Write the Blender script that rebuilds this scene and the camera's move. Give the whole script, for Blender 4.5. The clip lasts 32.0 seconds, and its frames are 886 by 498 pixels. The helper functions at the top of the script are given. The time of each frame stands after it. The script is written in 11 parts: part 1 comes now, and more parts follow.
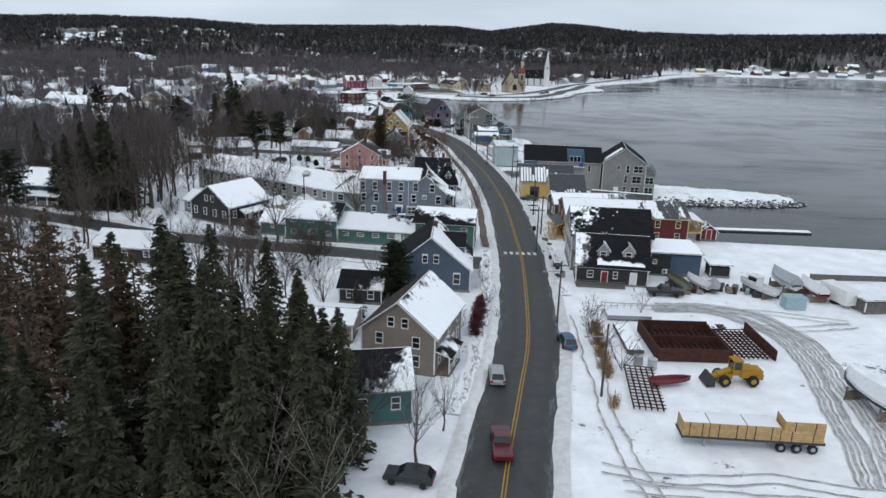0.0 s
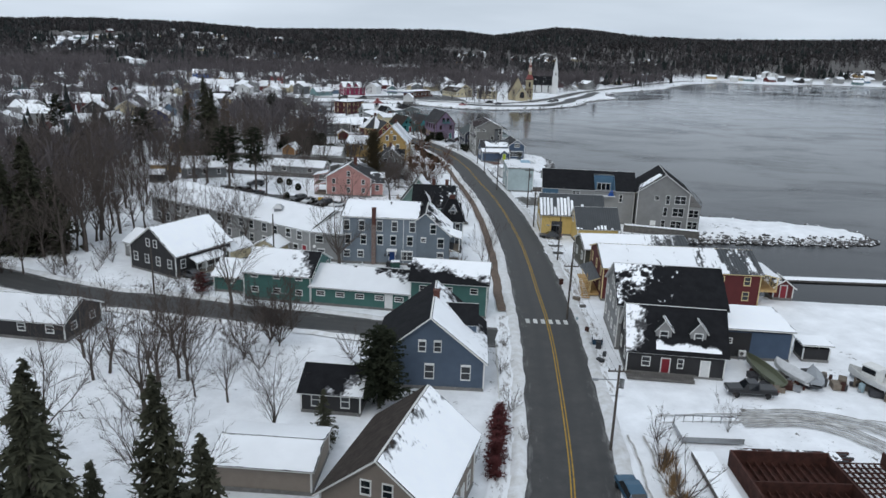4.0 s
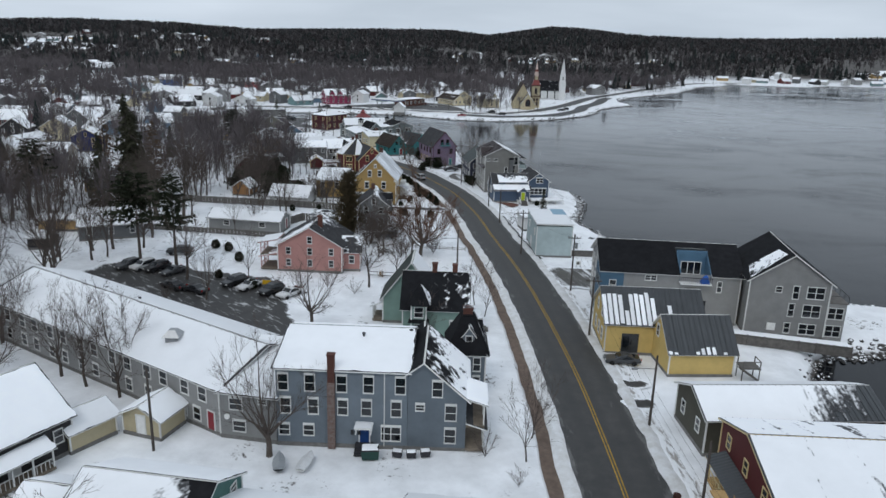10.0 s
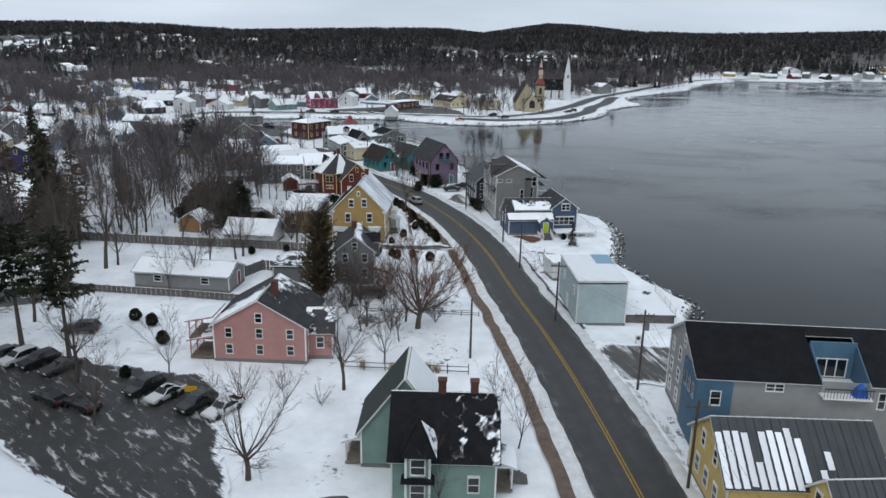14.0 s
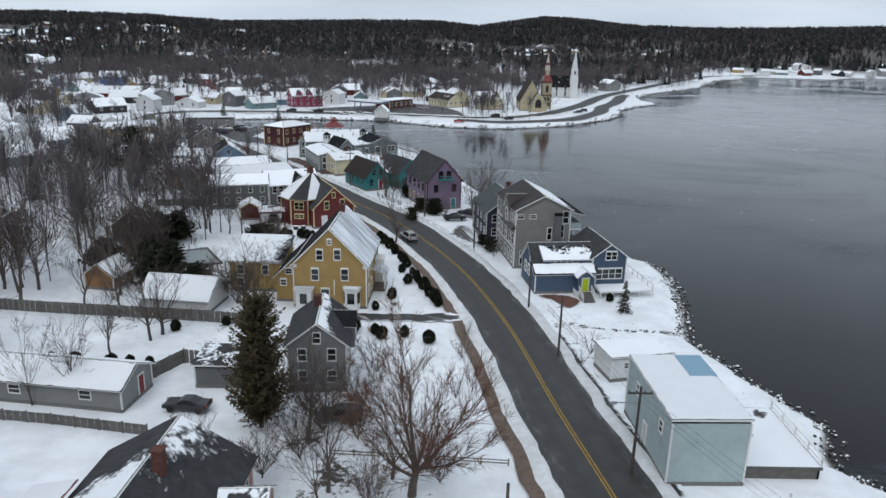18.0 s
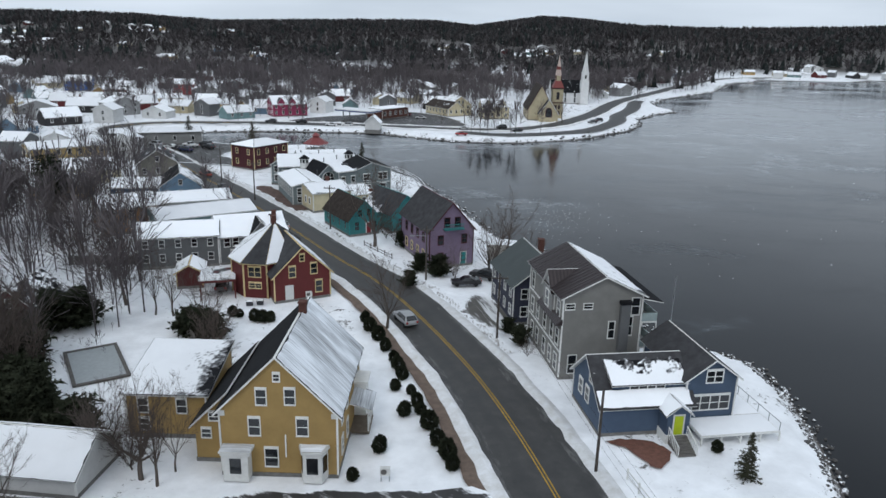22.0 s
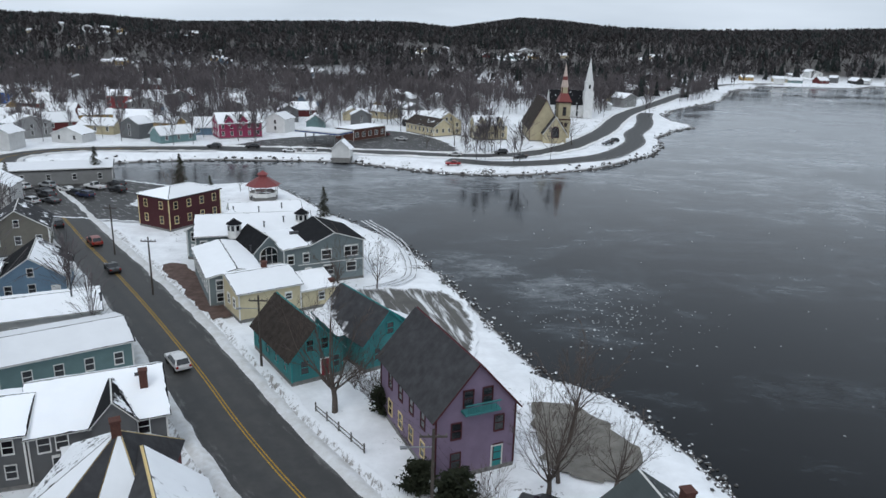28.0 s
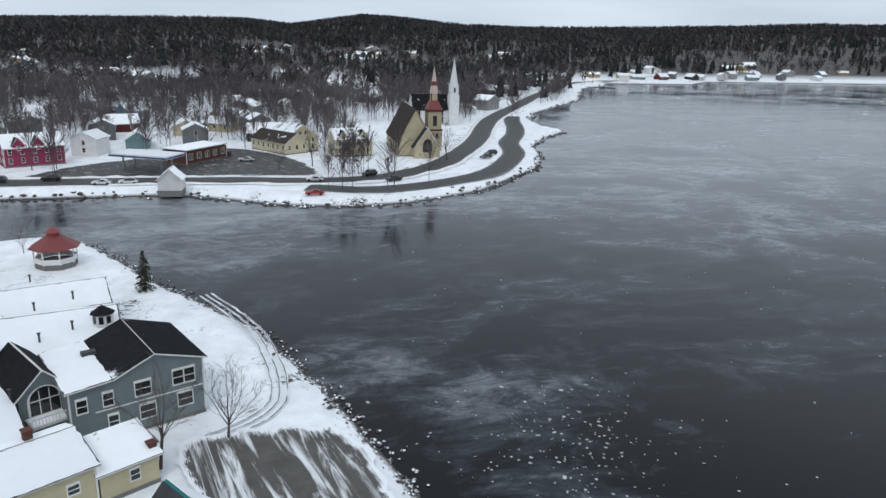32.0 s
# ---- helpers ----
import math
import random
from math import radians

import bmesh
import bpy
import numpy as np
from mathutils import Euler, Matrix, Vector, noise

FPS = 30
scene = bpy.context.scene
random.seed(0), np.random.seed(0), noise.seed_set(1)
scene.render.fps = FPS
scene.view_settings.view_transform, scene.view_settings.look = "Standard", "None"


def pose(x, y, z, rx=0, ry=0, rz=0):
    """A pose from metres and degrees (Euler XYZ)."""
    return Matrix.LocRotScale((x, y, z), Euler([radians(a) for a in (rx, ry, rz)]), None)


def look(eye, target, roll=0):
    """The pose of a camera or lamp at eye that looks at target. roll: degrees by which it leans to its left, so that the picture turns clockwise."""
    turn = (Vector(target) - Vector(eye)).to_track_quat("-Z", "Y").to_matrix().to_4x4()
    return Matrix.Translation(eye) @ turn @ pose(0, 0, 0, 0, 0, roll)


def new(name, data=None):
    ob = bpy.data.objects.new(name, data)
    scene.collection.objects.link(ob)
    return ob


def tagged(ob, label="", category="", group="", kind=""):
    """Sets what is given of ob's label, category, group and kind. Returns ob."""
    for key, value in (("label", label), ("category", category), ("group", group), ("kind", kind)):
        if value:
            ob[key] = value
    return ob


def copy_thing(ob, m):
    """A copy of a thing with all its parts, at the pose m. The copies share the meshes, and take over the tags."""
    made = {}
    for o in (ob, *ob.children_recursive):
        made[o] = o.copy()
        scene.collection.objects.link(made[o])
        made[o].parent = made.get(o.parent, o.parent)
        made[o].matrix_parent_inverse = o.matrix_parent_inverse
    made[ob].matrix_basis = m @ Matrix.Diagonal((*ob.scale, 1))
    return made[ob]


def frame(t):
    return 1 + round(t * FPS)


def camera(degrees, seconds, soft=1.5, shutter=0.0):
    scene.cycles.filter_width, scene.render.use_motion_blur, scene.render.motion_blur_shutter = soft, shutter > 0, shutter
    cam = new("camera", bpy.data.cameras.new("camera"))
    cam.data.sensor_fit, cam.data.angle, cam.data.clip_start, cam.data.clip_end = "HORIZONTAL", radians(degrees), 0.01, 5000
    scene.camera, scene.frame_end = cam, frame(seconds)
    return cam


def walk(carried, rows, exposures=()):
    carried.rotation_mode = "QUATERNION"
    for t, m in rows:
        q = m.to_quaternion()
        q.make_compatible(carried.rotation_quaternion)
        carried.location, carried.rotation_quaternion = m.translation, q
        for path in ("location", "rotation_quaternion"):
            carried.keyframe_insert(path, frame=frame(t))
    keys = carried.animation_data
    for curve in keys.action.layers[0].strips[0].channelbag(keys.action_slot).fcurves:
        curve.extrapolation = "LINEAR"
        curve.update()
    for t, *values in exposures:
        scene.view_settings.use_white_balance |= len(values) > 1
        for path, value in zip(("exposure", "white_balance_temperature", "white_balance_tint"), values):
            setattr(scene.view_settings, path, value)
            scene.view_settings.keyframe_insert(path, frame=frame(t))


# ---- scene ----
cam = camera(62.78, 32.0)
PATH = [
    (0, pose(0.760, -39.900, 40.019, 73.496, -1.779, 0.850)),
    (0.5, pose(0.702, -36.414, 39.950, 73.523, -1.798, 0.901)),
    (1, pose(0.708, -32.708, 39.918, 73.581, -1.823, 0.987)),
    (1.5, pose(0.675, -28.838, 39.842, 73.630, -1.852, 1.044)),
    (2, pose(0.600, -24.720, 39.757, 73.667, -1.885, 1.069)),
    (2.5, pose(0.440, -20.333, 39.690, 73.700, -1.915, 1.071)),
    (4.5, pose(-0.160, -1.851, 39.857, 73.848, -1.950, 1.041)),
    (5, pose(-0.296, 3.041, 40.006, 73.881, -1.926, 1.050)),
    (5.5, pose(-0.514, 7.954, 40.204, 73.907, -1.895, 1.022)),
    (6, pose(-0.738, 12.864, 40.442, 73.915, -1.859, 1.000)),
    (6.5, pose(-0.978, 17.899, 40.740, 73.906, -1.822, 0.971)),
    (7, pose(-1.249, 22.945, 41.014, 73.885, -1.790, 0.948)),
    (7.5, pose(-1.494, 27.998, 41.266, 73.862, -1.776, 0.898)),
    (8, pose(-1.697, 33.008, 41.280, 73.837, -1.772, 0.849)),
    (8.5, pose(-1.986, 38.123, 41.197, 73.832, -1.766, 0.759)),
    (9, pose(-2.333, 43.166, 40.979, 73.833, -1.757, 0.642)),
    (9.5, pose(-2.622, 48.214, 40.758, 73.813, -1.747, 0.554)),
    (10, pose(-2.894, 53.276, 40.616, 73.798, -1.731, 0.471)),
    (10.5, pose(-3.125, 58.297, 40.450, 73.776, -1.698, 0.408)),
    (11, pose(-3.272, 63.313, 40.247, 73.759, -1.646, 0.366)),
    (11.5, pose(-3.459, 68.282, 39.977, 73.740, -1.569, 0.305)),
    (12, pose(-3.626, 73.290, 39.737, 73.729, -1.474, 0.233)),
    (12.5, pose(-3.872, 78.312, 39.520, 73.724, -1.368, 0.149)),
    (13, pose(-4.100, 83.427, 39.359, 73.723, -1.260, 0.047)),
    (13.5, pose(-4.282, 88.306, 39.209, 73.729, -1.153, -0.013)),
    (14, pose(-4.486, 93.164, 39.148, 73.729, -1.059, -0.072)),
    (14.5, pose(-4.636, 97.930, 39.088, 73.708, -0.986, -0.090)),
    (16.5, pose(-5.434, 118.161, 38.691, 73.413, -1.208, -0.349)),
    (17, pose(-5.632, 123.496, 38.622, 73.343, -1.289, -0.437)),
    (17.5, pose(-5.792, 128.827, 38.462, 73.279, -1.362, -0.506)),
    (18, pose(-5.948, 134.078, 38.308, 73.226, -1.414, -0.549)),
    (18.5, pose(-6.135, 139.139, 38.197, 73.188, -1.438, -0.581)),
    (19, pose(-6.335, 144.170, 38.214, 73.169, -1.438, -0.605)),
    (19.5, pose(-6.518, 149.219, 38.280, 73.173, -1.424, -0.641)),
    (20, pose(-6.666, 154.312, 38.349, 73.173, -1.403, -0.696)),
    (20.5, pose(-6.858, 159.391, 38.411, 73.170, -1.389, -0.750)),
    (21, pose(-7.113, 164.400, 38.505, 73.182, -1.391, -0.810)),
    (21.5, pose(-7.389, 169.531, 38.485, 73.194, -1.406, -0.888)),
    (22, pose(-7.556, 174.698, 38.452, 73.217, -1.436, -0.955)),
    (22.5, pose(-7.706, 179.758, 38.402, 73.238, -1.475, -1.009)),
    (23, pose(-7.934, 184.768, 38.412, 73.238, -1.517, -1.058)),
    (23.5, pose(-8.055, 189.799, 38.520, 73.237, -1.568, -1.097)),
    (24, pose(-8.134, 194.657, 38.530, 73.239, -1.617, -1.131)),
    (24.5, pose(-8.284, 199.612, 38.531, 73.263, -1.649, -1.186)),
    (25, pose(-8.456, 204.540, 38.482, 73.278, -1.667, -1.230)),
    (25.5, pose(-8.691, 209.420, 38.403, 73.285, -1.676, -1.315)),
    (27.5, pose(-9.790, 229.587, 38.461, 73.358, -1.542, -2.122)),
    (28, pose(-10.085, 234.495, 38.551, 73.416, -1.509, -2.897)),
    (28.5, pose(-10.286, 239.437, 38.680, 73.469, -1.475, -4.964)),
    (29, pose(-10.488, 244.406, 38.829, 73.534, -1.438, -7.685)),
    (29.5, pose(-10.630, 249.429, 38.907, 73.588, -1.403, -10.586)),
    (30, pose(-10.770, 254.368, 38.909, 73.614, -1.384, -12.635)),
    (30.5, pose(-10.952, 259.071, 38.933, 73.606, -1.401, -13.189)),
    (31, pose(-11.023, 263.889, 39.127, 73.568, -1.449, -13.249)),
    (31.5, pose(-11.007, 268.763, 39.286, 73.507, -1.512, -13.543)),
    (32, pose(-10.868, 273.693, 39.447, 73.461, -1.581, -14.951)),
]
walk(cam, PATH, exposures=((0.0, 0.0), (3.5, -0.02), (6.5, -0.07), (9.5, -0.13), (13.0, -0.05), (17.0, 0.0), (25.0, 0.02), (32.0, 0.05)))

# ---------- light ----------
world = bpy.data.worlds.new("overcast_sky")
scene.world = world
world.use_nodes = True
wn, wl = world.node_tree.nodes, world.node_tree.links
wn.clear()
sky = wn.new("ShaderNodeTexSky")
sky.sky_type = 'NISHITA'
sky.sun_disc = False
sky.sun_elevation = radians(38)
sky.sun_rotation = radians(150)
sky.air_density, sky.dust_density, sky.ozone_density = 1.0, 2.0, 1.0
grey = wn.new("ShaderNodeHueSaturation")
grey.inputs["Saturation"].default_value = 0.10
wl.new(sky.outputs[0], grey.inputs["Color"])
wtc = wn.new("ShaderNodeTexCoord")
wmap = wn.new("ShaderNodeMapping")
wmap.inputs["Scale"].default_value = (1.2, 1.2, 7.0)
wl.new(wtc.outputs["Generated"], wmap.inputs[0])
cloud = wn.new("ShaderNodeTexNoise")
cloud.inputs["Scale"].default_value = 2.2
cloud.inputs["Detail"].default_value = 5
wl.new(wmap.outputs[0], cloud.inputs["Vector"])
cramp = wn.new("ShaderNodeValToRGB")
cramp.color_ramp.elements[0].position, cramp.color_ramp.elements[0].color = 0.3, (5.2, 6.1, 7.15, 1)
cramp.color_ramp.elements[1].position, cramp.color_ramp.elements[1].color = 0.75, (7.15, 8.15, 9.35, 1)
wl.new(cloud.outputs["Fac"], cramp.inputs[0])
wmix = wn.new("ShaderNodeMix")
wmix.data_type = 'RGBA'
wmix.inputs[0].default_value = 0.85
wl.new(grey.outputs[0], wmix.inputs[6])
wl.new(cramp.outputs[0], wmix.inputs[7])
bg = wn.new("ShaderNodeBackground")
bg.inputs["Strength"].default_value = 0.109
wl.new(wmix.outputs[2], bg.inputs["Color"])
wo = wn.new("ShaderNodeOutputWorld")
wl.new(bg.outputs[0], wo.inputs[0])
sun = new("sun", bpy.data.lights.new("sun", "SUN"))
sun.data.energy, sun.data.angle, sun.data.color = 0.7, radians(25), (1.0, 0.99, 0.97)
sun.matrix_world = look((-30, -60, 80), (0, 0, 0))
scene.view_settings.exposure = 0.0

# ---------- materials ----------
def mat(name, col, rough=0.8, var=0.25, scale=1.5, bump=0.0, bump_scale=20.0, metal=0.0, boards=0.0, spec=0.3, col2=None, island=False, stripes=0.0, run='X'):
    """A procedural material: colour with two scales of variation, optional relief, clapboards or standing seams."""
    m = bpy.data.materials.new(name)
    m.use_nodes = True
    n, l = m.node_tree.nodes, m.node_tree.links
    b = n["Principled BSDF"]
    b.inputs["Roughness"].default_value = rough
    b.inputs["Metallic"].default_value = metal
    b.inputs["Specular IOR Level"].default_value = spec
    tc = n.new("ShaderNodeTexCoord")
    big = n.new("ShaderNodeTexNoise")
    big.inputs["Scale"].default_value = scale
    big.inputs["Detail"].default_value = 6
    big.inputs["Roughness"].default_value = 0.65
    l.new(tc.outputs["Object"], big.inputs["Vector"])
    ramp = n.new("ShaderNodeValToRGB")
    e = ramp.color_ramp.elements
    e[0].position, e[1].position = 0.32, 0.68
    lo = col2 if col2 else tuple(c * (1 - var) for c in col)
    e[0].color, e[1].color = (*lo, 1), (*col, 1)
    l.new(big.outputs["Fac"], ramp.inputs[0])
    out = ramp.outputs[0]
    info = n.new("ShaderNodeNewGeometry" if island else "ShaderNodeObjectInfo")
    mul = n.new("ShaderNodeMath")
    mul.operation = 'MULTIPLY_ADD'
    mul.inputs[1].default_value, mul.inputs[2].default_value = 0.28, 0.86
    l.new(info.outputs["Random Per Island" if island else "Random"], mul.inputs[0])
    hs = n.new("ShaderNodeHueSaturation")
    l.new(mul.outputs[0], hs.inputs["Value"])
    l.new(out, hs.inputs["Color"])
    l.new(hs.outputs[0], b.inputs["Base Color"])
    height = None
    if bump:
        fine = n.new("ShaderNodeTexNoise")
        fine.inputs["Scale"].default_value = bump_scale
        fine.inputs["Detail"].default_value = 4
        l.new(tc.outputs["Object"], fine.inputs["Vector"])
        height = fine.outputs["Fac"]
    if boards or stripes:
        w = n.new("ShaderNodeTexWave")
        w.wave_type, w.wave_profile = 'BANDS', 'SAW' if boards else 'SIN'
        w.bands_direction = 'Z' if boards else run
        w.inputs["Scale"].default_value = 0.314 / (boards or stripes)
        l.new(tc.outputs["Object"], w.inputs["Vector"])
        height = w.outputs["Fac"]
    if height:
        bp = n.new("ShaderNodeBump")
        bp.inputs["Strength"].default_value = bump or 0.5
        bp.inputs["Distance"].default_value = 0.03
        l.new(height, bp.inputs["Height"])
        l.new(bp.outputs[0], b.inputs["Normal"])
    return m


SNOW = mat("snow", (0.91, 0.925, 0.95), 0.6, 0.07, 0.35, 0.35, 3.0, spec=0.2)


def thin_snow_material():
    """A thin frozen film of snow, washed into streaks down the slope, dark shingle showing through."""
    m = mat("thin_snow", (0.80, 0.83, 0.87), 0.5, 0.06, 0.5, 0.2, 3.0, spec=0.25)
    n, l = m.node_tree.nodes, m.node_tree.links
    b = n["Principled BSDF"]
    src = b.inputs["Base Color"].links[0].from_socket
    tc = n.new("ShaderNodeTexCoord")
    out = None
    for scale, weight in (((0.25, 5.5, 0.25), 0.55), ((0.16, 0.5, 0.16), 0.75)):
        mp = n.new("ShaderNodeMapping")
        mp.inputs["Scale"].default_value = scale
        l.new(tc.outputs["Object"], mp.inputs[0])
        no = n.new("ShaderNodeTexNoise")
        no.inputs["Scale"].default_value = 1.0
        no.inputs["Detail"].default_value = 6
        l.new(mp.outputs[0], no.inputs["Vector"])
        ad = n.new("ShaderNodeMath")
        ad.operation = 'MULTIPLY_ADD'
        ad.inputs[1].default_value = weight
        ad.inputs[2].default_value = 0.0
        l.new(no.outputs["Fac"], ad.inputs[0])
        if out:
            l.new(out, ad.inputs[2])
        out = ad.outputs[0]
    rg = n.new("ShaderNodeMapRange")
    rg.inputs["From Min"].default_value, rg.inputs["From Max"].default_value = 0.44, 0.78
    rg.inputs["To Min"].default_value = 0.12
    l.new(out, rg.inputs["Value"])
    mix = n.new("ShaderNodeMix")
    mix.data_type = 'RGBA'
    l.new(rg.outputs[0], mix.inputs[0])
    mix.inputs[6].default_value = (0.075, 0.08, 0.088, 1)
    l.new(src, mix.inputs[7])
    l.new(mix.outputs[2], b.inputs["Base Color"])
    return m


def roof_snow_material():
    """Snow that thins out to the dark shingle along its melting edges."""
    m = mat("roof_snow", (0.91, 0.925, 0.95), 0.6, 0.06, 0.35, 0.3, 3.0, spec=0.2)
    n, l = m.node_tree.nodes, m.node_tree.links
    b = n["Principled BSDF"]
    src = b.inputs["Base Color"].links[0].from_socket
    at = n.new("ShaderNodeAttribute")
    at.attribute_name = "depth"
    tc = n.new("ShaderNodeTexCoord")
    no = n.new("ShaderNodeTexNoise")
    no.inputs["Scale"].default_value = 2.4
    no.inputs["Detail"].default_value = 8
    no.inputs["Roughness"].default_value = 0.75
    l.new(tc.outputs["Object"], no.inputs["Vector"])
    su = n.new("ShaderNodeMath")
    su.operation = 'MULTIPLY_ADD'
    su.inputs[1].default_value = 1.15
    l.new(no.outputs["Fac"], su.inputs[0])
    l.new(at.outputs["Fac"], su.inputs[2])
    rg = n.new("ShaderNodeMapRange")
    rg.interpolation_type = 'SMOOTHSTEP'
    rg.inputs["From Min"].default_value, rg.inputs["From Max"].default_value = 0.55, 1.45
    l.new(su.outputs[0], rg.inputs["Value"])
    mix = n.new("ShaderNodeMix")
    mix.data_type = 'RGBA'
    l.new(rg.outputs[0], mix.inputs[0])
    mix.inputs[6].default_value = (0.045, 0.045, 0.048, 1)
    l.new(src, mix.inputs[7])
    l.new(mix.outputs[2], b.inputs["Base Color"])
    return m


THINSNOW = thin_snow_material()
ROOFSNOW = roof_snow_material()
BANK = mat("ploughed_snow", (0.82, 0.83, 0.85), 0.75, 0.3, 0.9, 0.6, 5.0, col2=(0.62, 0.61, 0.59))
TRIM = mat("white_trim", (0.74, 0.74, 0.72), 0.6, 0.15, 2.0)
CREAM_TRIM = mat("cream_trim", (0.70, 0.56, 0.30), 0.6, 0.15, 2.0)
DARK_TRIM = mat("dark_trim", (0.05, 0.05, 0.055), 0.6)
GLASS = mat("window_glass", (0.014, 0.017, 0.021), 0.10, 0.4, 0.7, spec=0.7)
BLACKROOF = mat("black_shingle", (0.020, 0.0205, 0.023), 0.95, 0.4, 0.9, 0.5, 9.0, spec=0.1)
GREYROOF = mat("grey_shingle", (0.066, 0.066, 0.070), 0.95, 0.4, 0.9, 0.5, 9.0, spec=0.1)
BROWNROOF = mat("brown_shingle", (0.068, 0.056, 0.049), 0.95, 0.5, 1.2, 0.6, 9.0, spec=0.1)
METALROOF = mat("dark_metal_roof", (0.075, 0.08, 0.085), 0.45, 0.2, 0.6, metal=0.3, stripes=0.45, bump=1.0)
BROWNMETAL = mat("brown_metal_roof", (0.052, 0.041, 0.042), 0.4, 0.2, 0.6, metal=0.3, stripes=0.45, run='Y', bump=1.0)
BRICK = mat("chimney_brick", (0.125, 0.055, 0.043), 0.9, 0.4, 6.0, 0.6, 14.0)
STONE = mat("foundation_stone", (0.22, 0.215, 0.205), 0.9, 0.4, 2.0, 0.7, 6.0)
ROCK = mat("shore_rock", (0.105, 0.10, 0.097), 0.9, 0.5, 1.2, 0.8, 5.0, island=True)
WOOD = mat("weathered_wood", (0.23, 0.19, 0.15), 0.85, 0.4, 2.0, 0.5, 12.0)
GREYWOOD = mat("grey_fence_wood", (0.16, 0.15, 0.14), 0.9, 0.4, 1.5, 0.5, 12.0)
LUMBER = mat("fresh_lumber", (0.58, 0.38, 0.17), 0.75, 0.35, 2.2, 0.5, 10.0)
POLE = mat("pole_wood", (0.10, 0.085, 0.075), 0.9, 0.4, 2.0, 0.4, 14.0)
STEEL = mat("galvanised_steel", (0.38, 0.39, 0.40), 0.45, 0.2, 3.0, metal=0.7)
RUST = mat("rusty_steel", (0.082, 0.031, 0.023), 0.85, 0.65, 1.4, 0.6, 12.0)
BARK = mat("bark", (0.125, 0.105, 0.093), 0.95, 0.4, 3.0, 0.6, 9.0, spec=0.05)
TWIG = mat("bare_twigs", (0.115, 0.094, 0.084), 0.95, 0.3, 0.8, spec=0.05)
PALEBARK = mat("birch_bark", (0.27, 0.245, 0.215), 0.9, 0.5, 3.0, 0.4, 9.0)
REDTWIG = mat("russet_twigs", (0.17, 0.092, 0.062), 0.95, 0.4, 0.8)
NEEDLE = mat("spruce_needles", (0.084, 0.084, 0.057), 0.95, 0.55, 0.5, col2=(0.037, 0.039, 0.028), spec=0.03)
LARCH = mat("brown_larch_twigs", (0.15, 0.10, 0.072), 0.95, 0.5, 0.6, col2=(0.075, 0.06, 0.044), spec=0.03)
PINE = mat("pine_needles", (0.050, 0.056, 0.036), 0.95, 0.5, 0.8, col2=(0.010, 0.013, 0.009), spec=0.03)
CEDAR = mat("winter_cedar", (0.105, 0.084, 0.052), 0.95, 0.5, 0.8, col2=(0.045, 0.037, 0.024), spec=0.03)
GRASS = mat("dry_grass", (0.33, 0.21, 0.10), 0.9, 0.4, 3.0)
RUBBER = mat("tyre_rubber", (0.02, 0.02, 0.021), 0.8)
# distant woods: base colours lifted and cooled to paint in aerial haze
FARWOOD = mat("hazed_bare_wood", (0.146, 0.129, 0.132), 0.95, 0.4, 0.012, island=True, spec=0.03)
FARCON = mat("hazed_conifers", (0.033, 0.039, 0.038), 0.95, 0.5, 0.02, island=True, spec=0.03)
HILLWOOD = mat("hazed_hill_wood", (0.094, 0.085, 0.087), 0.95, 0.45, 0.012, island=True, spec=0.03)

PAINT = {}


def paint(name, col):
    if name not in PAINT:
        g = sum(col) / 3
        col = tuple((g + (x - g) * 0.84) * 0.92 for x in col)
        PAINT[name] = mat("siding_" + name, col, 0.7, 0.18, 0.6, 0.35, boards=0.16)
    return PAINT[name]


def plain(name, col, rough=0.5, **kw):
    if name not in PAINT:
        PAINT[name] = mat(name, col, rough, 0.15, 2.0, **kw)
    return PAINT[name]


# ---------- building blocks ----------
def obj(name, me, parent=None, label=""):
    ob = new(name, me)
    if parent is not None:
        ob.parent = parent
    if label:
        ob["label"] = label
    return ob


def mesh(name, verts, faces, mats, idx=None, smooth=False):
    me = bpy.data.meshes.new(name)
    me.from_pydata(verts, [], faces)
    for m in (mats if isinstance(mats, (list, tuple)) else [mats]):
        me.materials.append(m)
    if idx is not None:
        me.polygons.foreach_set("material_index", idx)
    if smooth:
        me.polygons.foreach_set("use_smooth", [True] * len(me.polygons))
    me.update()
    return me


BOXF = [(0, 3, 2, 1), (4, 5, 6, 7), (0, 1, 5, 4), (1, 2, 6, 5), (2, 3, 7, 6), (3, 0, 4, 7)]


def boxes(name, items, mats, idx=None):
    """One mesh of boxes, each (x0, y0, z0, x1, y1, z1), with slightly chamfered top edges where large."""
    v, f, mi = [], [], []
    for k, (x0, y0, z0, x1, y1, z1) in enumerate(items):
        o = len(v)
        v += [(x0, y0, z0), (x1, y0, z0), (x1, y1, z0), (x0, y1, z0), (x0, y0, z1), (x1, y0, z1), (x1, y1, z1), (x0, y1, z1)]
        f += [tuple(o + i for i in q) for q in BOXF]
        mi += [idx[k] if idx else 0] * 6
    return mesh(name, v, f, mats, mi)


def part(name, me, parent, label="", at=None):
    ob = obj(name, me, parent, label)
    if at is not None:
        ob.matrix_local = at
    return ob


def thing(name, label, category, m=None, group="", kind=""):
    ob = new(name)
    ob.empty_display_size = 0.3
    if m is not None:
        ob.matrix_world = m
    return tagged(ob, label, category, group, kind)


def nz(x, y, z=0.0, s=1.0):
    return noise.noise((x * s, y * s, z))


WINS = {}


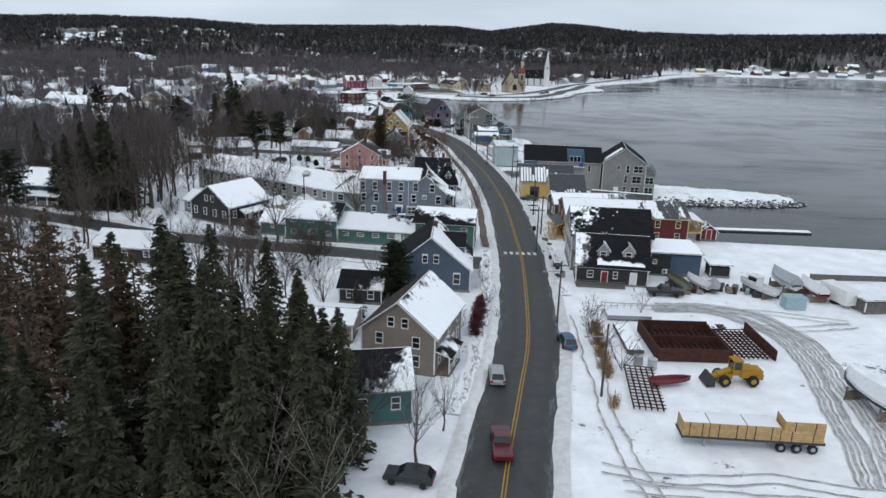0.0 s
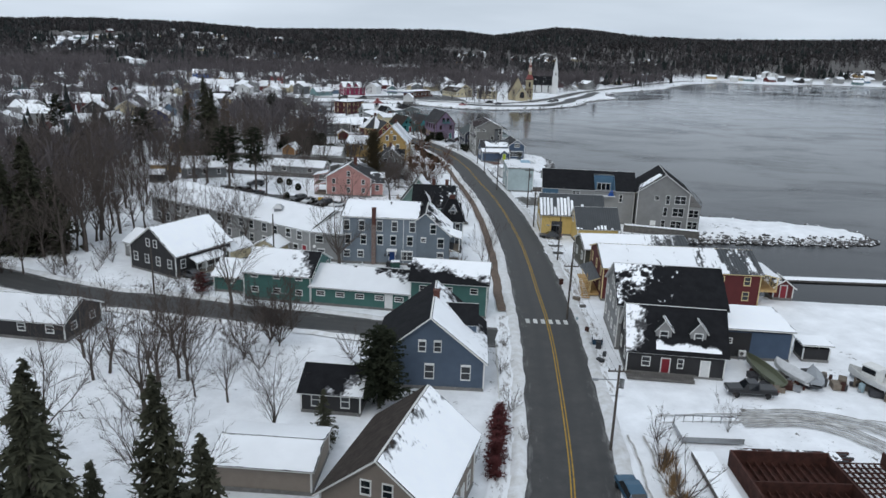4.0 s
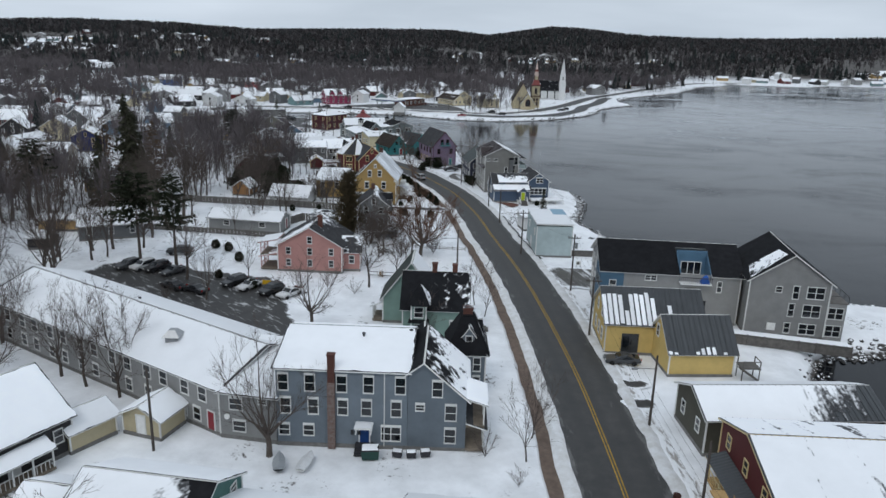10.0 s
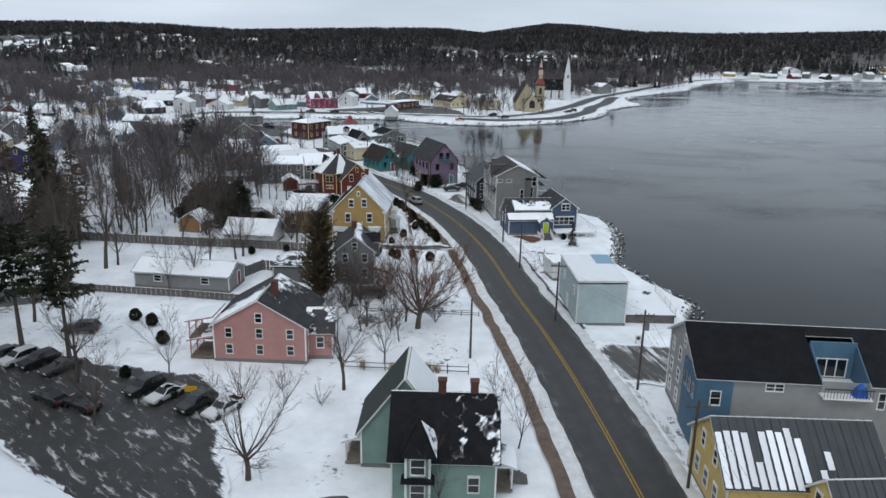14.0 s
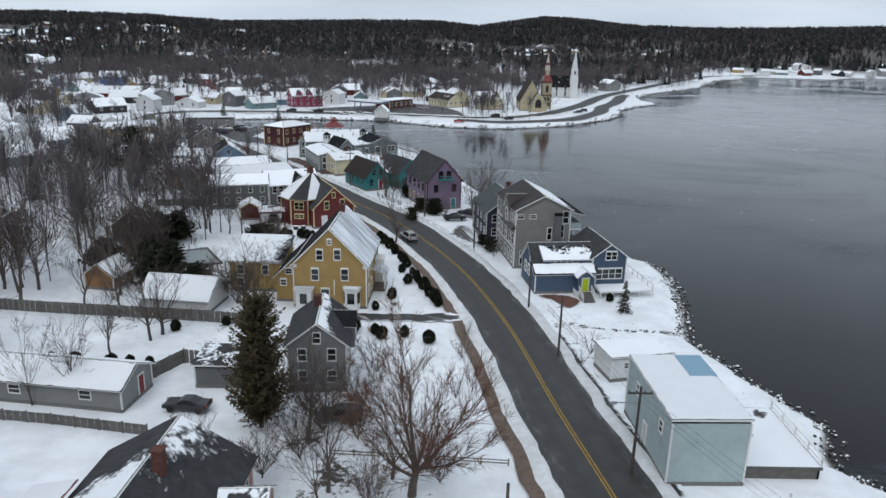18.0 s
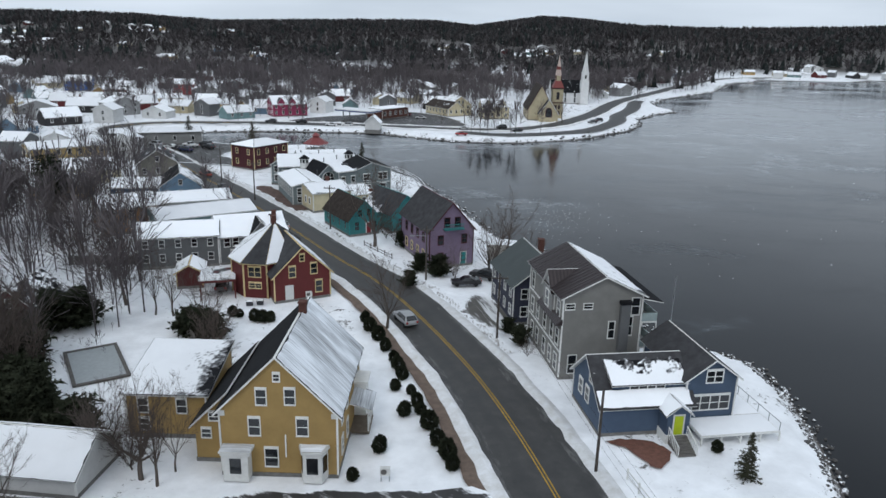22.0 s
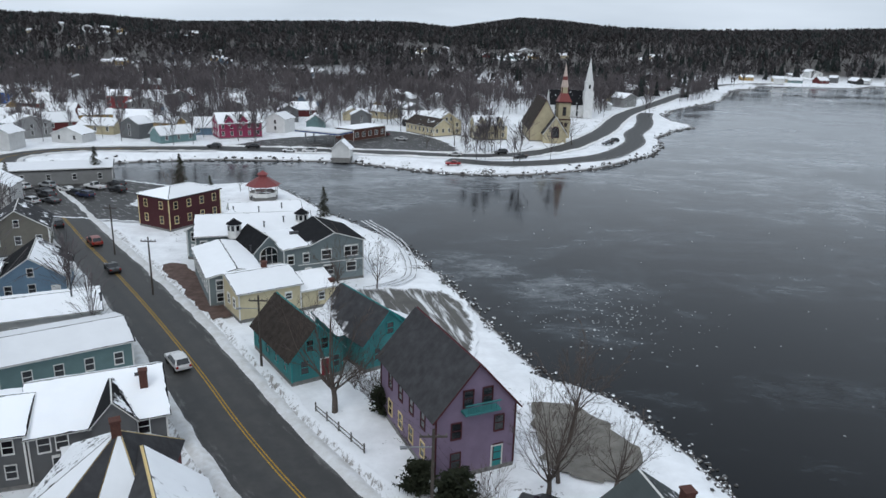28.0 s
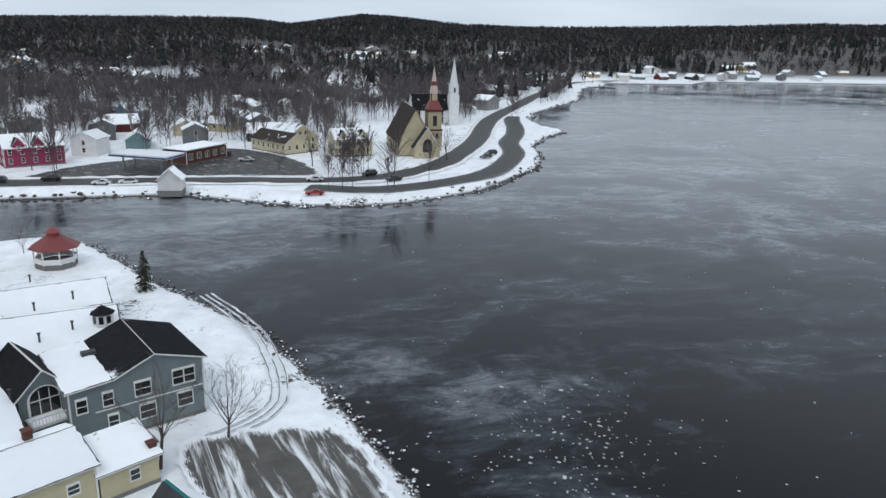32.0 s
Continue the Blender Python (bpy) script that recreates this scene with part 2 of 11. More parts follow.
def plate(name, xs, zs, keep, y0, y1, material):
    """One connected plate in the xz plane made of the kept cells of a grid, from y0 to y1 deep."""
    v, f, ids = [], [], {}

    def vert(i, j, s):
        if (i, j, s) not in ids:
            ids[i, j, s] = len(v)
            v.append((xs[i], y1 if s else y0, zs[j]))
        return ids[i, j, s]

    for i in range(len(xs) - 1):
        for j in range(len(zs) - 1):
            if not keep(i, j):
                continue
            f.append((vert(i, j, 0), vert(i + 1, j, 0), vert(i + 1, j + 1, 0), vert(i, j + 1, 0)))
            for (a, b, di, dj) in (((i, j), (i, j + 1), -1, 0), ((i + 1, j + 1), (i + 1, j), 1, 0), ((i + 1, j), (i, j), 0, -1), ((i, j + 1), (i + 1, j + 1), 0, 1)):
                ni, nj = i + di, j + dj
                if not (0 <= ni < len(xs) - 1 and 0 <= nj < len(zs) - 1 and keep(ni, nj)):
                    f.append((vert(*a, 0), vert(*b, 0), vert(*b, 1), vert(*a, 1)))
    return mesh(name, v, f, material)


def window_meshes(w, h, trim, style):
    key = (w, h, trim.name, style)
    if key not in WINS:
        t = 0.09
        n = max(1, round(w / 0.95)) if w > 1.5 else 1
        bar = 0.05 if w > 1.5 else 0.022
        xs = [-w / 2 - t, -w / 2]
        for k in range(1, n):
            xs += [-w / 2 + w * k / n - bar, -w / 2 + w * k / n + bar]
        xs += [w / 2, w / 2 + t]
        zs = [-h / 2 - t - 0.05, -h / 2, -0.03, 0.03, h / 2, h / 2 + t + (0.16 if style == 'cap' else 0.0)]
        fr = plate("window", xs, zs, lambda i, j: i % 2 == 0 or j % 2 == 0, -0.10, 0.02, trim)
        gl = boxes("pane", [(-w / 2, -0.04, -h / 2, w / 2, -0.012, h / 2)], GLASS)
        WINS[key] = (fr, gl)
        fv, ff = [tuple(q.co) for q in fr.vertices], [tuple(p.vertices) for p in fr.polygons]
        gv, gf = [tuple(q.co) for q in gl.vertices], [tuple(p.vertices) for p in gl.polygons]
        WINS[key, 1] = mesh("window", fv + gv, ff + [tuple(i + len(fv) for i in q) for q in gf], [trim, GLASS], [0] * len(ff) + [1] * len(gf))
    return WINS[key]


FAR = [False]


def window(parent, m, w=0.85, h=1.4, trim=None, style='sash'):
    fr, gl = window_meshes(w, h, trim or TRIM, style)
    if FAR[0]:
        return part("window", WINS[(w, h, (trim or TRIM).name, style), 1], parent, "", m)
    ob = part("window", fr, parent, "", m)
    part("pane", gl, ob)
    return ob


DOORS = {}


def door(parent, m, col, w=0.95, h=2.05):
    if col.name not in DOORS:
        leaf = boxes("door", [(-w / 2, -0.06, 0, w / 2, 0.02, h), (-w / 2 + 0.12, -0.075, 0.15, w / 2 - 0.12, -0.061, 0.85), (-w / 2 + 0.12, -0.075, 1.0, w / 2 - 0.12, -0.061, h - 0.15)], col)
        fr = boxes("door_frame", [(-w / 2 - 0.13, -0.1, 0, -w / 2, 0.02, h + 0.13), (w / 2, -0.1, 0, w / 2 + 0.13, 0.02, h + 0.13), (-w / 2, -0.1, h, w / 2, 0.02, h + 0.13)], TRIM)
        DOORS[col.name] = (leaf, fr)
    leaf, fr = DOORS[col.name]
    ob = part("door", leaf, parent, "", m)
    part("door_frame", fr, ob)
    return ob


def snow_sheet(p00, p10, p11, p01, thick=0.14, thr=-1.0, seed=0.0, cell=0.5, freq=0.30, stretch=1.0, ragged=0.25, lean=(0.0, 0.0), octaves=4, rip=1.0):
    """A lying sheet of snow over the quad, broken along a contour of the noise where it falls under thr; edges thin out."""
    a, b, c, d = (Vector(p) for p in (p00, p10, p11, p01))
    lu, lv = (b - a).length, max((d - a).length, (c - b).length)
    nu, nv = max(4, int(lu / cell)), max(4, int(lv / cell))
    nrm = (b - a).cross(d - a).normalized()
    val = np.zeros((nu + 1, nv + 1))
    for i in range(nu + 1):
        for j in range(nv + 1):
            u, v = i / nu * lu, j / nv * lv
            q = rip * noise.fractal((u * freq + seed * 7.3, v * freq * stretch + seed * 3.1, seed), 0.75 if octaves < 5 else 0.30, 2.1, octaves) + lean[0] * (i / nu - 0.5) + lean[1] * (j / nv - 0.5)
            if thr < -1:
                q = 1.0
            val[i, j] = q - thr
    pos = val > 0
    verts, ids, faces, depth = [], {}, [], []
    for i in range(nu + 1):
        for j in range(nv + 1):
            near = [(x, y) for x, y in ((i - 1, j), (i + 1, j), (i, j - 1), (i, j + 1), (i - 1, j - 1), (i + 1, j + 1), (i - 1, j + 1), (i + 1, j - 1)) if 0 <= x <= nu and 0 <= y <= nv]
            if not pos[i, j] and not any(pos[x, y] for x, y in near):
                continue
            fu, fv = float(i), float(j)
            edge = i in (0, nu) or j in (0, nv)
            if not pos[i, j]:
                ups = [(x, y) for x, y in near if pos[x, y]]
                ts = [(-val[i, j]) / (val[x, y] - val[i, j]) for x, y in ups]
                fu += sum((x - i) * t for (x, y), t in zip(ups, ts)) / len(ups)
                fv += sum((y - j) * t for (x, y), t in zip(ups, ts)) / len(ups)
                edge = True
            if edge and thr < -1:
                k = 0.5 * nz(i * 0.9, j * 0.9, seed)
                fu += (k if i == 0 else -k if i == nu else 0) * 0.7
                fv += (max(0, k) if j == 0 else -max(0, k) if j == nv else 0) * 0.7
            u, v = fu / nu, fv / nv
            p = a.lerp(b, u).lerp(d.lerp(c, u), v)
            h = 0.02 if edge else thick * (0.8 + 0.4 * nz(u * lu, v * lv, seed, 0.8))
            ids[i, j] = len(verts)
            verts.append(p + nrm * h)
            depth.append(1.6 if thr < -1 else 0.0 if edge and not pos[i, j] else min(1.6, 3.2 * max(0.0, float(val[i, j]))))
    for i in range(nu):
        for j in range(nv):
            cs = [(i, j), (i + 1, j), (i + 1, j + 1), (i, j + 1)]
            if any(pos[q] for q in cs) and all(q in ids for q in cs):
                faces.append(tuple(ids[q] for q in cs))
    if not faces:
        return None
    me = mesh("snow", verts, faces, ROOFSNOW, smooth=True)
    me.attributes.new("depth", 'FLOAT', 'POINT').data.foreach_set("value", depth)
    return me


def gable_faces(w, d, e, r, axis):
    x, y = w / 2, d / 2
    v = [(-x, -y, 0), (x, -y, 0), (x, y, 0), (-x, y, 0), (-x, -y, e), (x, -y, e), (x, y, e), (-x, y, e)]
    if axis == 'y':
        v += [(0, -y, r), (0, y, r)]
        f = [(0, 1, 5, 8, 4), (2, 3, 7, 9, 6), (1, 2, 6, 5), (3, 0, 4, 7)]
    elif axis == 'x':
        v += [(-x, 0, r), (x, 0, r)]
        f = [(0, 1, 5, 4), (2, 3, 7, 6), (1, 2, 6, 9, 5), (3, 0, 4, 8, 7)]
    else:
        f = [(0, 1, 5, 4), (1, 2, 6, 5), (2, 3, 7, 6), (3, 0, 4, 7)]
    return v, f


def slab(name, quad, t, top, side):
    """A roof plane of thickness t over the quad (counter-clockwise from above); edges take the trim."""
    q = [Vector(p) for p in quad]
    n = (q[1] - q[0]).cross(q[-1] - q[0]).normalized()
    k = len(q)
    v = [p for p in q] + [p + n * t for p in q]
    f = [tuple(range(k - 1, -1, -1)), tuple(range(k, 2 * k))] + [(i, (i + 1) % k, k + (i + 1) % k, k + i) for i in range(k)]
    return mesh(name, v, f, [top, side], [1, 0] + [1] * k)


SEED = [0]


def put_snow(parent, quad, cover, **kw):
    """cover: 1 full, 0 none, between: broken; a tuple adds a lean of the cover along the eaves and up the slope."""
    lean = (0.0, 0.0)
    if isinstance(cover, tuple):
        lean, tear, cover = cover[1:3], (cover + (0.30,))[3], cover[0]
    if cover <= 0:
        return
    if FAR[0]:
        kw["cell"] = 1.1
    elif cover < 1:
        kw.update(cell=0.20, freq=0.55, octaves=7, lean=lean, thick=0.06, rip=tear if lean != (0.0, 0.0) else 0.8)
    SEED[0] += 1
    thr = -1.2 if cover >= 1 else 0.75 - 1.5 * cover
    q = [Vector(p) for p in quad]
    n = (q[1] - q[0]).cross(q[3] - q[0]).normalized() * 0.02
    c = sum(q, Vector()) / 4
    q = [c + (p - c) * 0.985 + n for p in q]
    me = snow_sheet(*q, thr=thr, seed=SEED[0] * 1.37, **kw)
    if me:
        ob = part("snow", me, parent, "white snow lying on the roof")
        if cover < 1:
            ob["kind"] = "stuff"


def roof_on(th, w, d, e, r, axis, roofm, trim, snow, over=0.4, stretch=1.0, gap=None):
    x, y = w / 2 + over, d / 2 + over
    if axis == 'x':
        s = (r - e) / (d / 2)
        ez = e - over * s
        qa = [(-x, -y, ez), (x, -y, ez), (x, 0, r), (-x, 0, r)]
        qb = [(x, y, ez), (-x, y, ez), (-x, 0, r), (x, 0, r)]
        quads = [qa, qb]
        if gap:
            g0, g1, zt = gap
            yt = -(r - zt) / s
            quads = [[(-x, -y, ez), (g0, -y, ez), (g0, 0, r), (-x, 0, r)], qb, [(g1, -y, ez), (x, -y, ez), (x, 0, r), (g1, 0, r)], [(g0, yt, zt), (g1, yt, zt), (g1, 0, r), (g0, 0, r)]]
    elif axis == 'y':
        s = (r - e) / (w / 2)
        ez = e - over * s
        qa = [(x, -y, ez), (x, y, ez), (0, y, r), (0, -y, r)]
        qb = [(-x, y, ez), (-x, -y, ez), (0, -y, r), (0, y, r)]
        quads = [qa, qb]
    elif axis == 'hip':
        trim = roofm
        k = min(w, d) / 2 * 0.98
        if w >= d:
            a, b = (-w / 2 + k, 0, r), (w / 2 - k, 0, r)
            quads = [[(-x, -y, e), (x, -y, e), b, a], [(x, y, e), (-x, y, e), a, b], [(x, -y, e), (x, y, e), b], [(-x, y, e), (-x, -y, e), a]]
        else:
            a, b = (0, -d / 2 + k, r), (0, d / 2 - k, r)
            quads = [[(x, -y, e), (x, y, e), b, a], [(-x, y, e), (-x, -y, e), a, b], [(-x, -y, e), (x, -y, e), a], [(x, y, e), (-x, y, e), b]]
    else:
        quads = [[(-x, -y, r), (x, -y, r), (x, y, r), (-x, y, r)]]
    for k, q in enumerate(quads):
        sl = part("roof", slab("roof", q, 0.16, roofm, trim), th)
        cov = snow[min(k, len(snow) - 1)]
        if roofm.name.endswith("metal_roof") and len(q) == 4 and not FAR[0]:
            a, b, c = Vector(q[0]), Vector(q[1]), Vector(q[3])
            n = (b - a).cross(c - a).normalized()
            eu, ev = (b - a).normalized(), c - a
            base = [a + n * 0.155 + eu * s_ for s_ in (-0.025, 0.025)]
            sv = [base[0], base[1], base[1] + ev, base[0] + ev]
            sm = mesh("seam", sv + [p + n * 0.055 for p in sv], BOXF, roofm)
            wide = (b - a).length
            for i_ in range(1, int(wide / 0.7)):
                part("seam", sm, sl, "", Matrix.Translation(eu * (i_ * wide / int(wide / 0.7))))
        if len(q) == 4:
            q2 = [Vector(p) for p in q]
            n = (q2[1] - q2[0]).cross(q2[3] - q2[0]).normalized() * 0.16
            put_snow(sl, [p + n for p in q2], cov, stretch=stretch)
        elif (cov[0] if isinstance(cov, tuple) else cov) > 0:
            q2 = [Vector(p) for p in q]
            n = (q2[1] - q2[0]).cross(q2[2] - q2[0]).normalized() * 0.16
            put_snow(sl, [q2[0] + n, q2[1] + n, q2[2] + n, q2[2] + n], cov)
    return quads


def stand(fl, fr, d, z=0.0):
    """Base pose and width of a block from its two front corners and its depth."""
    a, b = Vector((*fl, 0)), Vector((*fr, 0))
    w = (b - a).length
    ang = math.atan2(b.y - a.y, b.x - a.x)
    nrm = Vector((-math.sin(ang), math.cos(ang), 0))
    c = (a + b) / 2 + nrm * d / 2
    return Matrix.Translation((c.x, c.y, z)) @ Matrix.Rotation(ang, 4, 'Z'), w


FACE = {'S': 0, 'E': 90, 'N': 180, 'W': -90}


def on_face(face, w, d, u, z, out=0.0):
    """A pose on a wall: u along the wall from its middle, seen from outside left to right."""
    half = d / 2 if face in 'SN' else w / 2
    return Matrix.Rotation(radians(FACE[face]), 4, 'Z') @ Matrix.Translation((u, -half - out, z))


def house(name, label, fl, fr, d, eave, ridge, axis, wall, roofm, snow=(1, 1), trim=None, rows=None, faces='SEW', doors=(), chimneys=(), z=0.0,
          over=0.4, group="", category="house", style='sash', gable_win=True, extra=None, stretch=1.0, base=True, wsize=(0.85, 1.35), step=2.5, gap=None):
    """A building block: walls, two or more roof planes with snow, windows by rows, doors, chimneys, corner boards, base.
    Faces: S is the front between fl and fr."""
    trim = trim or TRIM
    m, w = stand(fl, fr, d, z)
    th = thing(name, label, category, m, group)
    v, f = gable_faces(w, d, eave, ridge, axis)
    part("wall", mesh("wall", v, f, wall), th)
    roof_on(th, w, d, eave, ridge, axis, roofm, trim, snow, over, stretch, gap)
    if base:
        part("foundation", boxes("foundation", [(-w / 2 - 0.05, -d / 2 - 0.05, -1.2, w / 2 + 0.05, d / 2 + 0.05, 0.35)], STONE), th)
    cb = boxes("corner_board", [(-0.08, -0.08, 0.35, 0.08, 0.08, eave - 0.05)], trim)
    for sx, sy in ((-1, -1), (1, -1), (1, 1), (-1, 1)) if not FAR[0] else ():
        part("corner_board", cb, th, "", Matrix.Translation((sx * w / 2, sy * d / 2, 0)))
    if rows is None:
        n = max(1, round((eave - 0.4) / 2.8))
        rows = [0.5 + (k + 0.5) * (eave - 0.5) / n + 0.1 for k in range(n)]
    busy = [(fc, u) for fc, u, *_ in doors]
    for fc in faces:
        wid = w if fc in 'SN' else d
        k = max(1, int((wid - 0.8) / step))
        for zi, zz in enumerate(rows):
            for i in range(k):
                u = (i + 0.5) / k * wid - wid / 2
                if zi == 0 and any(b[0] == fc and abs(b[1] - u) < 1.2 for b in busy):
                    continue
                window(th, on_face(fc, w, d, u, zz), wsize[0], wsize[1], trim, style)
        if gable_win and ridge - eave > 2.2 and ((axis == 'y' and fc in 'SN') or (axis == 'x' and fc in 'EW')):
            for u in ((-0.9, 0.9) if ridge - eave > 3.6 else (0,)):
                window(th, on_face(fc, w, d, u, eave + (ridge - eave) * 0.32), 0.75, 1.15, trim, style)
    for fc, u, col in doors:
        door(th, on_face(fc, w, d, u, 0.36), col)
    for (cx, cy, top) in chimneys:
        s = (ridge - eave) / ((w if axis == 'y' else d) / 2)
        zr = ridge - s * abs(cx if axis == 'y' else cy) - 0.6
        part("chimney", boxes("chimney", [(cx - 0.38, cy - 0.38, zr, cx + 0.38, cy + 0.38, top), (cx - 0.45, cy - 0.45, top, cx + 0.45, cy + 0.45, top + 0.15)], BRICK), th, "red brick chimney")
    if extra:
        extra(th, w, d)
    return th


def tube(v, f, p, q, r0, r1, k=4):
    ax = (q - p)
    if ax.length < 1e-6:
        return
    ax.normalize()
    s = ax.orthogonal().normalized()
    t = ax.cross(s)
    o = len(v)
    for c, r in ((p, r0), (q, r1)):
        for i in range(k):
            a = 2 * math.pi * i / k
            v.append(c + (s * math.cos(a) + t * math.sin(a)) * r)
    for i in range(k):
        j = (i + 1) % k
        f.append((o + i, o + j, o + k + j, o + k + i))
def form(name, label, fl, fr, d, prof, axis, wall, roofm, snow=(), wins=(), trim=None, doors=(), chimneys=(), z=0.0, over=0.4, category="house", group="", style='cap', extra=None, corners=True, stretch=1.0):
    """A building of any roof section: prof holds (along, height) pairs, from left to right for a ridge running back ('y'),
    from front to back for a ridge along the front ('x'). wins: (face, along, height, wide, high)."""
    trim = trim or TRIM
    m, w = stand(fl, fr, d, z)
    th = thing(name, label, category, m, group)
    k = len(prof)
    half = d / 2 if axis == 'y' else w / 2

    def at(s, e, zz):
        return (s, e, zz) if axis == 'y' else (e, s, zz)

    ring = [(prof[0][0], 0)] + list(prof) + [(prof[-1][0], 0)]
    v = [at(s, -half, zz) for s, zz in ring] + [at(s, half, zz) for s, zz in ring]
    n = len(ring)
    f = [tuple(range(n)), tuple(range(2 * n - 1, n - 1, -1)), (0, n, n + 1, 1), (n - 2, 2 * n - 2, 2 * n - 1, n - 1)]
    part("wall", mesh("wall", v, f, wall), th)
    part("foundation", boxes("foundation", [(-w / 2 - 0.05, -d / 2 - 0.05, -1.6, w / 2 + 0.05, d / 2 + 0.05, 0.35)], STONE), th)
    end = half + over
    for i in range(k - 1):
        (s0, z0), (s1, z1) = prof[i], prof[i + 1]
        g = (z1 - z0) / (s1 - s0)
        if i == 0:
            s0, z0 = s0 - over, z0 - over * g
        if i == k - 2:
            s1, z1 = s1 + over, z1 + over * g
        if (z1 >= z0) == (axis == 'y'):
            q = [at(s0, end, z0), at(s0, -end, z0), at(s1, -end, z1), at(s1, end, z1)] if axis == 'y' else [at(s1, end, z1), at(s1, -end, z1), at(s0, -end, z0), at(s0, end, z0)]
        else:
            q = [at(s1, -end, z1), at(s1, end, z1), at(s0, end, z0), at(s0, -end, z0)] if axis == 'y' else [at(s0, -end, z0), at(s0, end, z0), at(s1, end, z1), at(s1, -end, z1)]
        roof_plane(th, q, roofm, trim, snow[i] if i < len(snow) else 0, stretch)
    if corners:
        ez = (prof[0][1], prof[-1][1])
        for sx in (-1, 1):
            for sy in (-1, 1):
                e = ez[(sx if axis == 'y' else sy) > 0]
                part("corner_board", boxes("corner_board", [(-0.08, -0.08, 0.35, 0.08, 0.08, e - 0.05)], trim), th, "", Matrix.Translation((sx * w / 2, sy * d / 2, 0)))
    for fc, u, zz, ww, hh in wins:
        window(th, on_face(fc, w, d, u, zz), ww, hh, trim, style)
    for fc, u, col in doors:
        door(th, on_face(fc, w, d, u, 0.36), col)
    for cx, cy, zb, zt in chimneys:
        part("chimney", boxes("chimney", [(cx - 0.35, cy - 0.35, zb, cx + 0.35, cy + 0.35, zt), (cx - 0.42, cy - 0.42, zt, cx + 0.42, cy + 0.42, zt + 0.15)], BRICK), th, "red brick chimney")
    if extra:
        extra(th, w, d)
    return th


def roof_plane(th, q, roofm, trim, cover, stretch=1.0, name="roof"):
    """One roof plane with standing seams where it is of metal, and its snow; q begins with the two eave corners."""
    sl = part(name, slab(name, q, 0.16, roofm, trim), th)
    a, b, c = Vector(q[0]), Vector(q[1]), Vector(q[-1])
    n = (b - a).cross(c - a).normalized()
    if roofm.name.endswith("metal_roof") and len(q) == 4:
        eu, ev = (b - a).normalized(), c - a
        base = [a + n * 0.155 + eu * s_ for s_ in (-0.025, 0.025)]
        sv = [base[0], base[1], base[1] + ev, base[0] + ev]
        sm = mesh("seam", sv + [p + n * 0.055 for p in sv], BOXF, roofm)
        wide = (b - a).length
        for i_ in range(1, int(wide / 0.7)):
            part("seam", sm, sl, "", Matrix.Translation(eu * (i_ * wide / int(wide / 0.7))))
    q2 = [Vector(p) + n * 0.16 for p in q]
    if len(q2) == 3:
        q2.append(q2[2])
    put_snow(sl, q2, cover, stretch=stretch)
    return sl


def snow_strips(th, q, columns):
    """Bands of snow left between the seams of a metal roof: (from, to along the eaves, low, high up the slope), in shares."""
    a, b, c, e = (Vector(p) for p in q)
    n = (b - a).cross(e - a).normalized() * 0.18
    for u0, u1, v0, v1 in columns:
        def at(u, v):
            return a.lerp(b, u).lerp(e.lerp(c, u), v) + n
        SEED[0] += 1
        part("snow", snow_sheet(at(u0, v0), at(u1, v0), at(u1, v1), at(u0, v1), thick=0.09, thr=-1.2, seed=SEED[0] * 1.37, cell=0.22), th, "band of snow between roof seams")


def shed_dormer(th, x0, x1, y0, z0, z1, yb, zb, wall, roofm, trim, cover):
    """A wide dormer: its front wall at y0 from z0 to z1, its low roof rising back to yb, zb."""
    b = part("dormer", mesh("dormer", [(x0, y0, z0), (x1, y0, z0), (x1, yb, z0), (x0, yb, z0), (x0, y0, z1), (x1, y0, z1), (x1, yb, zb), (x0, yb, zb)], BOXF, wall), th)
    q = [(x0 - 0.25, y0 - 0.35, z1 - 0.1), (x1 + 0.25, y0 - 0.35, z1 - 0.1), (x1 + 0.25, yb, zb), (x0 - 0.25, yb, zb)]
    part("dormer_roof", slab("dormer_roof", q, 0.12, roofm, trim), b)
    n = Vector((0, 0, 0.13))
    put_snow(b, [Vector(p) + n for p in q], cover)
    return b


def hip_cap(th, name, eaves, apex, roofm, trim, covers):
    """Roof planes from an eave ring (seen from above, counter-clockwise) up to one point."""
    for i in range(len(eaves)):
        roof_plane(th, [eaves[i], eaves[(i + 1) % len(eaves)], apex], roofm, trim, covers[i % len(covers)], name=name)
def dormer(th, m, w, h, rise, depth, wall, roofm, trim, cover=0.3, win=(0.8, 1.1)):
    """A gabled dormer; m puts its front's foot on the roof, facing its -y."""
    b = obj("dormer", mesh("dormer", *gable_faces_front(w, depth, h, rise), wall), th)
    b.matrix_local = m
    x, o = w / 2 + 0.2, 0.25
    s = rise / (w / 2)
    for sg in (1, -1):
        q = [(sg * x, -o, h - (x - w / 2) * s), (sg * x, depth, h - (x - w / 2) * s), (0, depth, h + rise), (0, -o, h + rise)]
        if sg < 0:
            q = [q[1], q[0], q[3], q[2]]
        sl = part("dormer_roof", slab("dormer_roof", q, 0.1, roofm, trim), b)
        if cover > 0 and (sg > 0 or cover >= 1):
            put_snow(b, [Vector(p) + Vector((0.1 * sg, 0, 0.12)) for p in q], cover)
    fr, gl = window_meshes(win[0], win[1], trim, 'sash')
    part("window", fr, b, "", Matrix.Translation((0, -0.005, h * 0.58)))
    part("pane", gl, b, "", Matrix.Translation((0, -0.005, h * 0.58)))
    return b


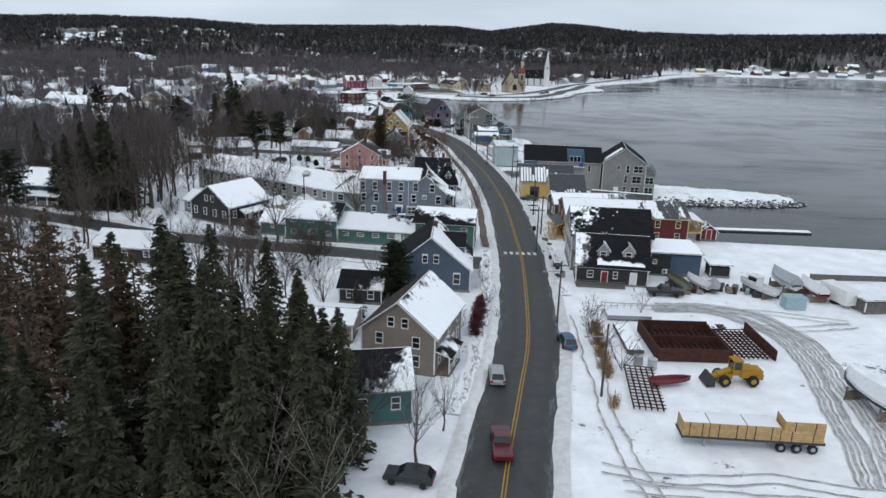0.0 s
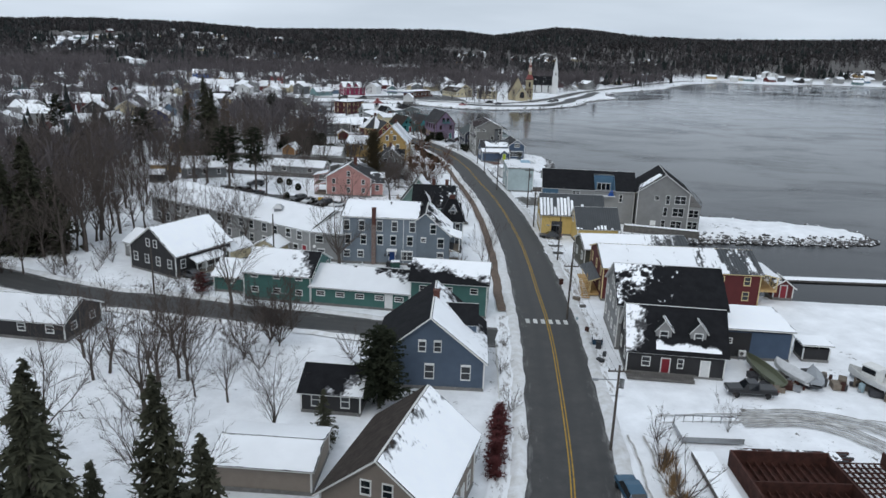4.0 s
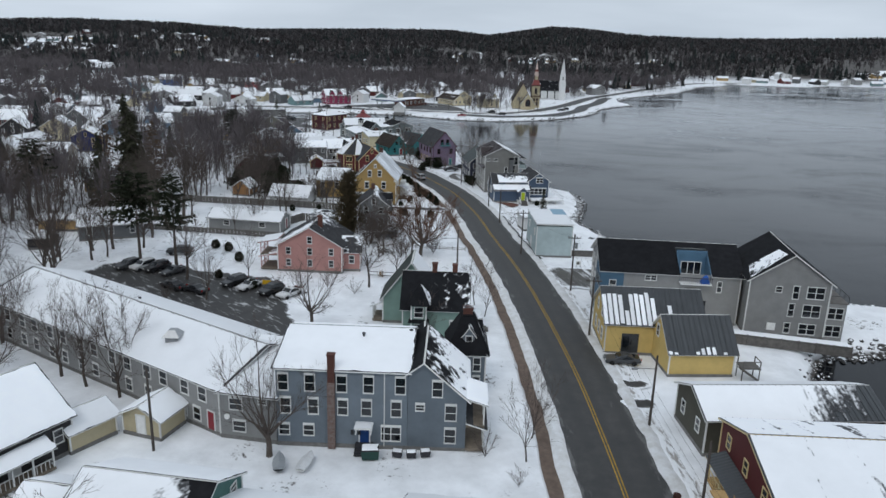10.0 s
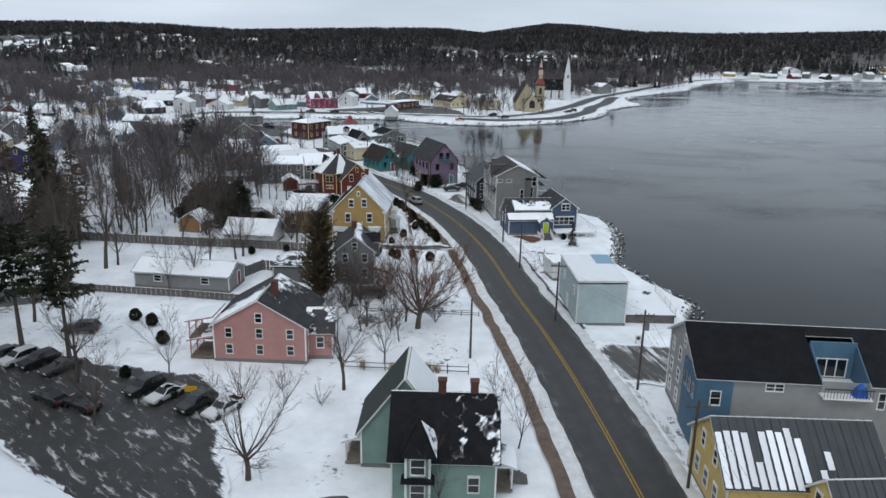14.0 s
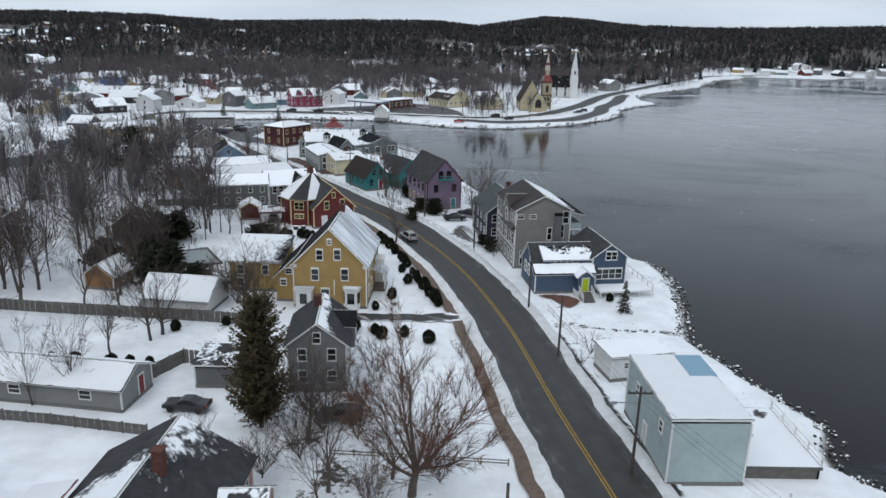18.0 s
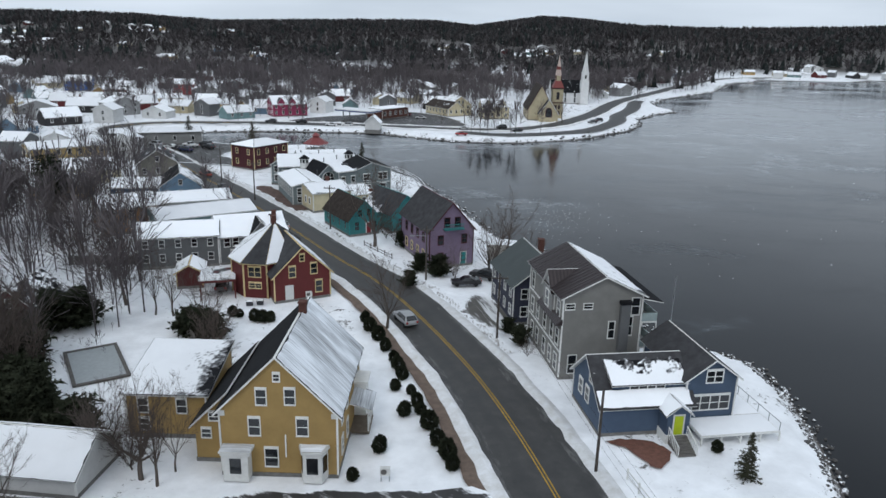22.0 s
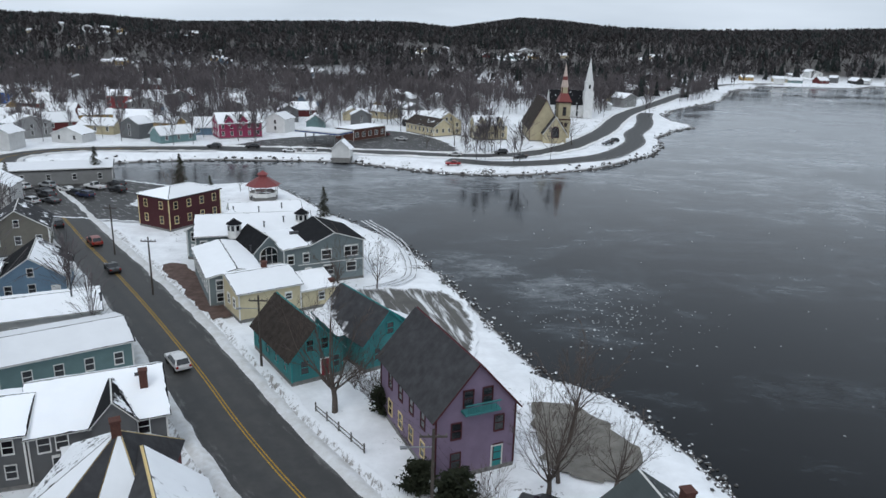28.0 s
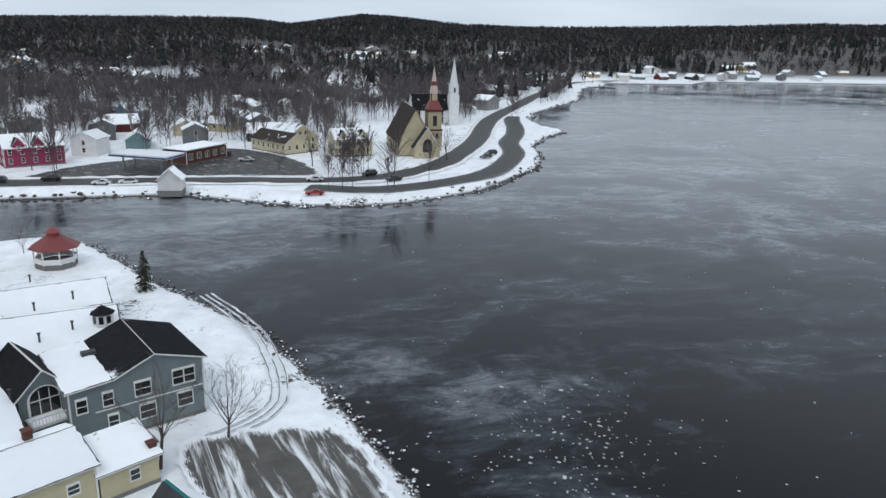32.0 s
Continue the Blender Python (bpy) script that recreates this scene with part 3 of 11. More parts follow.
def gable_faces_front(w, d, h, rise):
    x = w / 2
    v = [(-x, 0, 0), (x, 0, 0), (x, d, 0), (-x, d, 0), (-x, 0, h), (x, 0, h), (x, d, h), (-x, d, h), (0, 0, h + rise), (0, d, h + rise)]
    return v, [(0, 1, 5, 8, 4), (2, 3, 7, 9, 6), (1, 2, 6, 5), (3, 0, 4, 7)]


def balusters(par, material, x0, x1, y, z0, z1, gap=0.3, wide=0.05):
    """Upright bars under a rail, each a part of its own."""
    me = boxes("baluster", [(0, 0, z0, wide, 0.04, z1)], material)
    for i in range(int((x1 - x0) / gap)):
        part("baluster", me, par, "", Matrix.Translation((x0 + i * gap, y, 0)))


def porch(th, m, w, d, h, roofm, trim, cover=1.0, posts=3, deck=WOOD):
    """A porch in front of a wall: deck, posts, rail and a lean-to roof, its back on y = 0."""
    pr = obj("porch", boxes("porch", [(-w / 2, -d, 0.1, w / 2, 0, 0.4)], deck), th)
    pr.matrix_local = m
    for k in range(posts):
        x = -w / 2 + 0.1 + k * (w - 0.2) / max(1, posts - 1)
        part("post", boxes("post", [(x - 0.07, -d + 0.03, 0.4, x + 0.07, -d + 0.17, h - 0.15)], trim), pr)
    part("rail", boxes("rail", [(-w / 2, -d + 0.06, 1.25, w / 2, -d + 0.14, 1.33)] , trim), pr)
    balusters(pr, trim, -w / 2, w / 2, -d + 0.08, 0.4, 1.25, 0.42)
    q = [(-w / 2 - 0.2, -d - 0.3, h - 0.2), (w / 2 + 0.2, -d - 0.3, h - 0.2), (w / 2 + 0.2, 0, h + 0.5), (-w / 2 - 0.2, 0, h + 0.5)]
    part("porch_roof", slab("porch_roof", q, 0.14, roofm, trim), pr)
    if cover > 0:
        SEED[0] += 1
        me = snow_sheet(*[Vector(p) + Vector((0, -0.03, 0.15)) for p in q], thr=0.75 - 1.5 * cover if cover < 1 else -1.2, seed=SEED[0] * 1.1)
        if me:
            part("snow", me, pr)
    return pr


# ---------- the lie of the land ----------
SHORE = [(300, -500), (300, 60), (180, 102), (94, 109), (61, 110), (51, 113), (48, 125), (46, 140), (51, 149), (58, 150.5), (86, 152), (96, 154.5), (97.5, 158),
         (94, 163), (80, 168), (64, 171), (58, 176), (47, 181), (39, 188), (33, 196), (37, 202), (33, 213), (29.3, 225), (33, 238), (35, 250), (34.5, 258),
         (30, 262.8), (25, 265.5), (22.4, 274), (21.2, 284), (20.6, 291), (19, 297), (15, 308), (11, 312), (7.5, 314), (6.2, 318), (2, 333), (-3.2, 352), (-10.9, 373), (-21, 388),
         (-25, 393), (-35, 411), (-41, 421), (-48, 426), (-58, 424), (-75, 420), (-100, 428), (-130, 440), (-131, 446), (-105, 452), (-85, 461), (-68, 465),
         (-30, 465), (-16, 458), (-3, 450), (12, 446), (28, 448), (50, 459), (79, 490), (90, 512), (97, 537), (112, 560), (128, 577), (124, 590), (128, 620), (147, 658),
         (204, 728), (260, 830), (318, 900), (450, 932), (685, 952), (1500, 1010), (3900, 1100), (3900, 4600), (-3900, 4600), (-3900, -500)]


def shore_distance(x, y):
    """Metres from the waterline: positive on land. Arrays."""
    x, y = np.asarray(x, float), np.asarray(y, float)
    best = np.full(x.shape, 1e9)
    inside = np.zeros(x.shape, bool)
    for (ax, ay), (bx, by) in zip(SHORE, SHORE[1:] + SHORE[:1]):
        dx, dy = bx - ax, by - ay
        t = np.clip(((x - ax) * dx + (y - ay) * dy) / (dx * dx + dy * dy), 0, 1)
        best = np.minimum(best, np.hypot(x - ax - t * dx, y - ay - t * dy))
        if ay != by:
            inside ^= ((ay > y) != (by > y)) & (x < dx * (y - ay) / (by - ay) + ax)
    return np.where(inside, best, -best)


def smooth01(t):
    t = np.clip(t, 0, 1)
    return t * t * (3 - 2 * t)


def ripple(x, y, s, k):
    """Cheap rolling relief from a few crossed waves."""
    return (np.sin(x * s + k) * np.cos(y * s * 0.83 + 1.7 * k) + 0.5 * np.sin(x * s * 2.1 + y * s * 1.3 + 2.3 * k) + 0.35 * np.cos(y * s * 2.9 - x * s * 1.7 + 0.7 * k)) / 1.85


def land(x, y):
    x, y = np.asarray(x, float), np.asarray(y, float)
    sd = shore_distance(x, y)
    z = -1.8 + 1.75 * smooth01((sd + 0.6) / 3.6)
    z = np.where(sd < 0, np.maximum(-4.5, -1.8 + sd * 0.4), z)
    r = np.hypot(x, y - 150)
    az = np.degrees(np.arctan2(x, y - 150))
    crest = np.interp(az, [-60, -35, -27, -21, -16, -8, 0, 3, 8, 11, 15, 22, 30, 38, 46, 70], [40, 36, 44, 48, 34, 44, 46, 38, 66, 62, 48, 48, 54, 66, 74, 60])
    hill = smooth01((r - 560) / 1440) * smooth01(sd / 200) * (1 - 0.5 * smooth01((r - 2050) / 900))
    z = z + hill * (crest + 5 * ripple(x, y, 0.006, 2.0) + 2 * ripple(x, y, 0.02, 1.0))
    z = z + smooth01(sd / 8) * 0.10 * ripple(x, y, 0.11, 1.1)
    return z


def lines(a, b, step, far, grow=1.16):
    mid = list(np.arange(a, b + 0.01, step))
    lo, hi, s = [], [], step
    p = a
    while p > far[0]:
        s *= grow
        p -= s
        lo.append(max(p, far[0]))
    s, p = step, mid[-1]
    while p < far[1]:
        s *= grow
        p += s
        hi.append(min(p, far[1]))
    return np.array(lo[::-1] + mid + hi)


def snow_ground_material():
    m = mat("snowy_ground", (0.91, 0.925, 0.95), 0.7, 0.22, 0.22, 0.9, 1.1, spec=0.2)
    n, l = m.node_tree.nodes, m.node_tree.links
    b = n["Principled BSDF"]
    src = b.inputs["Base Color"].links[0].from_socket
    tc = n.new("ShaderNodeTexCoord")
    no = n.new("ShaderNodeTexNoise")
    no.inputs["Scale"].default_value = 0.16
    no.inputs["Detail"].default_value = 9
    no.inputs["Roughness"].default_value = 0.72
    l.new(tc.outputs["Object"], no.inputs["Vector"])
    rp = n.new("ShaderNodeValToRGB")
    rp.color_ramp.elements[0].position, rp.color_ramp.elements[1].position = 0.685, 0.76
    mask = n.new("ShaderNodeTexNoise")
    mask.inputs["Scale"].default_value = 0.035
    mask.inputs["Detail"].default_value = 3
    l.new(tc.outputs["Object"], mask.inputs["Vector"])
    grain = n.new("ShaderNodeTexNoise")
    grain.inputs["Scale"].default_value = 1.7
    grain.inputs["Detail"].default_value = 8
    grain.inputs["Roughness"].default_value = 0.75
    l.new(tc.outputs["Object"], grain.inputs["Vector"])
    bare = n.new("ShaderNodeMath")
    bare.operation = 'MULTIPLY_ADD'
    bare.inputs[1].default_value, bare.inputs[2].default_value = 0.55, -0.24
    l.new(mask.outputs["Fac"], bare.inputs[0])
    both = n.new("ShaderNodeMath")
    both.operation = 'ADD'
    l.new(no.outputs["Fac"], both.inputs[0])
    l.new(bare.outputs[0], both.inputs[1])
    mixg = n.new("ShaderNodeMath")
    mixg.operation = 'MULTIPLY_ADD'
    mixg.inputs[1].default_value = 0.75
    gsub = n.new("ShaderNodeMath")
    gsub.operation = 'SUBTRACT'
    gsub.inputs[1].default_value = 0.5
    l.new(grain.outputs["Fac"], gsub.inputs[0])
    l.new(gsub.outputs[0], mixg.inputs[0])
    l.new(both.outputs[0], mixg.inputs[2])
    l.new(mixg.outputs[0], rp.inputs[0])
    # steep shore shows bare rock
    geo = n.new("ShaderNodeNewGeometry")
    sep = n.new("ShaderNodeSeparateXYZ")
    l.new(geo.outputs["Position"], sep.inputs[0])
    low = n.new("ShaderNodeMapRange")
    low.inputs["From Min"].default_value, low.inputs["From Max"].default_value = -1.15, -1.65
    l.new(sep.outputs["Z"], low.inputs["Value"])
    high = n.new("ShaderNodeMapRange")
    high.inputs["From Min"].default_value, high.inputs["From Max"].default_value = 0.6, 5.0
    high.inputs["To Max"].default_value = 0.95
    l.new(sep.outputs["Z"], high.inputs["Value"])
    mx0 = n.new("ShaderNodeMath")
    mx0.operation = 'MAXIMUM'
    l.new(low.outputs[0], mx0.inputs[0])
    l.new(high.outputs[0], mx0.inputs[1])
    mx = n.new("ShaderNodeMath")
    mx.operation = 'MAXIMUM'
    l.new(rp.outputs[0], mx.inputs[0])
    l.new(mx0.outputs[0], mx.inputs[1])
    mix = n.new("ShaderNodeMix")
    mix.data_type = 'RGBA'
    l.new(mx.outputs[0], mix.inputs[0])
    l.new(src, mix.inputs[6])
    mix.inputs[7].default_value = (0.075, 0.066, 0.058, 1)
    l.new(mix.outputs[2], b.inputs["Base Color"])
    return m


gx, gy_ = lines(-330, 170, 2.5, (-3800, 3800)), lines(-70, 640, 2.5, (-480, 4500))
GX, GY = np.meshgrid(gx, gy_)
GZ = land(GX, GY)
nxg, nyg = len(gx), len(gy_)
gverts = np.stack([GX.ravel(), GY.ravel(), GZ.ravel()], 1)
ii = (np.arange(nyg - 1)[:, None] * nxg + np.arange(nxg - 1)[None, :]).ravel()
gfaces = np.stack([ii, ii + 1, ii + 1 + nxg, ii + nxg], 1)
ground = new("ground", mesh("ground", gverts.tolist(), gfaces.tolist(), snow_ground_material(), smooth=True))
tagged(ground, "snow-covered ground sloping down to a rocky shore", "ground", kind="structure")


def water_material():
    m = bpy.data.materials.new("icy_water")
    m.use_nodes = True
    n, l = m.node_tree.nodes, m.node_tree.links
    b = n["Principled BSDF"]
    tc = n.new("ShaderNodeTexCoord")
    mp = n.new("ShaderNodeMapping")
    mp.inputs["Rotation"].default_value = (0, 0, 0.35)
    mp.inputs["Scale"].default_value = (0.65, 1.25, 1)
    l.new(tc.outputs["Object"], mp.inputs[0])
    warp = n.new("ShaderNodeTexNoise")
    warp.inputs["Scale"].default_value = 0.008
    warp.inputs["Detail"].default_value = 3
    l.new(tc.outputs["Object"], warp.inputs["Vector"])
    vm = n.new("ShaderNodeVectorMath")
    vm.operation = 'MULTIPLY_ADD'
    vm.inputs[1].default_value = (90, 90, 0)
    l.new(warp.outputs["Color"], vm.inputs[0])
    l.new(mp.outputs[0], vm.inputs[2])
    sheet = n.new("ShaderNodeTexNoise")
    sheet.inputs["Scale"].default_value = 0.024
    sheet.inputs["Detail"].default_value = 11
    sheet.inputs["Roughness"].default_value = 0.74
    l.new(vm.outputs[0], sheet.inputs["Vector"])
    r1 = n.new("ShaderNodeValToRGB")
    e = r1.color_ramp.elements
    e[0].position, e[0].color = 0.46, (0.003, 0.004, 0.006, 1)
    e[1].position, e[1].color = 0.80, (0.30, 0.32, 0.34, 1)
    x = e.new(0.56)
    x.color = (0.030, 0.036, 0.042, 1)
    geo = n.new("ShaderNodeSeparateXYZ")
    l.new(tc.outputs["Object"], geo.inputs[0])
    # ice thickens northward; the ramp also paints in the sky reflection strengthening with distance
    sheen_rise = n.new("ShaderNodeMapRange")
    sheen_rise.inputs["From Min"].default_value, sheen_rise.inputs["From Max"].default_value = 290, 470
    sheen_rise.inputs["To Min"].default_value, sheen_rise.inputs["To Max"].default_value = -0.16, 0.13
    l.new(geo.outputs["Y"], sheen_rise.inputs["Value"])
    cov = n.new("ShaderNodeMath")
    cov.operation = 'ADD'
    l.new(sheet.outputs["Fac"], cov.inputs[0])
    l.new(sheen_rise.outputs[0], cov.inputs[1])
    film = n.new("ShaderNodeTexNoise")
    film.inputs["Scale"].default_value = 0.16
    film.inputs["Detail"].default_value = 10
    film.inputs["Roughness"].default_value = 0.78
    film.inputs["Distortion"].default_value = 1.2
    l.new(mp.outputs[0], film.inputs["Vector"])
    fm = n.new("ShaderNodeMath")
    fm.operation = 'MULTIPLY_ADD'
    fm.inputs[1].default_value = 0.55
    l.new(film.outputs["Fac"], fm.inputs[0])
    l.new(cov.outputs[0], fm.inputs[2])
    fs = n.new("ShaderNodeMath")
    fs.operation = 'SUBTRACT'
    fs.inputs[1].default_value = 0.275
    l.new(fm.outputs[0], fs.inputs[0])
    last = fs.outputs[0]
    # drifts where thin ice has gathered
    for cx, cy, rad, amount in ((20, 337, 20, 0.10), (35, 275, 9, 0.12), (8, 368, 17, 0.05), (55, 348, 12, 0.06), (90, 420, 45, 0.04)):
        ds = n.new("ShaderNodeVectorMath")
        ds.operation = 'DISTANCE'
        ds.inputs[1].default_value = (cx, cy, 0)
        flat = n.new("ShaderNodeVectorMath")
        flat.operation = 'MULTIPLY'
        flat.inputs[1].default_value = (1, 1, 0)
        l.new(tc.outputs["Object"], flat.inputs[0])
        l.new(flat.outputs[0], ds.inputs[0])
        near = n.new("ShaderNodeMapRange")
        near.interpolation_type = 'SMOOTHSTEP'
        near.inputs["From Min"].default_value, near.inputs["From Max"].default_value = rad, rad * 0.55
        near.inputs["To Max"].default_value = amount
        l.new(ds.outputs["Value"], near.inputs["Value"])
        plus = n.new("ShaderNodeMath")
        plus.operation = 'ADD'
        l.new(last, plus.inputs[0])
        l.new(near.outputs[0], plus.inputs[1])
        last = plus.outputs[0]
    l.new(last, r1.inputs[0])
    l.new(r1.outputs[0], b.inputs["Base Color"])
    r2 = n.new("ShaderNodeMapRange")
    r2.inputs["From Min"].default_value, r2.inputs["From Max"].default_value = 0.45, 0.7
    r2.inputs["To Min"].default_value, r2.inputs["To Max"].default_value = 0.09, 0.34
    l.new(sheet.outputs["Fac"], r2.inputs["Value"])
    l.new(r2.outputs[0], b.inputs["Roughness"])
    b.inputs["IOR"].default_value = 1.33
    b.inputs["Specular IOR Level"].default_value = 0.30
    wv = n.new("ShaderNodeTexNoise")
    wv.inputs["Scale"].default_value = 0.9
    wv.inputs["Detail"].default_value = 4
    l.new(mp.outputs[0], wv.inputs["Vector"])
    bp = n.new("ShaderNodeBump")
    bp.inputs["Strength"].default_value = 0.12
    bp.inputs["Distance"].default_value = 0.08
    l.new(wv.outputs["Fac"], bp.inputs["Height"])
    l.new(bp.outputs[0], b.inputs["Normal"])
    return m


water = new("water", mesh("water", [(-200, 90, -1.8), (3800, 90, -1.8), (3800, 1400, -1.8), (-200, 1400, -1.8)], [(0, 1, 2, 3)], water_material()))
tagged(water, "dark cold bay with thin swirling ice", "water", kind="structure")
# ---------- roads ----------
def spline(pts, step=2.0):
    """Evenly stepped points on a Catmull-Rom line through pts."""
    p = [Vector((*q, 0)) for q in pts]
    p = [p[0] * 2 - p[1]] + p + [p[-1] * 2 - p[-2]]
    out = []
    for i in range(1, len(p) - 2):
        a, b, c, d = p[i - 1:i + 3]
        k = max(2, int((c - b).length / step))
        for j in range(k):
            t = j / k
            out.append(0.5 * (2 * b + (c - a) * t + (2 * a - 5 * b + 4 * c - d) * t * t + (3 * b - a - 3 * c + d) * t ** 3))
    out.append(p[-2])
    return out


def normals(line):
    ns = []
    for i in range(len(line)):
        t = (line[min(i + 1, len(line) - 1)] - line[max(i - 1, 0)]).normalized()
        ns.append(Vector((t.y, -t.x, 0)))
    return ns


def ribbon(name, line, offsets, z, material, lift=None, rough=0.0):
    """A strip along the line through the given sideways offsets; UV: across 0..1, along in metres."""
    ns = normals(line)
    k = len(offsets)
    v, f, uv, s = [], [], [], 0.0
    for i, (p, n) in enumerate(zip(line, ns)):
        if i:
            s += (p - line[i - 1]).length
        for j, o in enumerate(offsets):
            q = p + n * o
            if rough:
                q = q + n * rough * (nz(p.x, p.y, o * 0.05, 0.16) + 0.7 * nz(p.x, p.y, 9.0 + o * 0.3, 0.6))
            v.append((q.x, q.y, z + (lift(i, j, q) if lift else 0.0)))
            uv.append((j / (k - 1), s))
    for i in range(len(line) - 1):
        for j in range(k - 1):
            a = i * k + j
            f.append((a, a + 1, a + 1 + k, a + k))
    me = mesh(name, v, f, material, smooth=True)
    me.attributes.new("inner", 'FLOAT', 'POINT').data.foreach_set("value", [0.0 if j in (0, k - 1) else 0.75 for i in range(len(line)) for j in range(k)])
    lay = me.uv_layers.new(name="UVMap")
    for lp in me.loops:
        lay.data[lp.index].uv = uv[lp.vertex_index]
    return me


def asphalt(name, slush=0.35, dark=0.040):
    m = bpy.data.materials.new(name)
    m.use_nodes = True
    n, l = m.node_tree.nodes, m.node_tree.links
    b = n["Principled BSDF"]
    tc = n.new("ShaderNodeTexCoord")
    sep = n.new("ShaderNodeSeparateXYZ")
    l.new(tc.outputs["UV"], sep.inputs[0])
    no = n.new("ShaderNodeTexNoise")
    no.inputs["Scale"].default_value = 0.45
    no.inputs["Detail"].default_value = 8
    no.inputs["Roughness"].default_value = 0.7
    l.new(tc.outputs["Object"], no.inputs["Vector"])
    fine = n.new("ShaderNodeTexNoise")
    fine.inputs["Scale"].default_value = 14.0
    fine.inputs["Detail"].default_value = 3
    l.new(tc.outputs["Object"], fine.inputs["Vector"])
    base = n.new("ShaderNodeValToRGB")
    base.color_ramp.elements[0].position, base.color_ramp.elements[0].color = 0.3, (dark * 0.5, dark * 0.5, dark * 0.51, 1)
    base.color_ramp.elements[1].position, base.color_ramp.elements[1].color = 0.72, (dark * 1.75, dark * 1.68, dark * 1.6, 1)
    l.new(no.outputs["Fac"], base.inputs[0])
    # worn wheel tracks: four pale streaks along the lanes
    tr = n.new("ShaderNodeMath")
    tr.operation = 'SINE'
    ml = n.new("ShaderNodeMath")
    ml.operation = 'MULTIPLY'
    ml.inputs[1].default_value = 25.1
    l.new(sep.outputs["X"], ml.inputs[0])
    l.new(ml.outputs[0], tr.inputs[0])
    trr = n.new("ShaderNodeMapRange")
    trr.inputs["From Min"].default_value, trr.inputs["From Max"].default_value = -0.2, 1.0
    trr.inputs["To Max"].default_value = 0.30
    l.new(tr.outputs[0], trr.inputs["Value"])
    mixa = n.new("ShaderNodeMix")
    mixa.data_type = 'RGBA'
    l.new(trr.outputs[0], mixa.inputs[0])
    l.new(base.outputs[0], mixa.inputs[6])
    mixa.inputs[7].default_value = (dark * 0.6, dark * 0.61, dark * 0.63, 1)
    # salt and slush towards the verges
    ed = n.new("ShaderNodeMath")
    ed.operation = 'SUBTRACT'
    ed.inputs[1].default_value = 0.5
    l.new(sep.outputs["X"], ed.inputs[0])
    ab = n.new("ShaderNodeMath")
    ab.operation = 'ABSOLUTE'
    l.new(ed.outputs[0], ab.inputs[0])
    mp = n.new("ShaderNodeMapping")
    mp.inputs["Scale"].default_value = (9, 0.22, 1)
    l.new(tc.outputs["UV"], mp.inputs[0])
    st = n.new("ShaderNodeTexNoise")
    st.inputs["Scale"].default_value = 1.0
    st.inputs["Detail"].default_value = 7
    st.inputs["Roughness"].default_value = 0.7
    l.new(mp.outputs[0], st.inputs["Vector"])
    ad = n.new("ShaderNodeMath")
    ad.operation = 'MULTIPLY_ADD'
    ad.inputs[1].default_value = 0.9
    l.new(ab.outputs[0], ad.inputs[0])
    l.new(st.outputs["Fac"], ad.inputs[2])
    sl = n.new("ShaderNodeMapRange")
    sl.inputs["From Min"].default_value, sl.inputs["From Max"].default_value = 0.86, 1.06
    sl.inputs["To Max"].default_value = slush
    l.new(ad.outputs[0], sl.inputs["Value"])
    mixb = n.new("ShaderNodeMix")
    mixb.data_type = 'RGBA'
    l.new(sl.outputs[0], mixb.inputs[0])
    l.new(mixa.outputs[2], mixb.inputs[6])
    mixb.inputs[7].default_value = (0.42, 0.41, 0.40, 1)
    l.new(mixb.outputs[2], b.inputs["Base Color"])
    rr = n.new("ShaderNodeMapRange")
    rr.inputs["To Min"].default_value, rr.inputs["To Max"].default_value = 0.42, 0.85
    l.new(no.outputs["Fac"], rr.inputs["Value"])
    l.new(rr.outputs[0], b.inputs["Roughness"])
    bp = n.new("ShaderNodeBump")
    bp.inputs["Strength"].default_value = 0.3
    bp.inputs["Distance"].default_value = 0.02
    l.new(fine.outputs["Fac"], bp.inputs["Height"])
    l.new(bp.outputs[0], b.inputs["Normal"])
    return m


ASPHALT = asphalt("damp_asphalt")
SLUSHY = asphalt("slushy_asphalt", 0.85, 0.042)
WALK = mat("brown_sidewalk", (0.17, 0.125, 0.10), 0.9, 0.4, 1.0, 0.4, 8.0)
YELLOW = mat("road_yellow", (0.46, 0.28, 0.04), 0.8, 0.4, 2.5)
WHITE = mat("road_white", (0.68, 0.68, 0.66), 0.8, 0.3, 2.5)

MAIN = spline([(-2, -90), (1, -40), (4.5, 0), (7, 19.4), (9.8, 36.4), (12.4, 53), (14.2, 77), (14.9, 93), (14.9, 108), (14.9, 123), (14.5, 140), (12.8, 165), (10.6, 185), (7.8, 203), (4.6, 226),
               (-0.8, 249), (-8.9, 270.5), (-15.6, 284), (-21.5, 293), (-26.6, 301), (-34, 313.5), (-45.6, 332), (-56.8, 349), (-67.8, 365), (-77, 379), (-90, 398), (-106, 420), (-122, 440), (-126, 456), (-112, 470),
               (-71, 477)])
SIDE = spline([(10.5, 87), (-7, 88.3), (-27.5, 92), (-42, 95), (-58, 98.3), (-95, 113), (-150, 128), (-260, 150)])
BAY = spline([(-71, 477), (-45, 476), (-16, 474), (7, 470.5), (25, 473), (45, 489), (62, 516), (77, 546), (105, 612), (150, 690), (200, 775), (290, 900), (420, 960)], 3.0)
CAR_PARK_LOOP = spline([(4, 462), (20, 457), (40, 463), (60, 478), (78, 508), (86, 535), (97, 558), (106, 582), (112, 602), (120, 624)], 3.0)

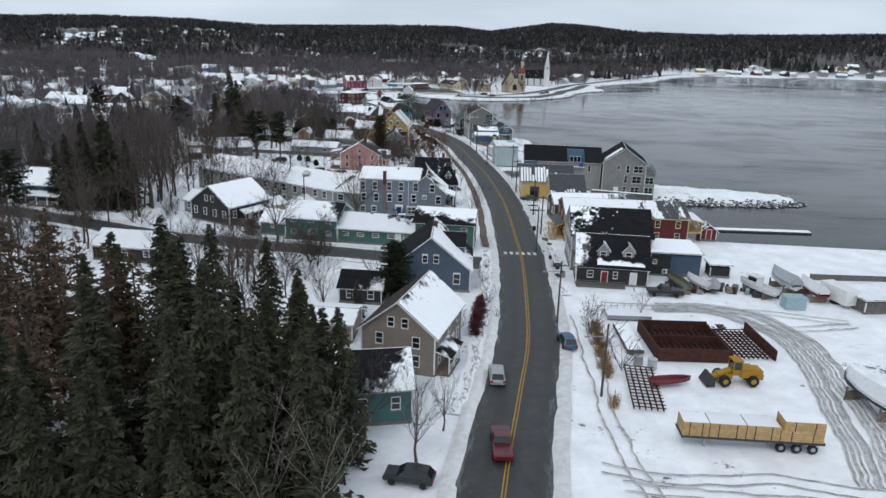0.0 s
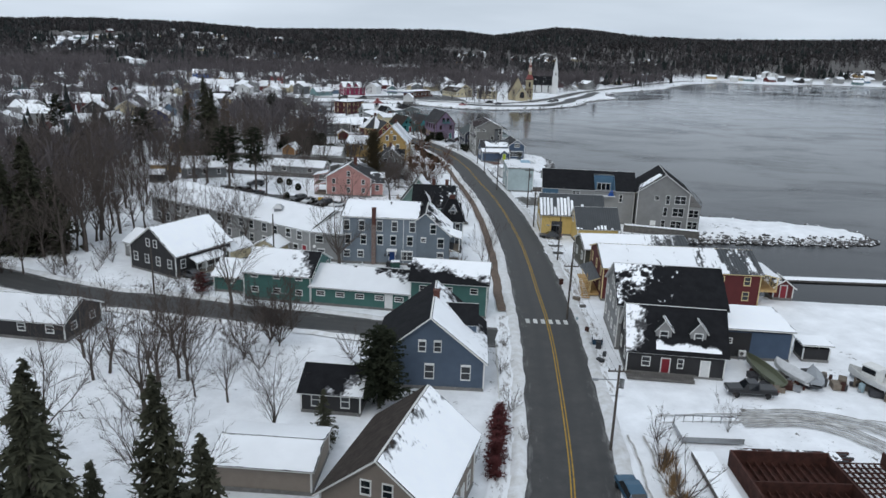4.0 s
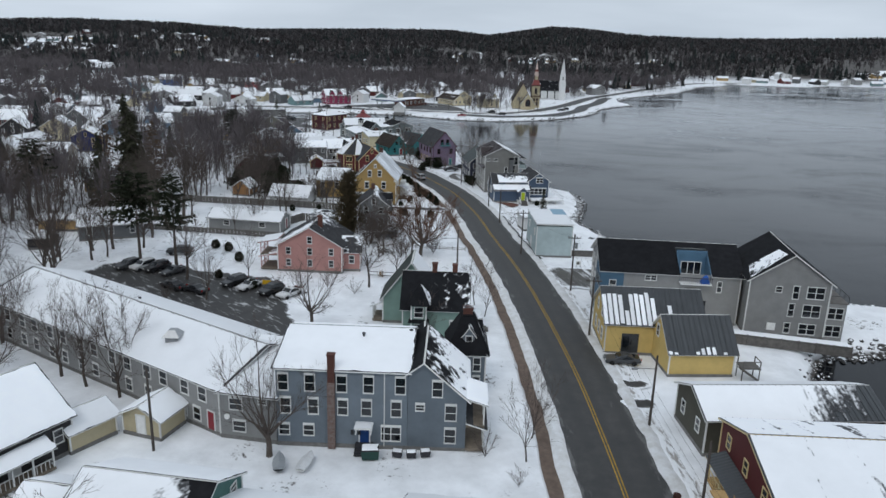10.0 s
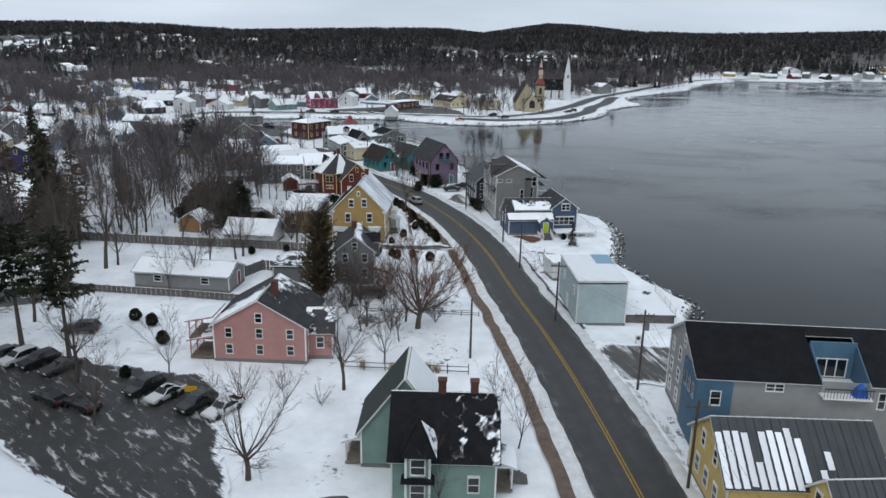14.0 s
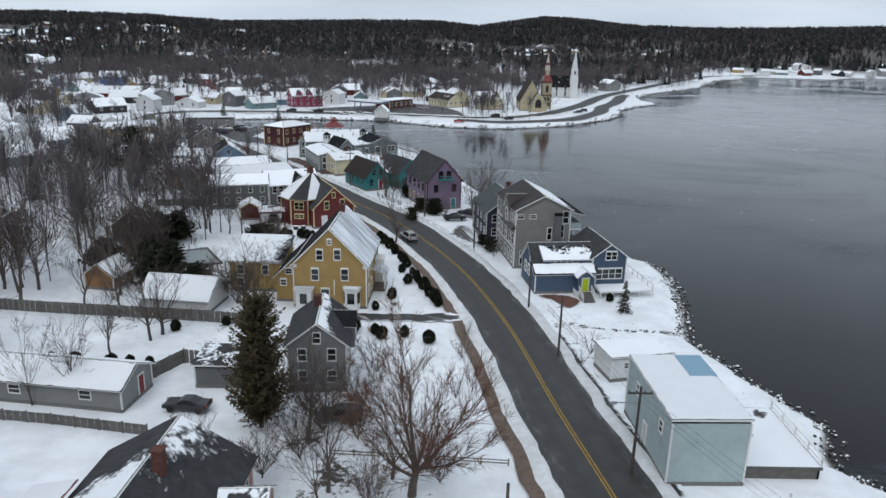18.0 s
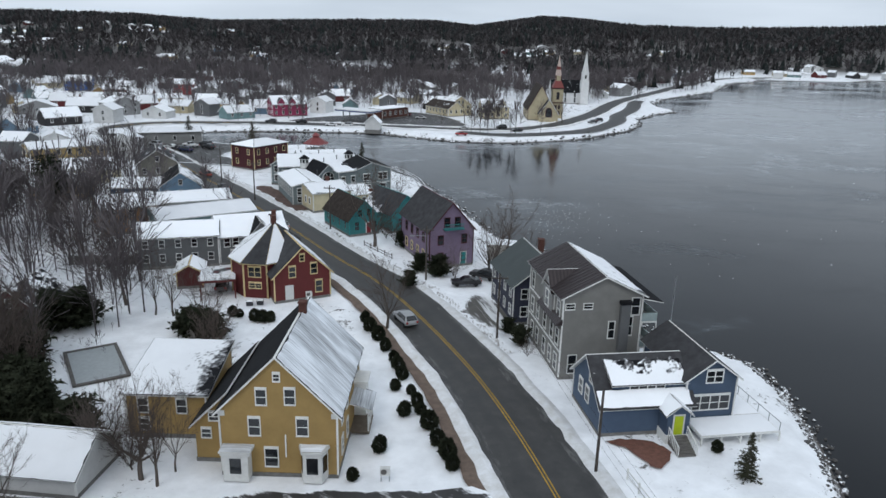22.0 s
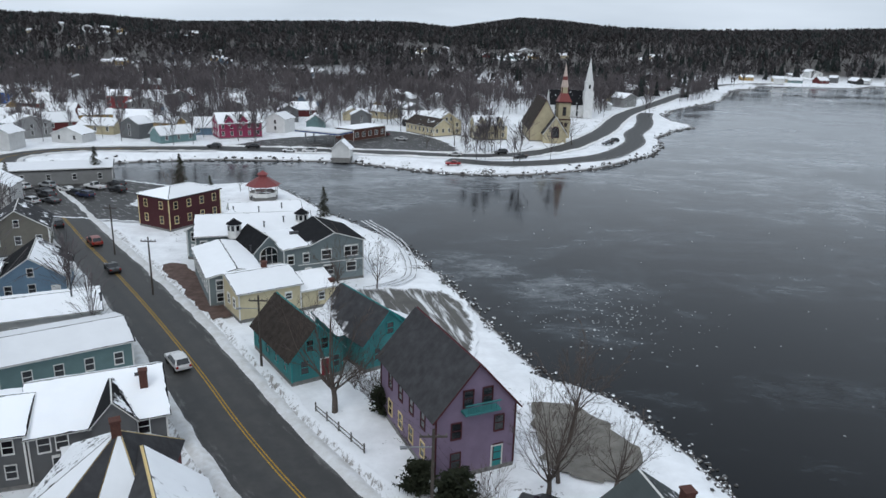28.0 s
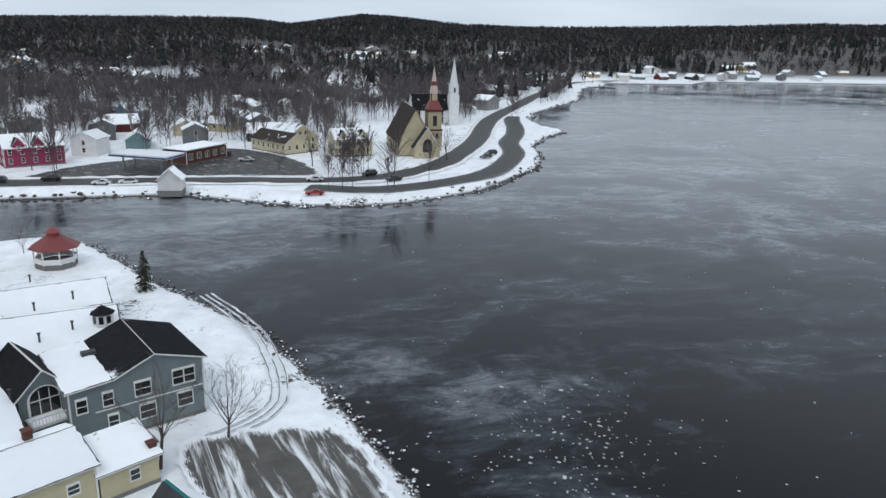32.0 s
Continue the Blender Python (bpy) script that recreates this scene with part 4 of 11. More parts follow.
road = tagged(new("road", ribbon("road", MAIN, [-4.6, -3.4, -1.7, 0, 1.7, 3.4, 4.6], 0.13, ASPHALT)), "damp grey asphalt street with worn wheel tracks", "road", kind="structure")
tagged(new("road_side", ribbon("road_side", SIDE, [-3.3, -1.5, 0, 1.5, 3.3], 0.12, SLUSHY)), "slushy side street", "road", kind="structure")
tagged(new("road_bay", ribbon("road_bay", BAY, [-4.2, -2, 0, 2, 4.2], 0.16, ASPHALT, lambda i, j, q: max(0.0, float(land(q.x, q.y)) - 0.05))), "waterfront road", "road", kind="structure")
tagged(new("road_loop", ribbon("road_loop", CAR_PARK_LOOP, [-4, 0, 4], 0.14, SLUSHY)), "slushy waterside parking loop", "road", kind="structure")
for o, nm in ((-0.16, "centre_line_1"), (0.16, "centre_line_2")):
    tagged(new(nm, ribbon(nm, MAIN[20:-8], [o - 0.065, o + 0.065], 0.142, YELLOW)), "worn yellow centre line", "road marking", kind="structure")
wm = boxes("crosswalk_bar", [(-0.3, -0.85, 0.134, 0.3, 0.85, 0.142)], WHITE)
cw = thing("crosswalk", "white bars of a crosswalk painted on the asphalt", "crosswalk", Matrix.Translation((14.9, 93.6, 0)))
for k in range(6):
    part("crosswalk_bar", wm, cw, "", Matrix.Translation((-2.9 + k * 1.12, 0, 0)))
tagged(new("pavement", ribbon("pavement", [p for p in MAIN if 96 < p.y < 288], [-7.3, -6.6, -5.9], 0.15, WALK, rough=0.35)), "bare brown sidewalk strip beside the street", "sidewalk", kind="structure")


def bank_lift(amp, seed, k):
    def f(i, j, q):
        prof = (0.0, 0.55, 1.0, 0.6, 0.0)[j]
        return prof * amp * max(0.12, 0.75 + 0.8 * nz(q.x, q.y, seed, 0.35) + 0.4 * nz(q.x, q.y, seed, 1.3))
    return f


def offs(a):
    s = 1 if a > 0 else -1
    return sorted([a, a + s * 0.4, a + s * 0.8, a + s * 1.2, a + s * 1.7])


for k, (nm, ln, o, amp) in enumerate((("snow_bank_west", MAIN, -4.2, 0.42), ("snow_bank_east", MAIN, 4.2, 0.34), ("snow_bank_side_north", SIDE[7:], 3.1, 0.35), ("snow_bank_side_south", SIDE[7:], -3.1, 0.35),
                                      ("snow_bank_bay", BAY, -4.0, 0.5), ("snow_bank_bay_water", BAY[8:], 4.0, 0.5))):
    me = ribbon(nm, ln, offs(o), 0.10, BANK, bank_lift(amp, k * 3.3, k), rough=0.32 if ln is MAIN else 0.6)
    if nm.startswith("snow_bank_bay"):
        for vv in me.vertices:
            vv.co.z += max(0.0, float(land(vv.co.x, vv.co.y)) - 0.05)
    tagged(new(nm, me), "low ploughed snow bank along the road", "snow bank", kind="structure")


def patch(name, pts, z, material, label, category="parking lot"):
    """A flat paved area; the outline is roughened."""
    line = spline(pts + pts[:1], 0.7)[:-1]
    v = [(p.x + 1.0 * nz(p.x, p.y, 3, 0.35) + 0.6 * nz(p.x, p.y, 4, 1.1), p.y + 1.0 * nz(p.x, p.y, 7, 0.35) + 0.6 * nz(p.x, p.y, 8, 1.1), z) for p in line]
    cx, cy, k = sum(p[0] for p in v) / len(v), sum(p[1] for p in v) / len(v), len(v)
    rad = sum(math.hypot(p[0] - cx, p[1] - cy) for p in v) / k
    s = max(0.35, 1 - 2.2 / rad)
    v += [(cx + (p[0] - cx) * s, cy + (p[1] - cy) * s, z + 0.004) for p in v]
    me = mesh(name, v, [(i, (i + 1) % k, k + (i + 1) % k, k + i) for i in range(k)] + [tuple(range(k, 2 * k))], material)
    me.attributes.new("inner", 'FLOAT', 'POINT').data.foreach_set("value", [0.0] * k + [1.0] * k)
    return tagged(new(name, me), label, category, kind="structure")


def streaky(name, dark, pale, scale, cut, turn, squash=5.0):
    """Wet ground with torn streaks of slush pulled along one way."""
    m = mat(name, dark, 0.55, 0.4, 0.5, 0.4, 4.0)
    n, l = m.node_tree.nodes, m.node_tree.links
    b = n["Principled BSDF"]
    src = b.inputs["Base Color"].links[0].from_socket
    tc = n.new("ShaderNodeTexCoord")
    mp = n.new("ShaderNodeMapping")
    mp.vector_type = 'TEXTURE'
    mp.inputs["Rotation"].default_value = (0, 0, turn)
    mp.inputs["Scale"].default_value = (1 / squash, 1, 1)
    l.new(tc.outputs["Object"], mp.inputs[0])
    no = n.new("ShaderNodeTexNoise")
    no.inputs["Scale"].default_value = scale
    no.inputs["Detail"].default_value = 9
    no.inputs["Roughness"].default_value = 0.68
    no.inputs["Distortion"].default_value = 0.6
    l.new(mp.outputs[0], no.inputs["Vector"])
    rp = n.new("ShaderNodeValToRGB")
    rp.color_ramp.elements[0].position, rp.color_ramp.elements[1].position = cut, cut + 0.10
    l.new(no.outputs["Fac"], rp.inputs[0])
    mix = n.new("ShaderNodeMix")
    mix.data_type = 'RGBA'
    l.new(rp.outputs[0], mix.inputs[0])
    l.new(src, mix.inputs[6])
    mix.inputs[7].default_value = (*pale, 1)
    rim = n.new("ShaderNodeAttribute")
    rim.attribute_name = "inner"
    frayed = n.new("ShaderNodeTexNoise")
    frayed.inputs["Scale"].default_value = 0.9
    frayed.inputs["Detail"].default_value = 8
    frayed.inputs["Roughness"].default_value = 0.7
    l.new(mp.outputs[0], frayed.inputs["Vector"])
    plus = n.new("ShaderNodeMath")
    plus.operation = 'MULTIPLY_ADD'
    plus.inputs[1].default_value = 1.6
    l.new(frayed.outputs["Fac"], plus.inputs[0])
    l.new(rim.outputs["Fac"], plus.inputs[2])
    cut_ = n.new("ShaderNodeMapRange")
    cut_.interpolation_type = 'SMOOTHSTEP'
    cut_.inputs["From Min"].default_value, cut_.inputs["From Max"].default_value = 1.05, 1.35
    l.new(plus.outputs[0], cut_.inputs["Value"])
    edge = n.new("ShaderNodeMix")
    edge.data_type = 'RGBA'
    l.new(cut_.outputs[0], edge.inputs[0])
    edge.inputs[6].default_value = (0.87, 0.885, 0.91, 1)
    l.new(mix.outputs[2], edge.inputs[7])
    l.new(edge.outputs[2], b.inputs["Base Color"])
    return m


DIRTY = streaky("slushy_lot", (0.105, 0.098, 0.088), (0.74, 0.75, 0.76), 0.075, 0.50, 0.243, 11.0)
TRACKED = mat("tracked_snow", (0.58, 0.58, 0.57), 0.8, 0.5, 0.9, 0.6, 4.0, col2=(0.20, 0.185, 0.17))
WETLOT = streaky("wet_lot", (0.052, 0.050, 0.049), (0.50, 0.50, 0.50), 0.30, 0.56, 0.8, 4.0)
patch("car_park", [(-66, 172), (-56, 162), (-42, 152), (-30, 143), (-22, 138), (-17, 140), (-23, 150), (-27, 161), (-31, 171), (-46, 175), (-60, 180)], 0.16, WETLOT, "wet slushy car park")
patch("yard_lot", [(-7.5, 313), (-1.5, 315), (0, 331), (-4, 341), (-18, 341), (-15, 328)], 0.16, DIRTY, "slushy gravel lot by the water")
patch("store_lot", [(-96, 386), (-74, 382), (-60, 380), (-62, 388), (-70, 396), (-68, 414), (-72, 418), (-92, 424), (-114, 412)], 0.17, WETLOT, "wet parking lot")
patch("station_forecourt", [(-70, 483), (-40, 481), (-10, 480), (8, 478), (6, 500), (-4, 520), (-18, 530), (-38, 515), (-58, 500)], 0.17, WETLOT, "wet station forecourt")
patch("shore_lot", [(3, 294.5), (8, 290), (13, 293.5), (10.5, 302), (4.5, 304.5)], 0.16, mat("bare_earth", (0.24, 0.225, 0.20), 0.9, 0.4, 0.8, 0.4, 6.0), "bare earth beside the water", "bare ground")
TRACKS = (((33, 66), (41, 66), (46, 62), (48.8, 55), (47.6, 45), (45.4, 34), (43.6, 26.7), (41.8, 20)), ((34, 67.5), (43, 67.5), (49, 64), (52, 54), (50.4, 43), (48.2, 31), (46.4, 25), (44, 18)), ((24, 66), (30, 66.5), (40, 67), (50, 66), (62, 63)),
          ((16.5, 22), (24, 20.5), (33, 21), (42, 19), (52, 21)), ((18, 19), (28, 18), (40, 17), (52, 18)), ((20, 17), (28, 15), (44, 14)), ((47, 60), (54, 60), (62, 62)), ((46, 26), (50, 20), (60, 15)), ((52, 30), (56, 22), (66, 17)), ((20.5, 62), (19.6, 40), (19.4, 26), (22, 12)))
for k, pts in enumerate(TRACKS):
    ln = spline(list(pts), 1.0)
    for j, o in enumerate((-1.25, -0.8, -0.1, 0.5, 1.1) if k < 2 else (-0.8, 0.8)):
        w_ = (0.13, 0.2, 0.11, 0.18, 0.14)[j] if k < 2 else 0.12
        tagged(new("tyre_track_%d_%d" % (k + 1, j + 1), ribbon("tyre_track", ln, [o - w_, o, o + w_], 0.112 + 0.005 * k + 0.0015 * j, TRACKED, rough=0.5)), "brown tyre track pressed into the snow", "tyre track", kind="structure")
for k, (y0, y1, x0, x1) in enumerate(((156, 180, 16.3, 23),)):
    patch("drive_%d" % (k + 1), [(17.4, 172), (24, 171), (30, 173), (30, 181), (22, 183), (16.5, 182)], 0.15, DIRTY, "slushy driveway", "driveway")
patch("drive_2", [(-3, 271), (1, 265), (5.5, 262), (4.5, 272), (0, 279)], 0.15, DIRTY, "wet driveway", "driveway")
tagged(new("parking_bay", ribbon("parking_bay", [p for p in MAIN if 185 < p.y < 222], [4.9, 5.8, 6.7], 0.15, WETLOT, rough=0.15)), "wet roadside parking bays with white lines", "parking bay", kind="structure")
bays = thing("bay_markings", "white lines between roadside parking bays", "road marking")
for p_, n_ in list(zip(MAIN, normals(MAIN)))[::2]:
    if 186 < p_.y < 221:
        part("bay_line", boxes("bay_line", [(4.95, -0.06, 0.152, 6.65, 0.06, 0.158)], WHITE), bays, "", Matrix.Translation(p_) @ Matrix.Rotation(math.atan2(n_.y, n_.x), 4, 'Z'))
for k_, (x_, y_) in enumerate(((21.2, 135.2), (21.0, 130.2))):
    patch("bare_patch_%d" % (k_ + 1), [(x_ - 1.8, y_ - 1.0), (x_ + 1.8, y_ - 1.0), (x_ + 1.8, y_ + 1.0), (x_ - 1.8, y_ + 1.0)], 0.15, WETLOT, "cleared wet patch of paving in the snow", "paving")

VERGE = streaky("slushy_verge", (0.34, 0.32, 0.30), (0.82, 0.83, 0.85), 0.5, 0.42, 0.0, 4.0)
for nm, ln, offs_ in (("verge_east", [p for p in MAIN if 70 < p.y < 184], [5.4, 6.4, 7.4]), ("verge_west", [p for p in MAIN if 30 < p.y < 96], [-7.6, -6.6, -5.6]), ("verge_north_east", [p for p in MAIN if 255 < p.y < 372], [5.2, 6.2, 7.4]), ("verge_north_west", [p for p in MAIN if 290 < p.y < 372], [-7.2, -6.2, -5.2])):
    tagged(new(nm, ribbon(nm, ln, offs_, 0.135, VERGE, rough=0.8)), "slushy trodden verge beside the street", "verge", kind="structure")
patch("inn_walk", [(-36, 328), (-33.5, 331), (-39.5, 341), (-46.5, 352.5), (-49.5, 351), (-43, 340)], 0.15, mat("brown_paving", (0.15, 0.10, 0.085), 0.9, 0.5, 0.8, 0.4, 8.0), "brown paving in front of the inn", "pavement")
patch("brick_patio", [(10.2, 237.6), (15.4, 237.6), (15.6, 233.6), (14.2, 232.6)], 0.15, mat("patio_brick", (0.16, 0.075, 0.055), 0.9, 0.4, 3.0, 0.5, 9.0), "red brick patio by the blue house", "patio")
patch("garden_drive", [(-25, 228.4), (-13, 228.9), (-1.5, 229.3), (-1.5, 226.6), (-13, 226.2), (-25, 225.8)], 0.15, WETLOT, "wet dark driveway between gardens", "driveway")

# ---------- the street, west side ----------
BEIGE = paint("beige", (0.30, 0.245, 0.20))
BLUE = paint("slate_blue", (0.085, 0.125, 0.185))
GREEN = paint("sea_green", (0.055, 0.165, 0.145))
GREY = paint("blue_grey", (0.175, 0.215, 0.255))
PALEGREY = paint("pale_grey", (0.30, 0.30, 0.295))
BLACK = paint("charcoal", (0.035, 0.034, 0.036))
MINT = paint("mint", (0.20, 0.32, 0.275))
PINK = paint("pink", (0.58, 0.27, 0.235))
MUSTARD = paint("mustard", (0.46, 0.285, 0.075))
BRIGHT = paint("bright_yellow", (0.72, 0.50, 0.13))
RED = paint("barn_red", (0.135, 0.018, 0.018))
TEAL = paint("teal", (0.03, 0.24, 0.245))
LILAC = paint("lilac", (0.235, 0.165, 0.26))
NAVY = paint("navy", (0.068, 0.112, 0.185))
INN = paint("inn_grey", (0.195, 0.245, 0.255))
CREAM = paint("cream", (0.60, 0.51, 0.31))
SKYBLUE = paint("sky_blue", (0.15, 0.26, 0.37))
DARKTEAL = paint("dusty_teal", (0.16, 0.28, 0.285))
ORANGE = paint("ochre", (0.36, 0.17, 0.05))
CYAN = paint("pale_cyan", (0.50, 0.62, 0.63))
WHITEW = paint("white", (0.70, 0.70, 0.69))
DARKRED = paint("maroon", (0.09, 0.015, 0.02))
MAGENTA = paint("magenta", (0.32, 0.02, 0.085))
MIDGREY = paint("mid_grey", (0.155, 0.16, 0.165))
LIMEDOOR = plain("lime_paint", (0.48, 0.58, 0.02))
REDDOOR = plain("red_paint", (0.22, 0.02, 0.03))
BLUEDOOR = plain("blue_paint", (0.02, 0.07, 0.25))
WHITEDOOR = plain("white_paint", (0.7, 0.7, 0.69))
TEALDOOR = plain("teal_paint", (0.02, 0.22, 0.22))
DARKDOOR = plain("dark_paint", (0.04, 0.04, 0.045))

house("house", "beige clapboard gabled house with snow on its roof", (-9.4, 42.7), (-0.3, 40.2), 12.5, 5.3, 9.1, 'y', BEIGE, BROWNROOF, ((0.93, 0.0, -0.9), 0.0), step=3.2, over=0.45, doors=(('E', 2.0, WHITEDOOR),),
      extra=lambda th, w, d: porch(th, on_face('E', w, d, -3.2, 0), 5, 1.8, 2.7, BLACKROOF, TRIM, 0.4))
house("house", "dark-roofed teal cottage among trees", (-9.2, 28.0), (-2.4, 29.4), 7.5, 4.2, 7.0, 'x', paint("cottage_teal", (0.07, 0.19, 0.18)), BLACKROOF, ((0.4, 1.2, -0.6), 0.0), faces='SE')
house("house", "slate-blue gabled house with white trim and snowy roof", (-8.2, 71.3), (4.6, 71.0), 13, 3.7, 8.9, 'y', BLUE, BLACKROOF, ((0.70, -0.8, 0.4), 0.0), step=3.3, style='cap', wsize=(1.0, 1.6),
      chimneys=((0.3, 1.0, 9.6),), extra=lambda th, w, d: dormer(th, Matrix.Translation((5.4, 1.5, 3.4)) @ Matrix.Rotation(radians(90), 4, 'Z'), 4.2, 2.6, 1.9, 5.0, BLUE, BLACKROOF, TRIM))
house("annex", "low dark shed beside the blue house", (-15.5, 64.5), (-9, 64), 7, 2.5, 4.2, 'x', BLACK, BLACKROOF, ((0.3, 0.8, -0.8), 0.0), faces='S', category="shed")
green = [("shop", "two-storey green shop with a half-bare snowy roof", (-5.5, 95.3), (5.8, 94.3), 8.5, 5.2, 7.3, ((0.58, 0.6, 1.3), 1)),
         ("shop", "low green shop wing under thick snow", (-20.8, 97.6), (-5.7, 95.6), 9.5, 2.9, 5.0, ((0.9, -0.9, -0.9), 1)),
         ("shop", "taller green shop wing with a snowy roof", (-31.4, 98.9), (-20.9, 97.4), 10, 4.4, 6.8, ((0.9, -1.6, -0.3), 1)),
         ("shop", "lean-to end of the green shop under snow", (-37, 101.8), (-31.5, 101.0), 7, 2.6, 4.4, (1, 1))]
for nm, lb, fl, fr, d, e, r, sn in green:
    house(nm, lb, fl, fr, d, e, r, 'x', GREEN, BLACKROOF, sn, wsize=(1.0, 0.75) if e > 3.0 else (1.2, 0.6), step=2.7, group="green shop buildings", category="shop", gable_win=False,
          rows=[1.7, 4.1] if e > 4 else [1.9], doors=(('S', 4.5, WHITEDOOR),) if e < 2.95 and e > 2.7 else ())
def cyl_mesh(name, p, q, r, material, k=12):
    v, f = [], []
    tube(v, f, Vector(p), Vector(q), r, r, k)
    return mesh(name, v, f + [tuple(range(k - 1, -1, -1)), tuple(range(k, 2 * k))], material)
def apartment_front(th, w, d):
    part("flue", boxes("flue", [(-1.4, -d / 2 - 0.5, 0, -0.65, -d / 2, 7.4), (-1.35, -d / 2 - 0.5, 7.4, -0.65, -d / 2 + 0.1, 10.3), (-1.42, -d / 2 - 0.57, 10.3, -0.58, -d / 2 + 0.17, 10.45)], [mat('limed_brick', (0.26, 0.22, 0.20), 0.9, 0.5, 3.0, 0.6, 12.0, col2=(0.16, 0.09, 0.075)), BRICK], [0, 1, 1]), th, "weathered brick chimney up the wall")
    hood = part("door_hood", boxes("door_hood", [(1.4, -d / 2 - 1.3, 2.75, 3.2, -d / 2, 2.9), (1.5, -d / 2 - 1.2, 2.1, 1.6, -d / 2, 2.75), (3.0, -d / 2 - 1.2, 2.1, 3.1, -d / 2, 2.75)], TRIM), th)
    put_snow(hood, [(1.4, -d / 2 - 1.3, 2.9), (3.2, -d / 2 - 1.3, 2.9), (3.2, -d / 2, 2.95), (1.4, -d / 2, 2.95)], 1)
    part("entry_steps", boxes("entry_steps", [(1.4, -d / 2 - 0.9 - 0.28 * k, 0, 3.2, -d / 2 - 0.6 - 0.28 * k, 0.62 - 0.17 * k) for k in range(4)] + [(1.4, -d / 2 - 0.62, 0, 3.2, -d / 2, 0.64)], DARK_TRIM), th)
    part("downpipe", boxes("downpipe", [(4.25, -d / 2 - 0.1, 0.3, 4.35, -d / 2, 8.6)], TRIM), th)
    for u in (0.9, 1.6):
        part("meter", boxes("meter", [(u, -d / 2 - 0.15, 1.5, u + 0.3, -d / 2, 1.95)], DARK_TRIM), th)


form("apartment_house", "blue-grey three-storey apartment house with a snowy roof", (-19.2, 119.3), (-5.95, 119.1), 11, [(-5.5, 8.6), (2.5, 9.9), (5.5, 8.8)], 'x', GREY, GREYROOF, (1, 1), corners=False, extra=apartment_front, doors=(('S', 2.3, BLUEDOOR),),
     wins=[('S', u, 7.1, 0.95, 1.7) for u in (-5.9, -3.2, 0.0, 2.7, 5.9)] + [('S', u, 4.5, 0.95, 1.6) for u in (-5.7, -2.9, 0.1, 2.5, 5.5)] + [('S', -5.9, 1.8, 1.0, 1.1), ('S', -3.4, 1.8, 1.0, 1.1), ('S', 5.0, 1.7, 1.9, 1.5), ('W', 0, 6.9, 0.9, 1.5), ('W', 3, 6.9, 0.9, 1.5)])


def apartment_porch(th, w, d):
    for z0 in (0.1, 2.8):
        porch(th, on_face('E', w, d, -2.6, z0), 4.6, 1.9, 2.7, GREYROOF, TRIM, 0.0 if z0 < 1 else 0.9)


form("apartment_wing", "blue-grey gabled end of the apartment house with a bare dark roof", (-5.92, 119.1), (0.0, 119.0), 9.4, [(-2.96, 8.5), (-1.4, 9.7), (2.96, 5.9)], 'y', GREY, BLACKROOF, (0, (0.66, 0.3, -0.9, 0.6)), corners=False, extra=apartment_porch, category="apartment house",
     wins=[('S', 0.0, 6.9, 0.95, 1.6), ('S', -1.7, 4.8, 0.8, 0.6), ('S', 1.4, 4.3, 1.05, 1.6), ('S', 1.4, 1.7, 1.05, 1.5), ('E', 2.5, 4.2, 0.9, 1.4), ('E', 2.5, 1.6, 0.9, 1.4)])
form("apartment_wing", "long grey two-storey apartment wing under a thick white roof", (-64.0, 144.6), (-25.4, 120.5), 13, [(-6.5, 5.3), (0.4, 7.8), (6.5, 5.6)], 'x', PALEGREY, GREYROOF, (1, 1), category="apartment house", doors=(('S', 21.4, REDDOOR),),
     wins=[('S', u, 4.1, 1.15, 1.5) for u in (-20.4, -17.6, -14.1, -11.3, -7.8, -5.0, -1.5, 1.3, 4.8, 7.6, 11.1, 13.9, 17.4, 20.2)] + [('S', u, 1.5, 1.05, 1.4) for u in (-20.4, -17.6, -14.1, -11.3, -7.8, -5.0, -1.5, 1.3, 4.8, 7.6, 11.1, 13.9, 17.0, 19.2)])
form("apartment_wing", "pale grey link between the apartment house and its long wing", (-25.3, 120.4), (-19.3, 119.4), 9, [(-4.5, 5.2), (4.5, 7.6)], 'x', PALEGREY, GREYROOF, (1,), category="apartment house", corners=False,
     wins=[('S', -1.3, 4.0, 1.3, 1.2), ('S', -1.0, 1.5, 1.3, 1.1), ('S', 1.6, 4.6, 0.8, 0.5)],
     extra=lambda th, w, d: part("dish", cyl_mesh("dish", (-2.2, -d / 2 - 0.25, 2.6), (-2.2, -d / 2 - 0.32, 2.62), 0.3, TRIM), th, "white satellite dish"))
rv = thing("roof_cowl", "grey metal ventilator cowl on the snowy wing roof", "roof vent", Matrix.Translation((-33.2, 129.6, 6.6)))
part("base", boxes("base", [(-0.7, -0.7, 0, 0.7, 0.7, 0.7)], STEEL), rv)
part("hood", mesh("hood", [(-1.0, -1.0, 0.7), (1.0, -1.0, 0.7), (1.0, 1.0, 0.7), (-1.0, 1.0, 0.7), (-0.4, -0.4, 1.4), (0.4, -0.4, 1.4), (0.4, 0.4, 1.4), (-0.4, 0.4, 1.4)], BOXF, STEEL), rv)
house("house", "charcoal gabled house with white trim under a white roof", (-54.6, 112), (-44.8, 106.5), 12, 4.0, 7.9, 'y', BLACK, BLACKROOF, (1, 1), step=2.6, doors=(('E', 0, WHITEDOOR),),
      extra=lambda th, w, d: porch(th, on_face('E', w, d, 0, 0), 6, 1.6, 2.5, BLACKROOF, TRIM, 1, 4))
house("house_wing", "snow-roofed side wing of the charcoal house", (-58.5, 118.5), (-53, 115.5), 6, 2.7, 4.6, 'x', PALEGREY, BLACKROOF, (1, 1), faces='S')
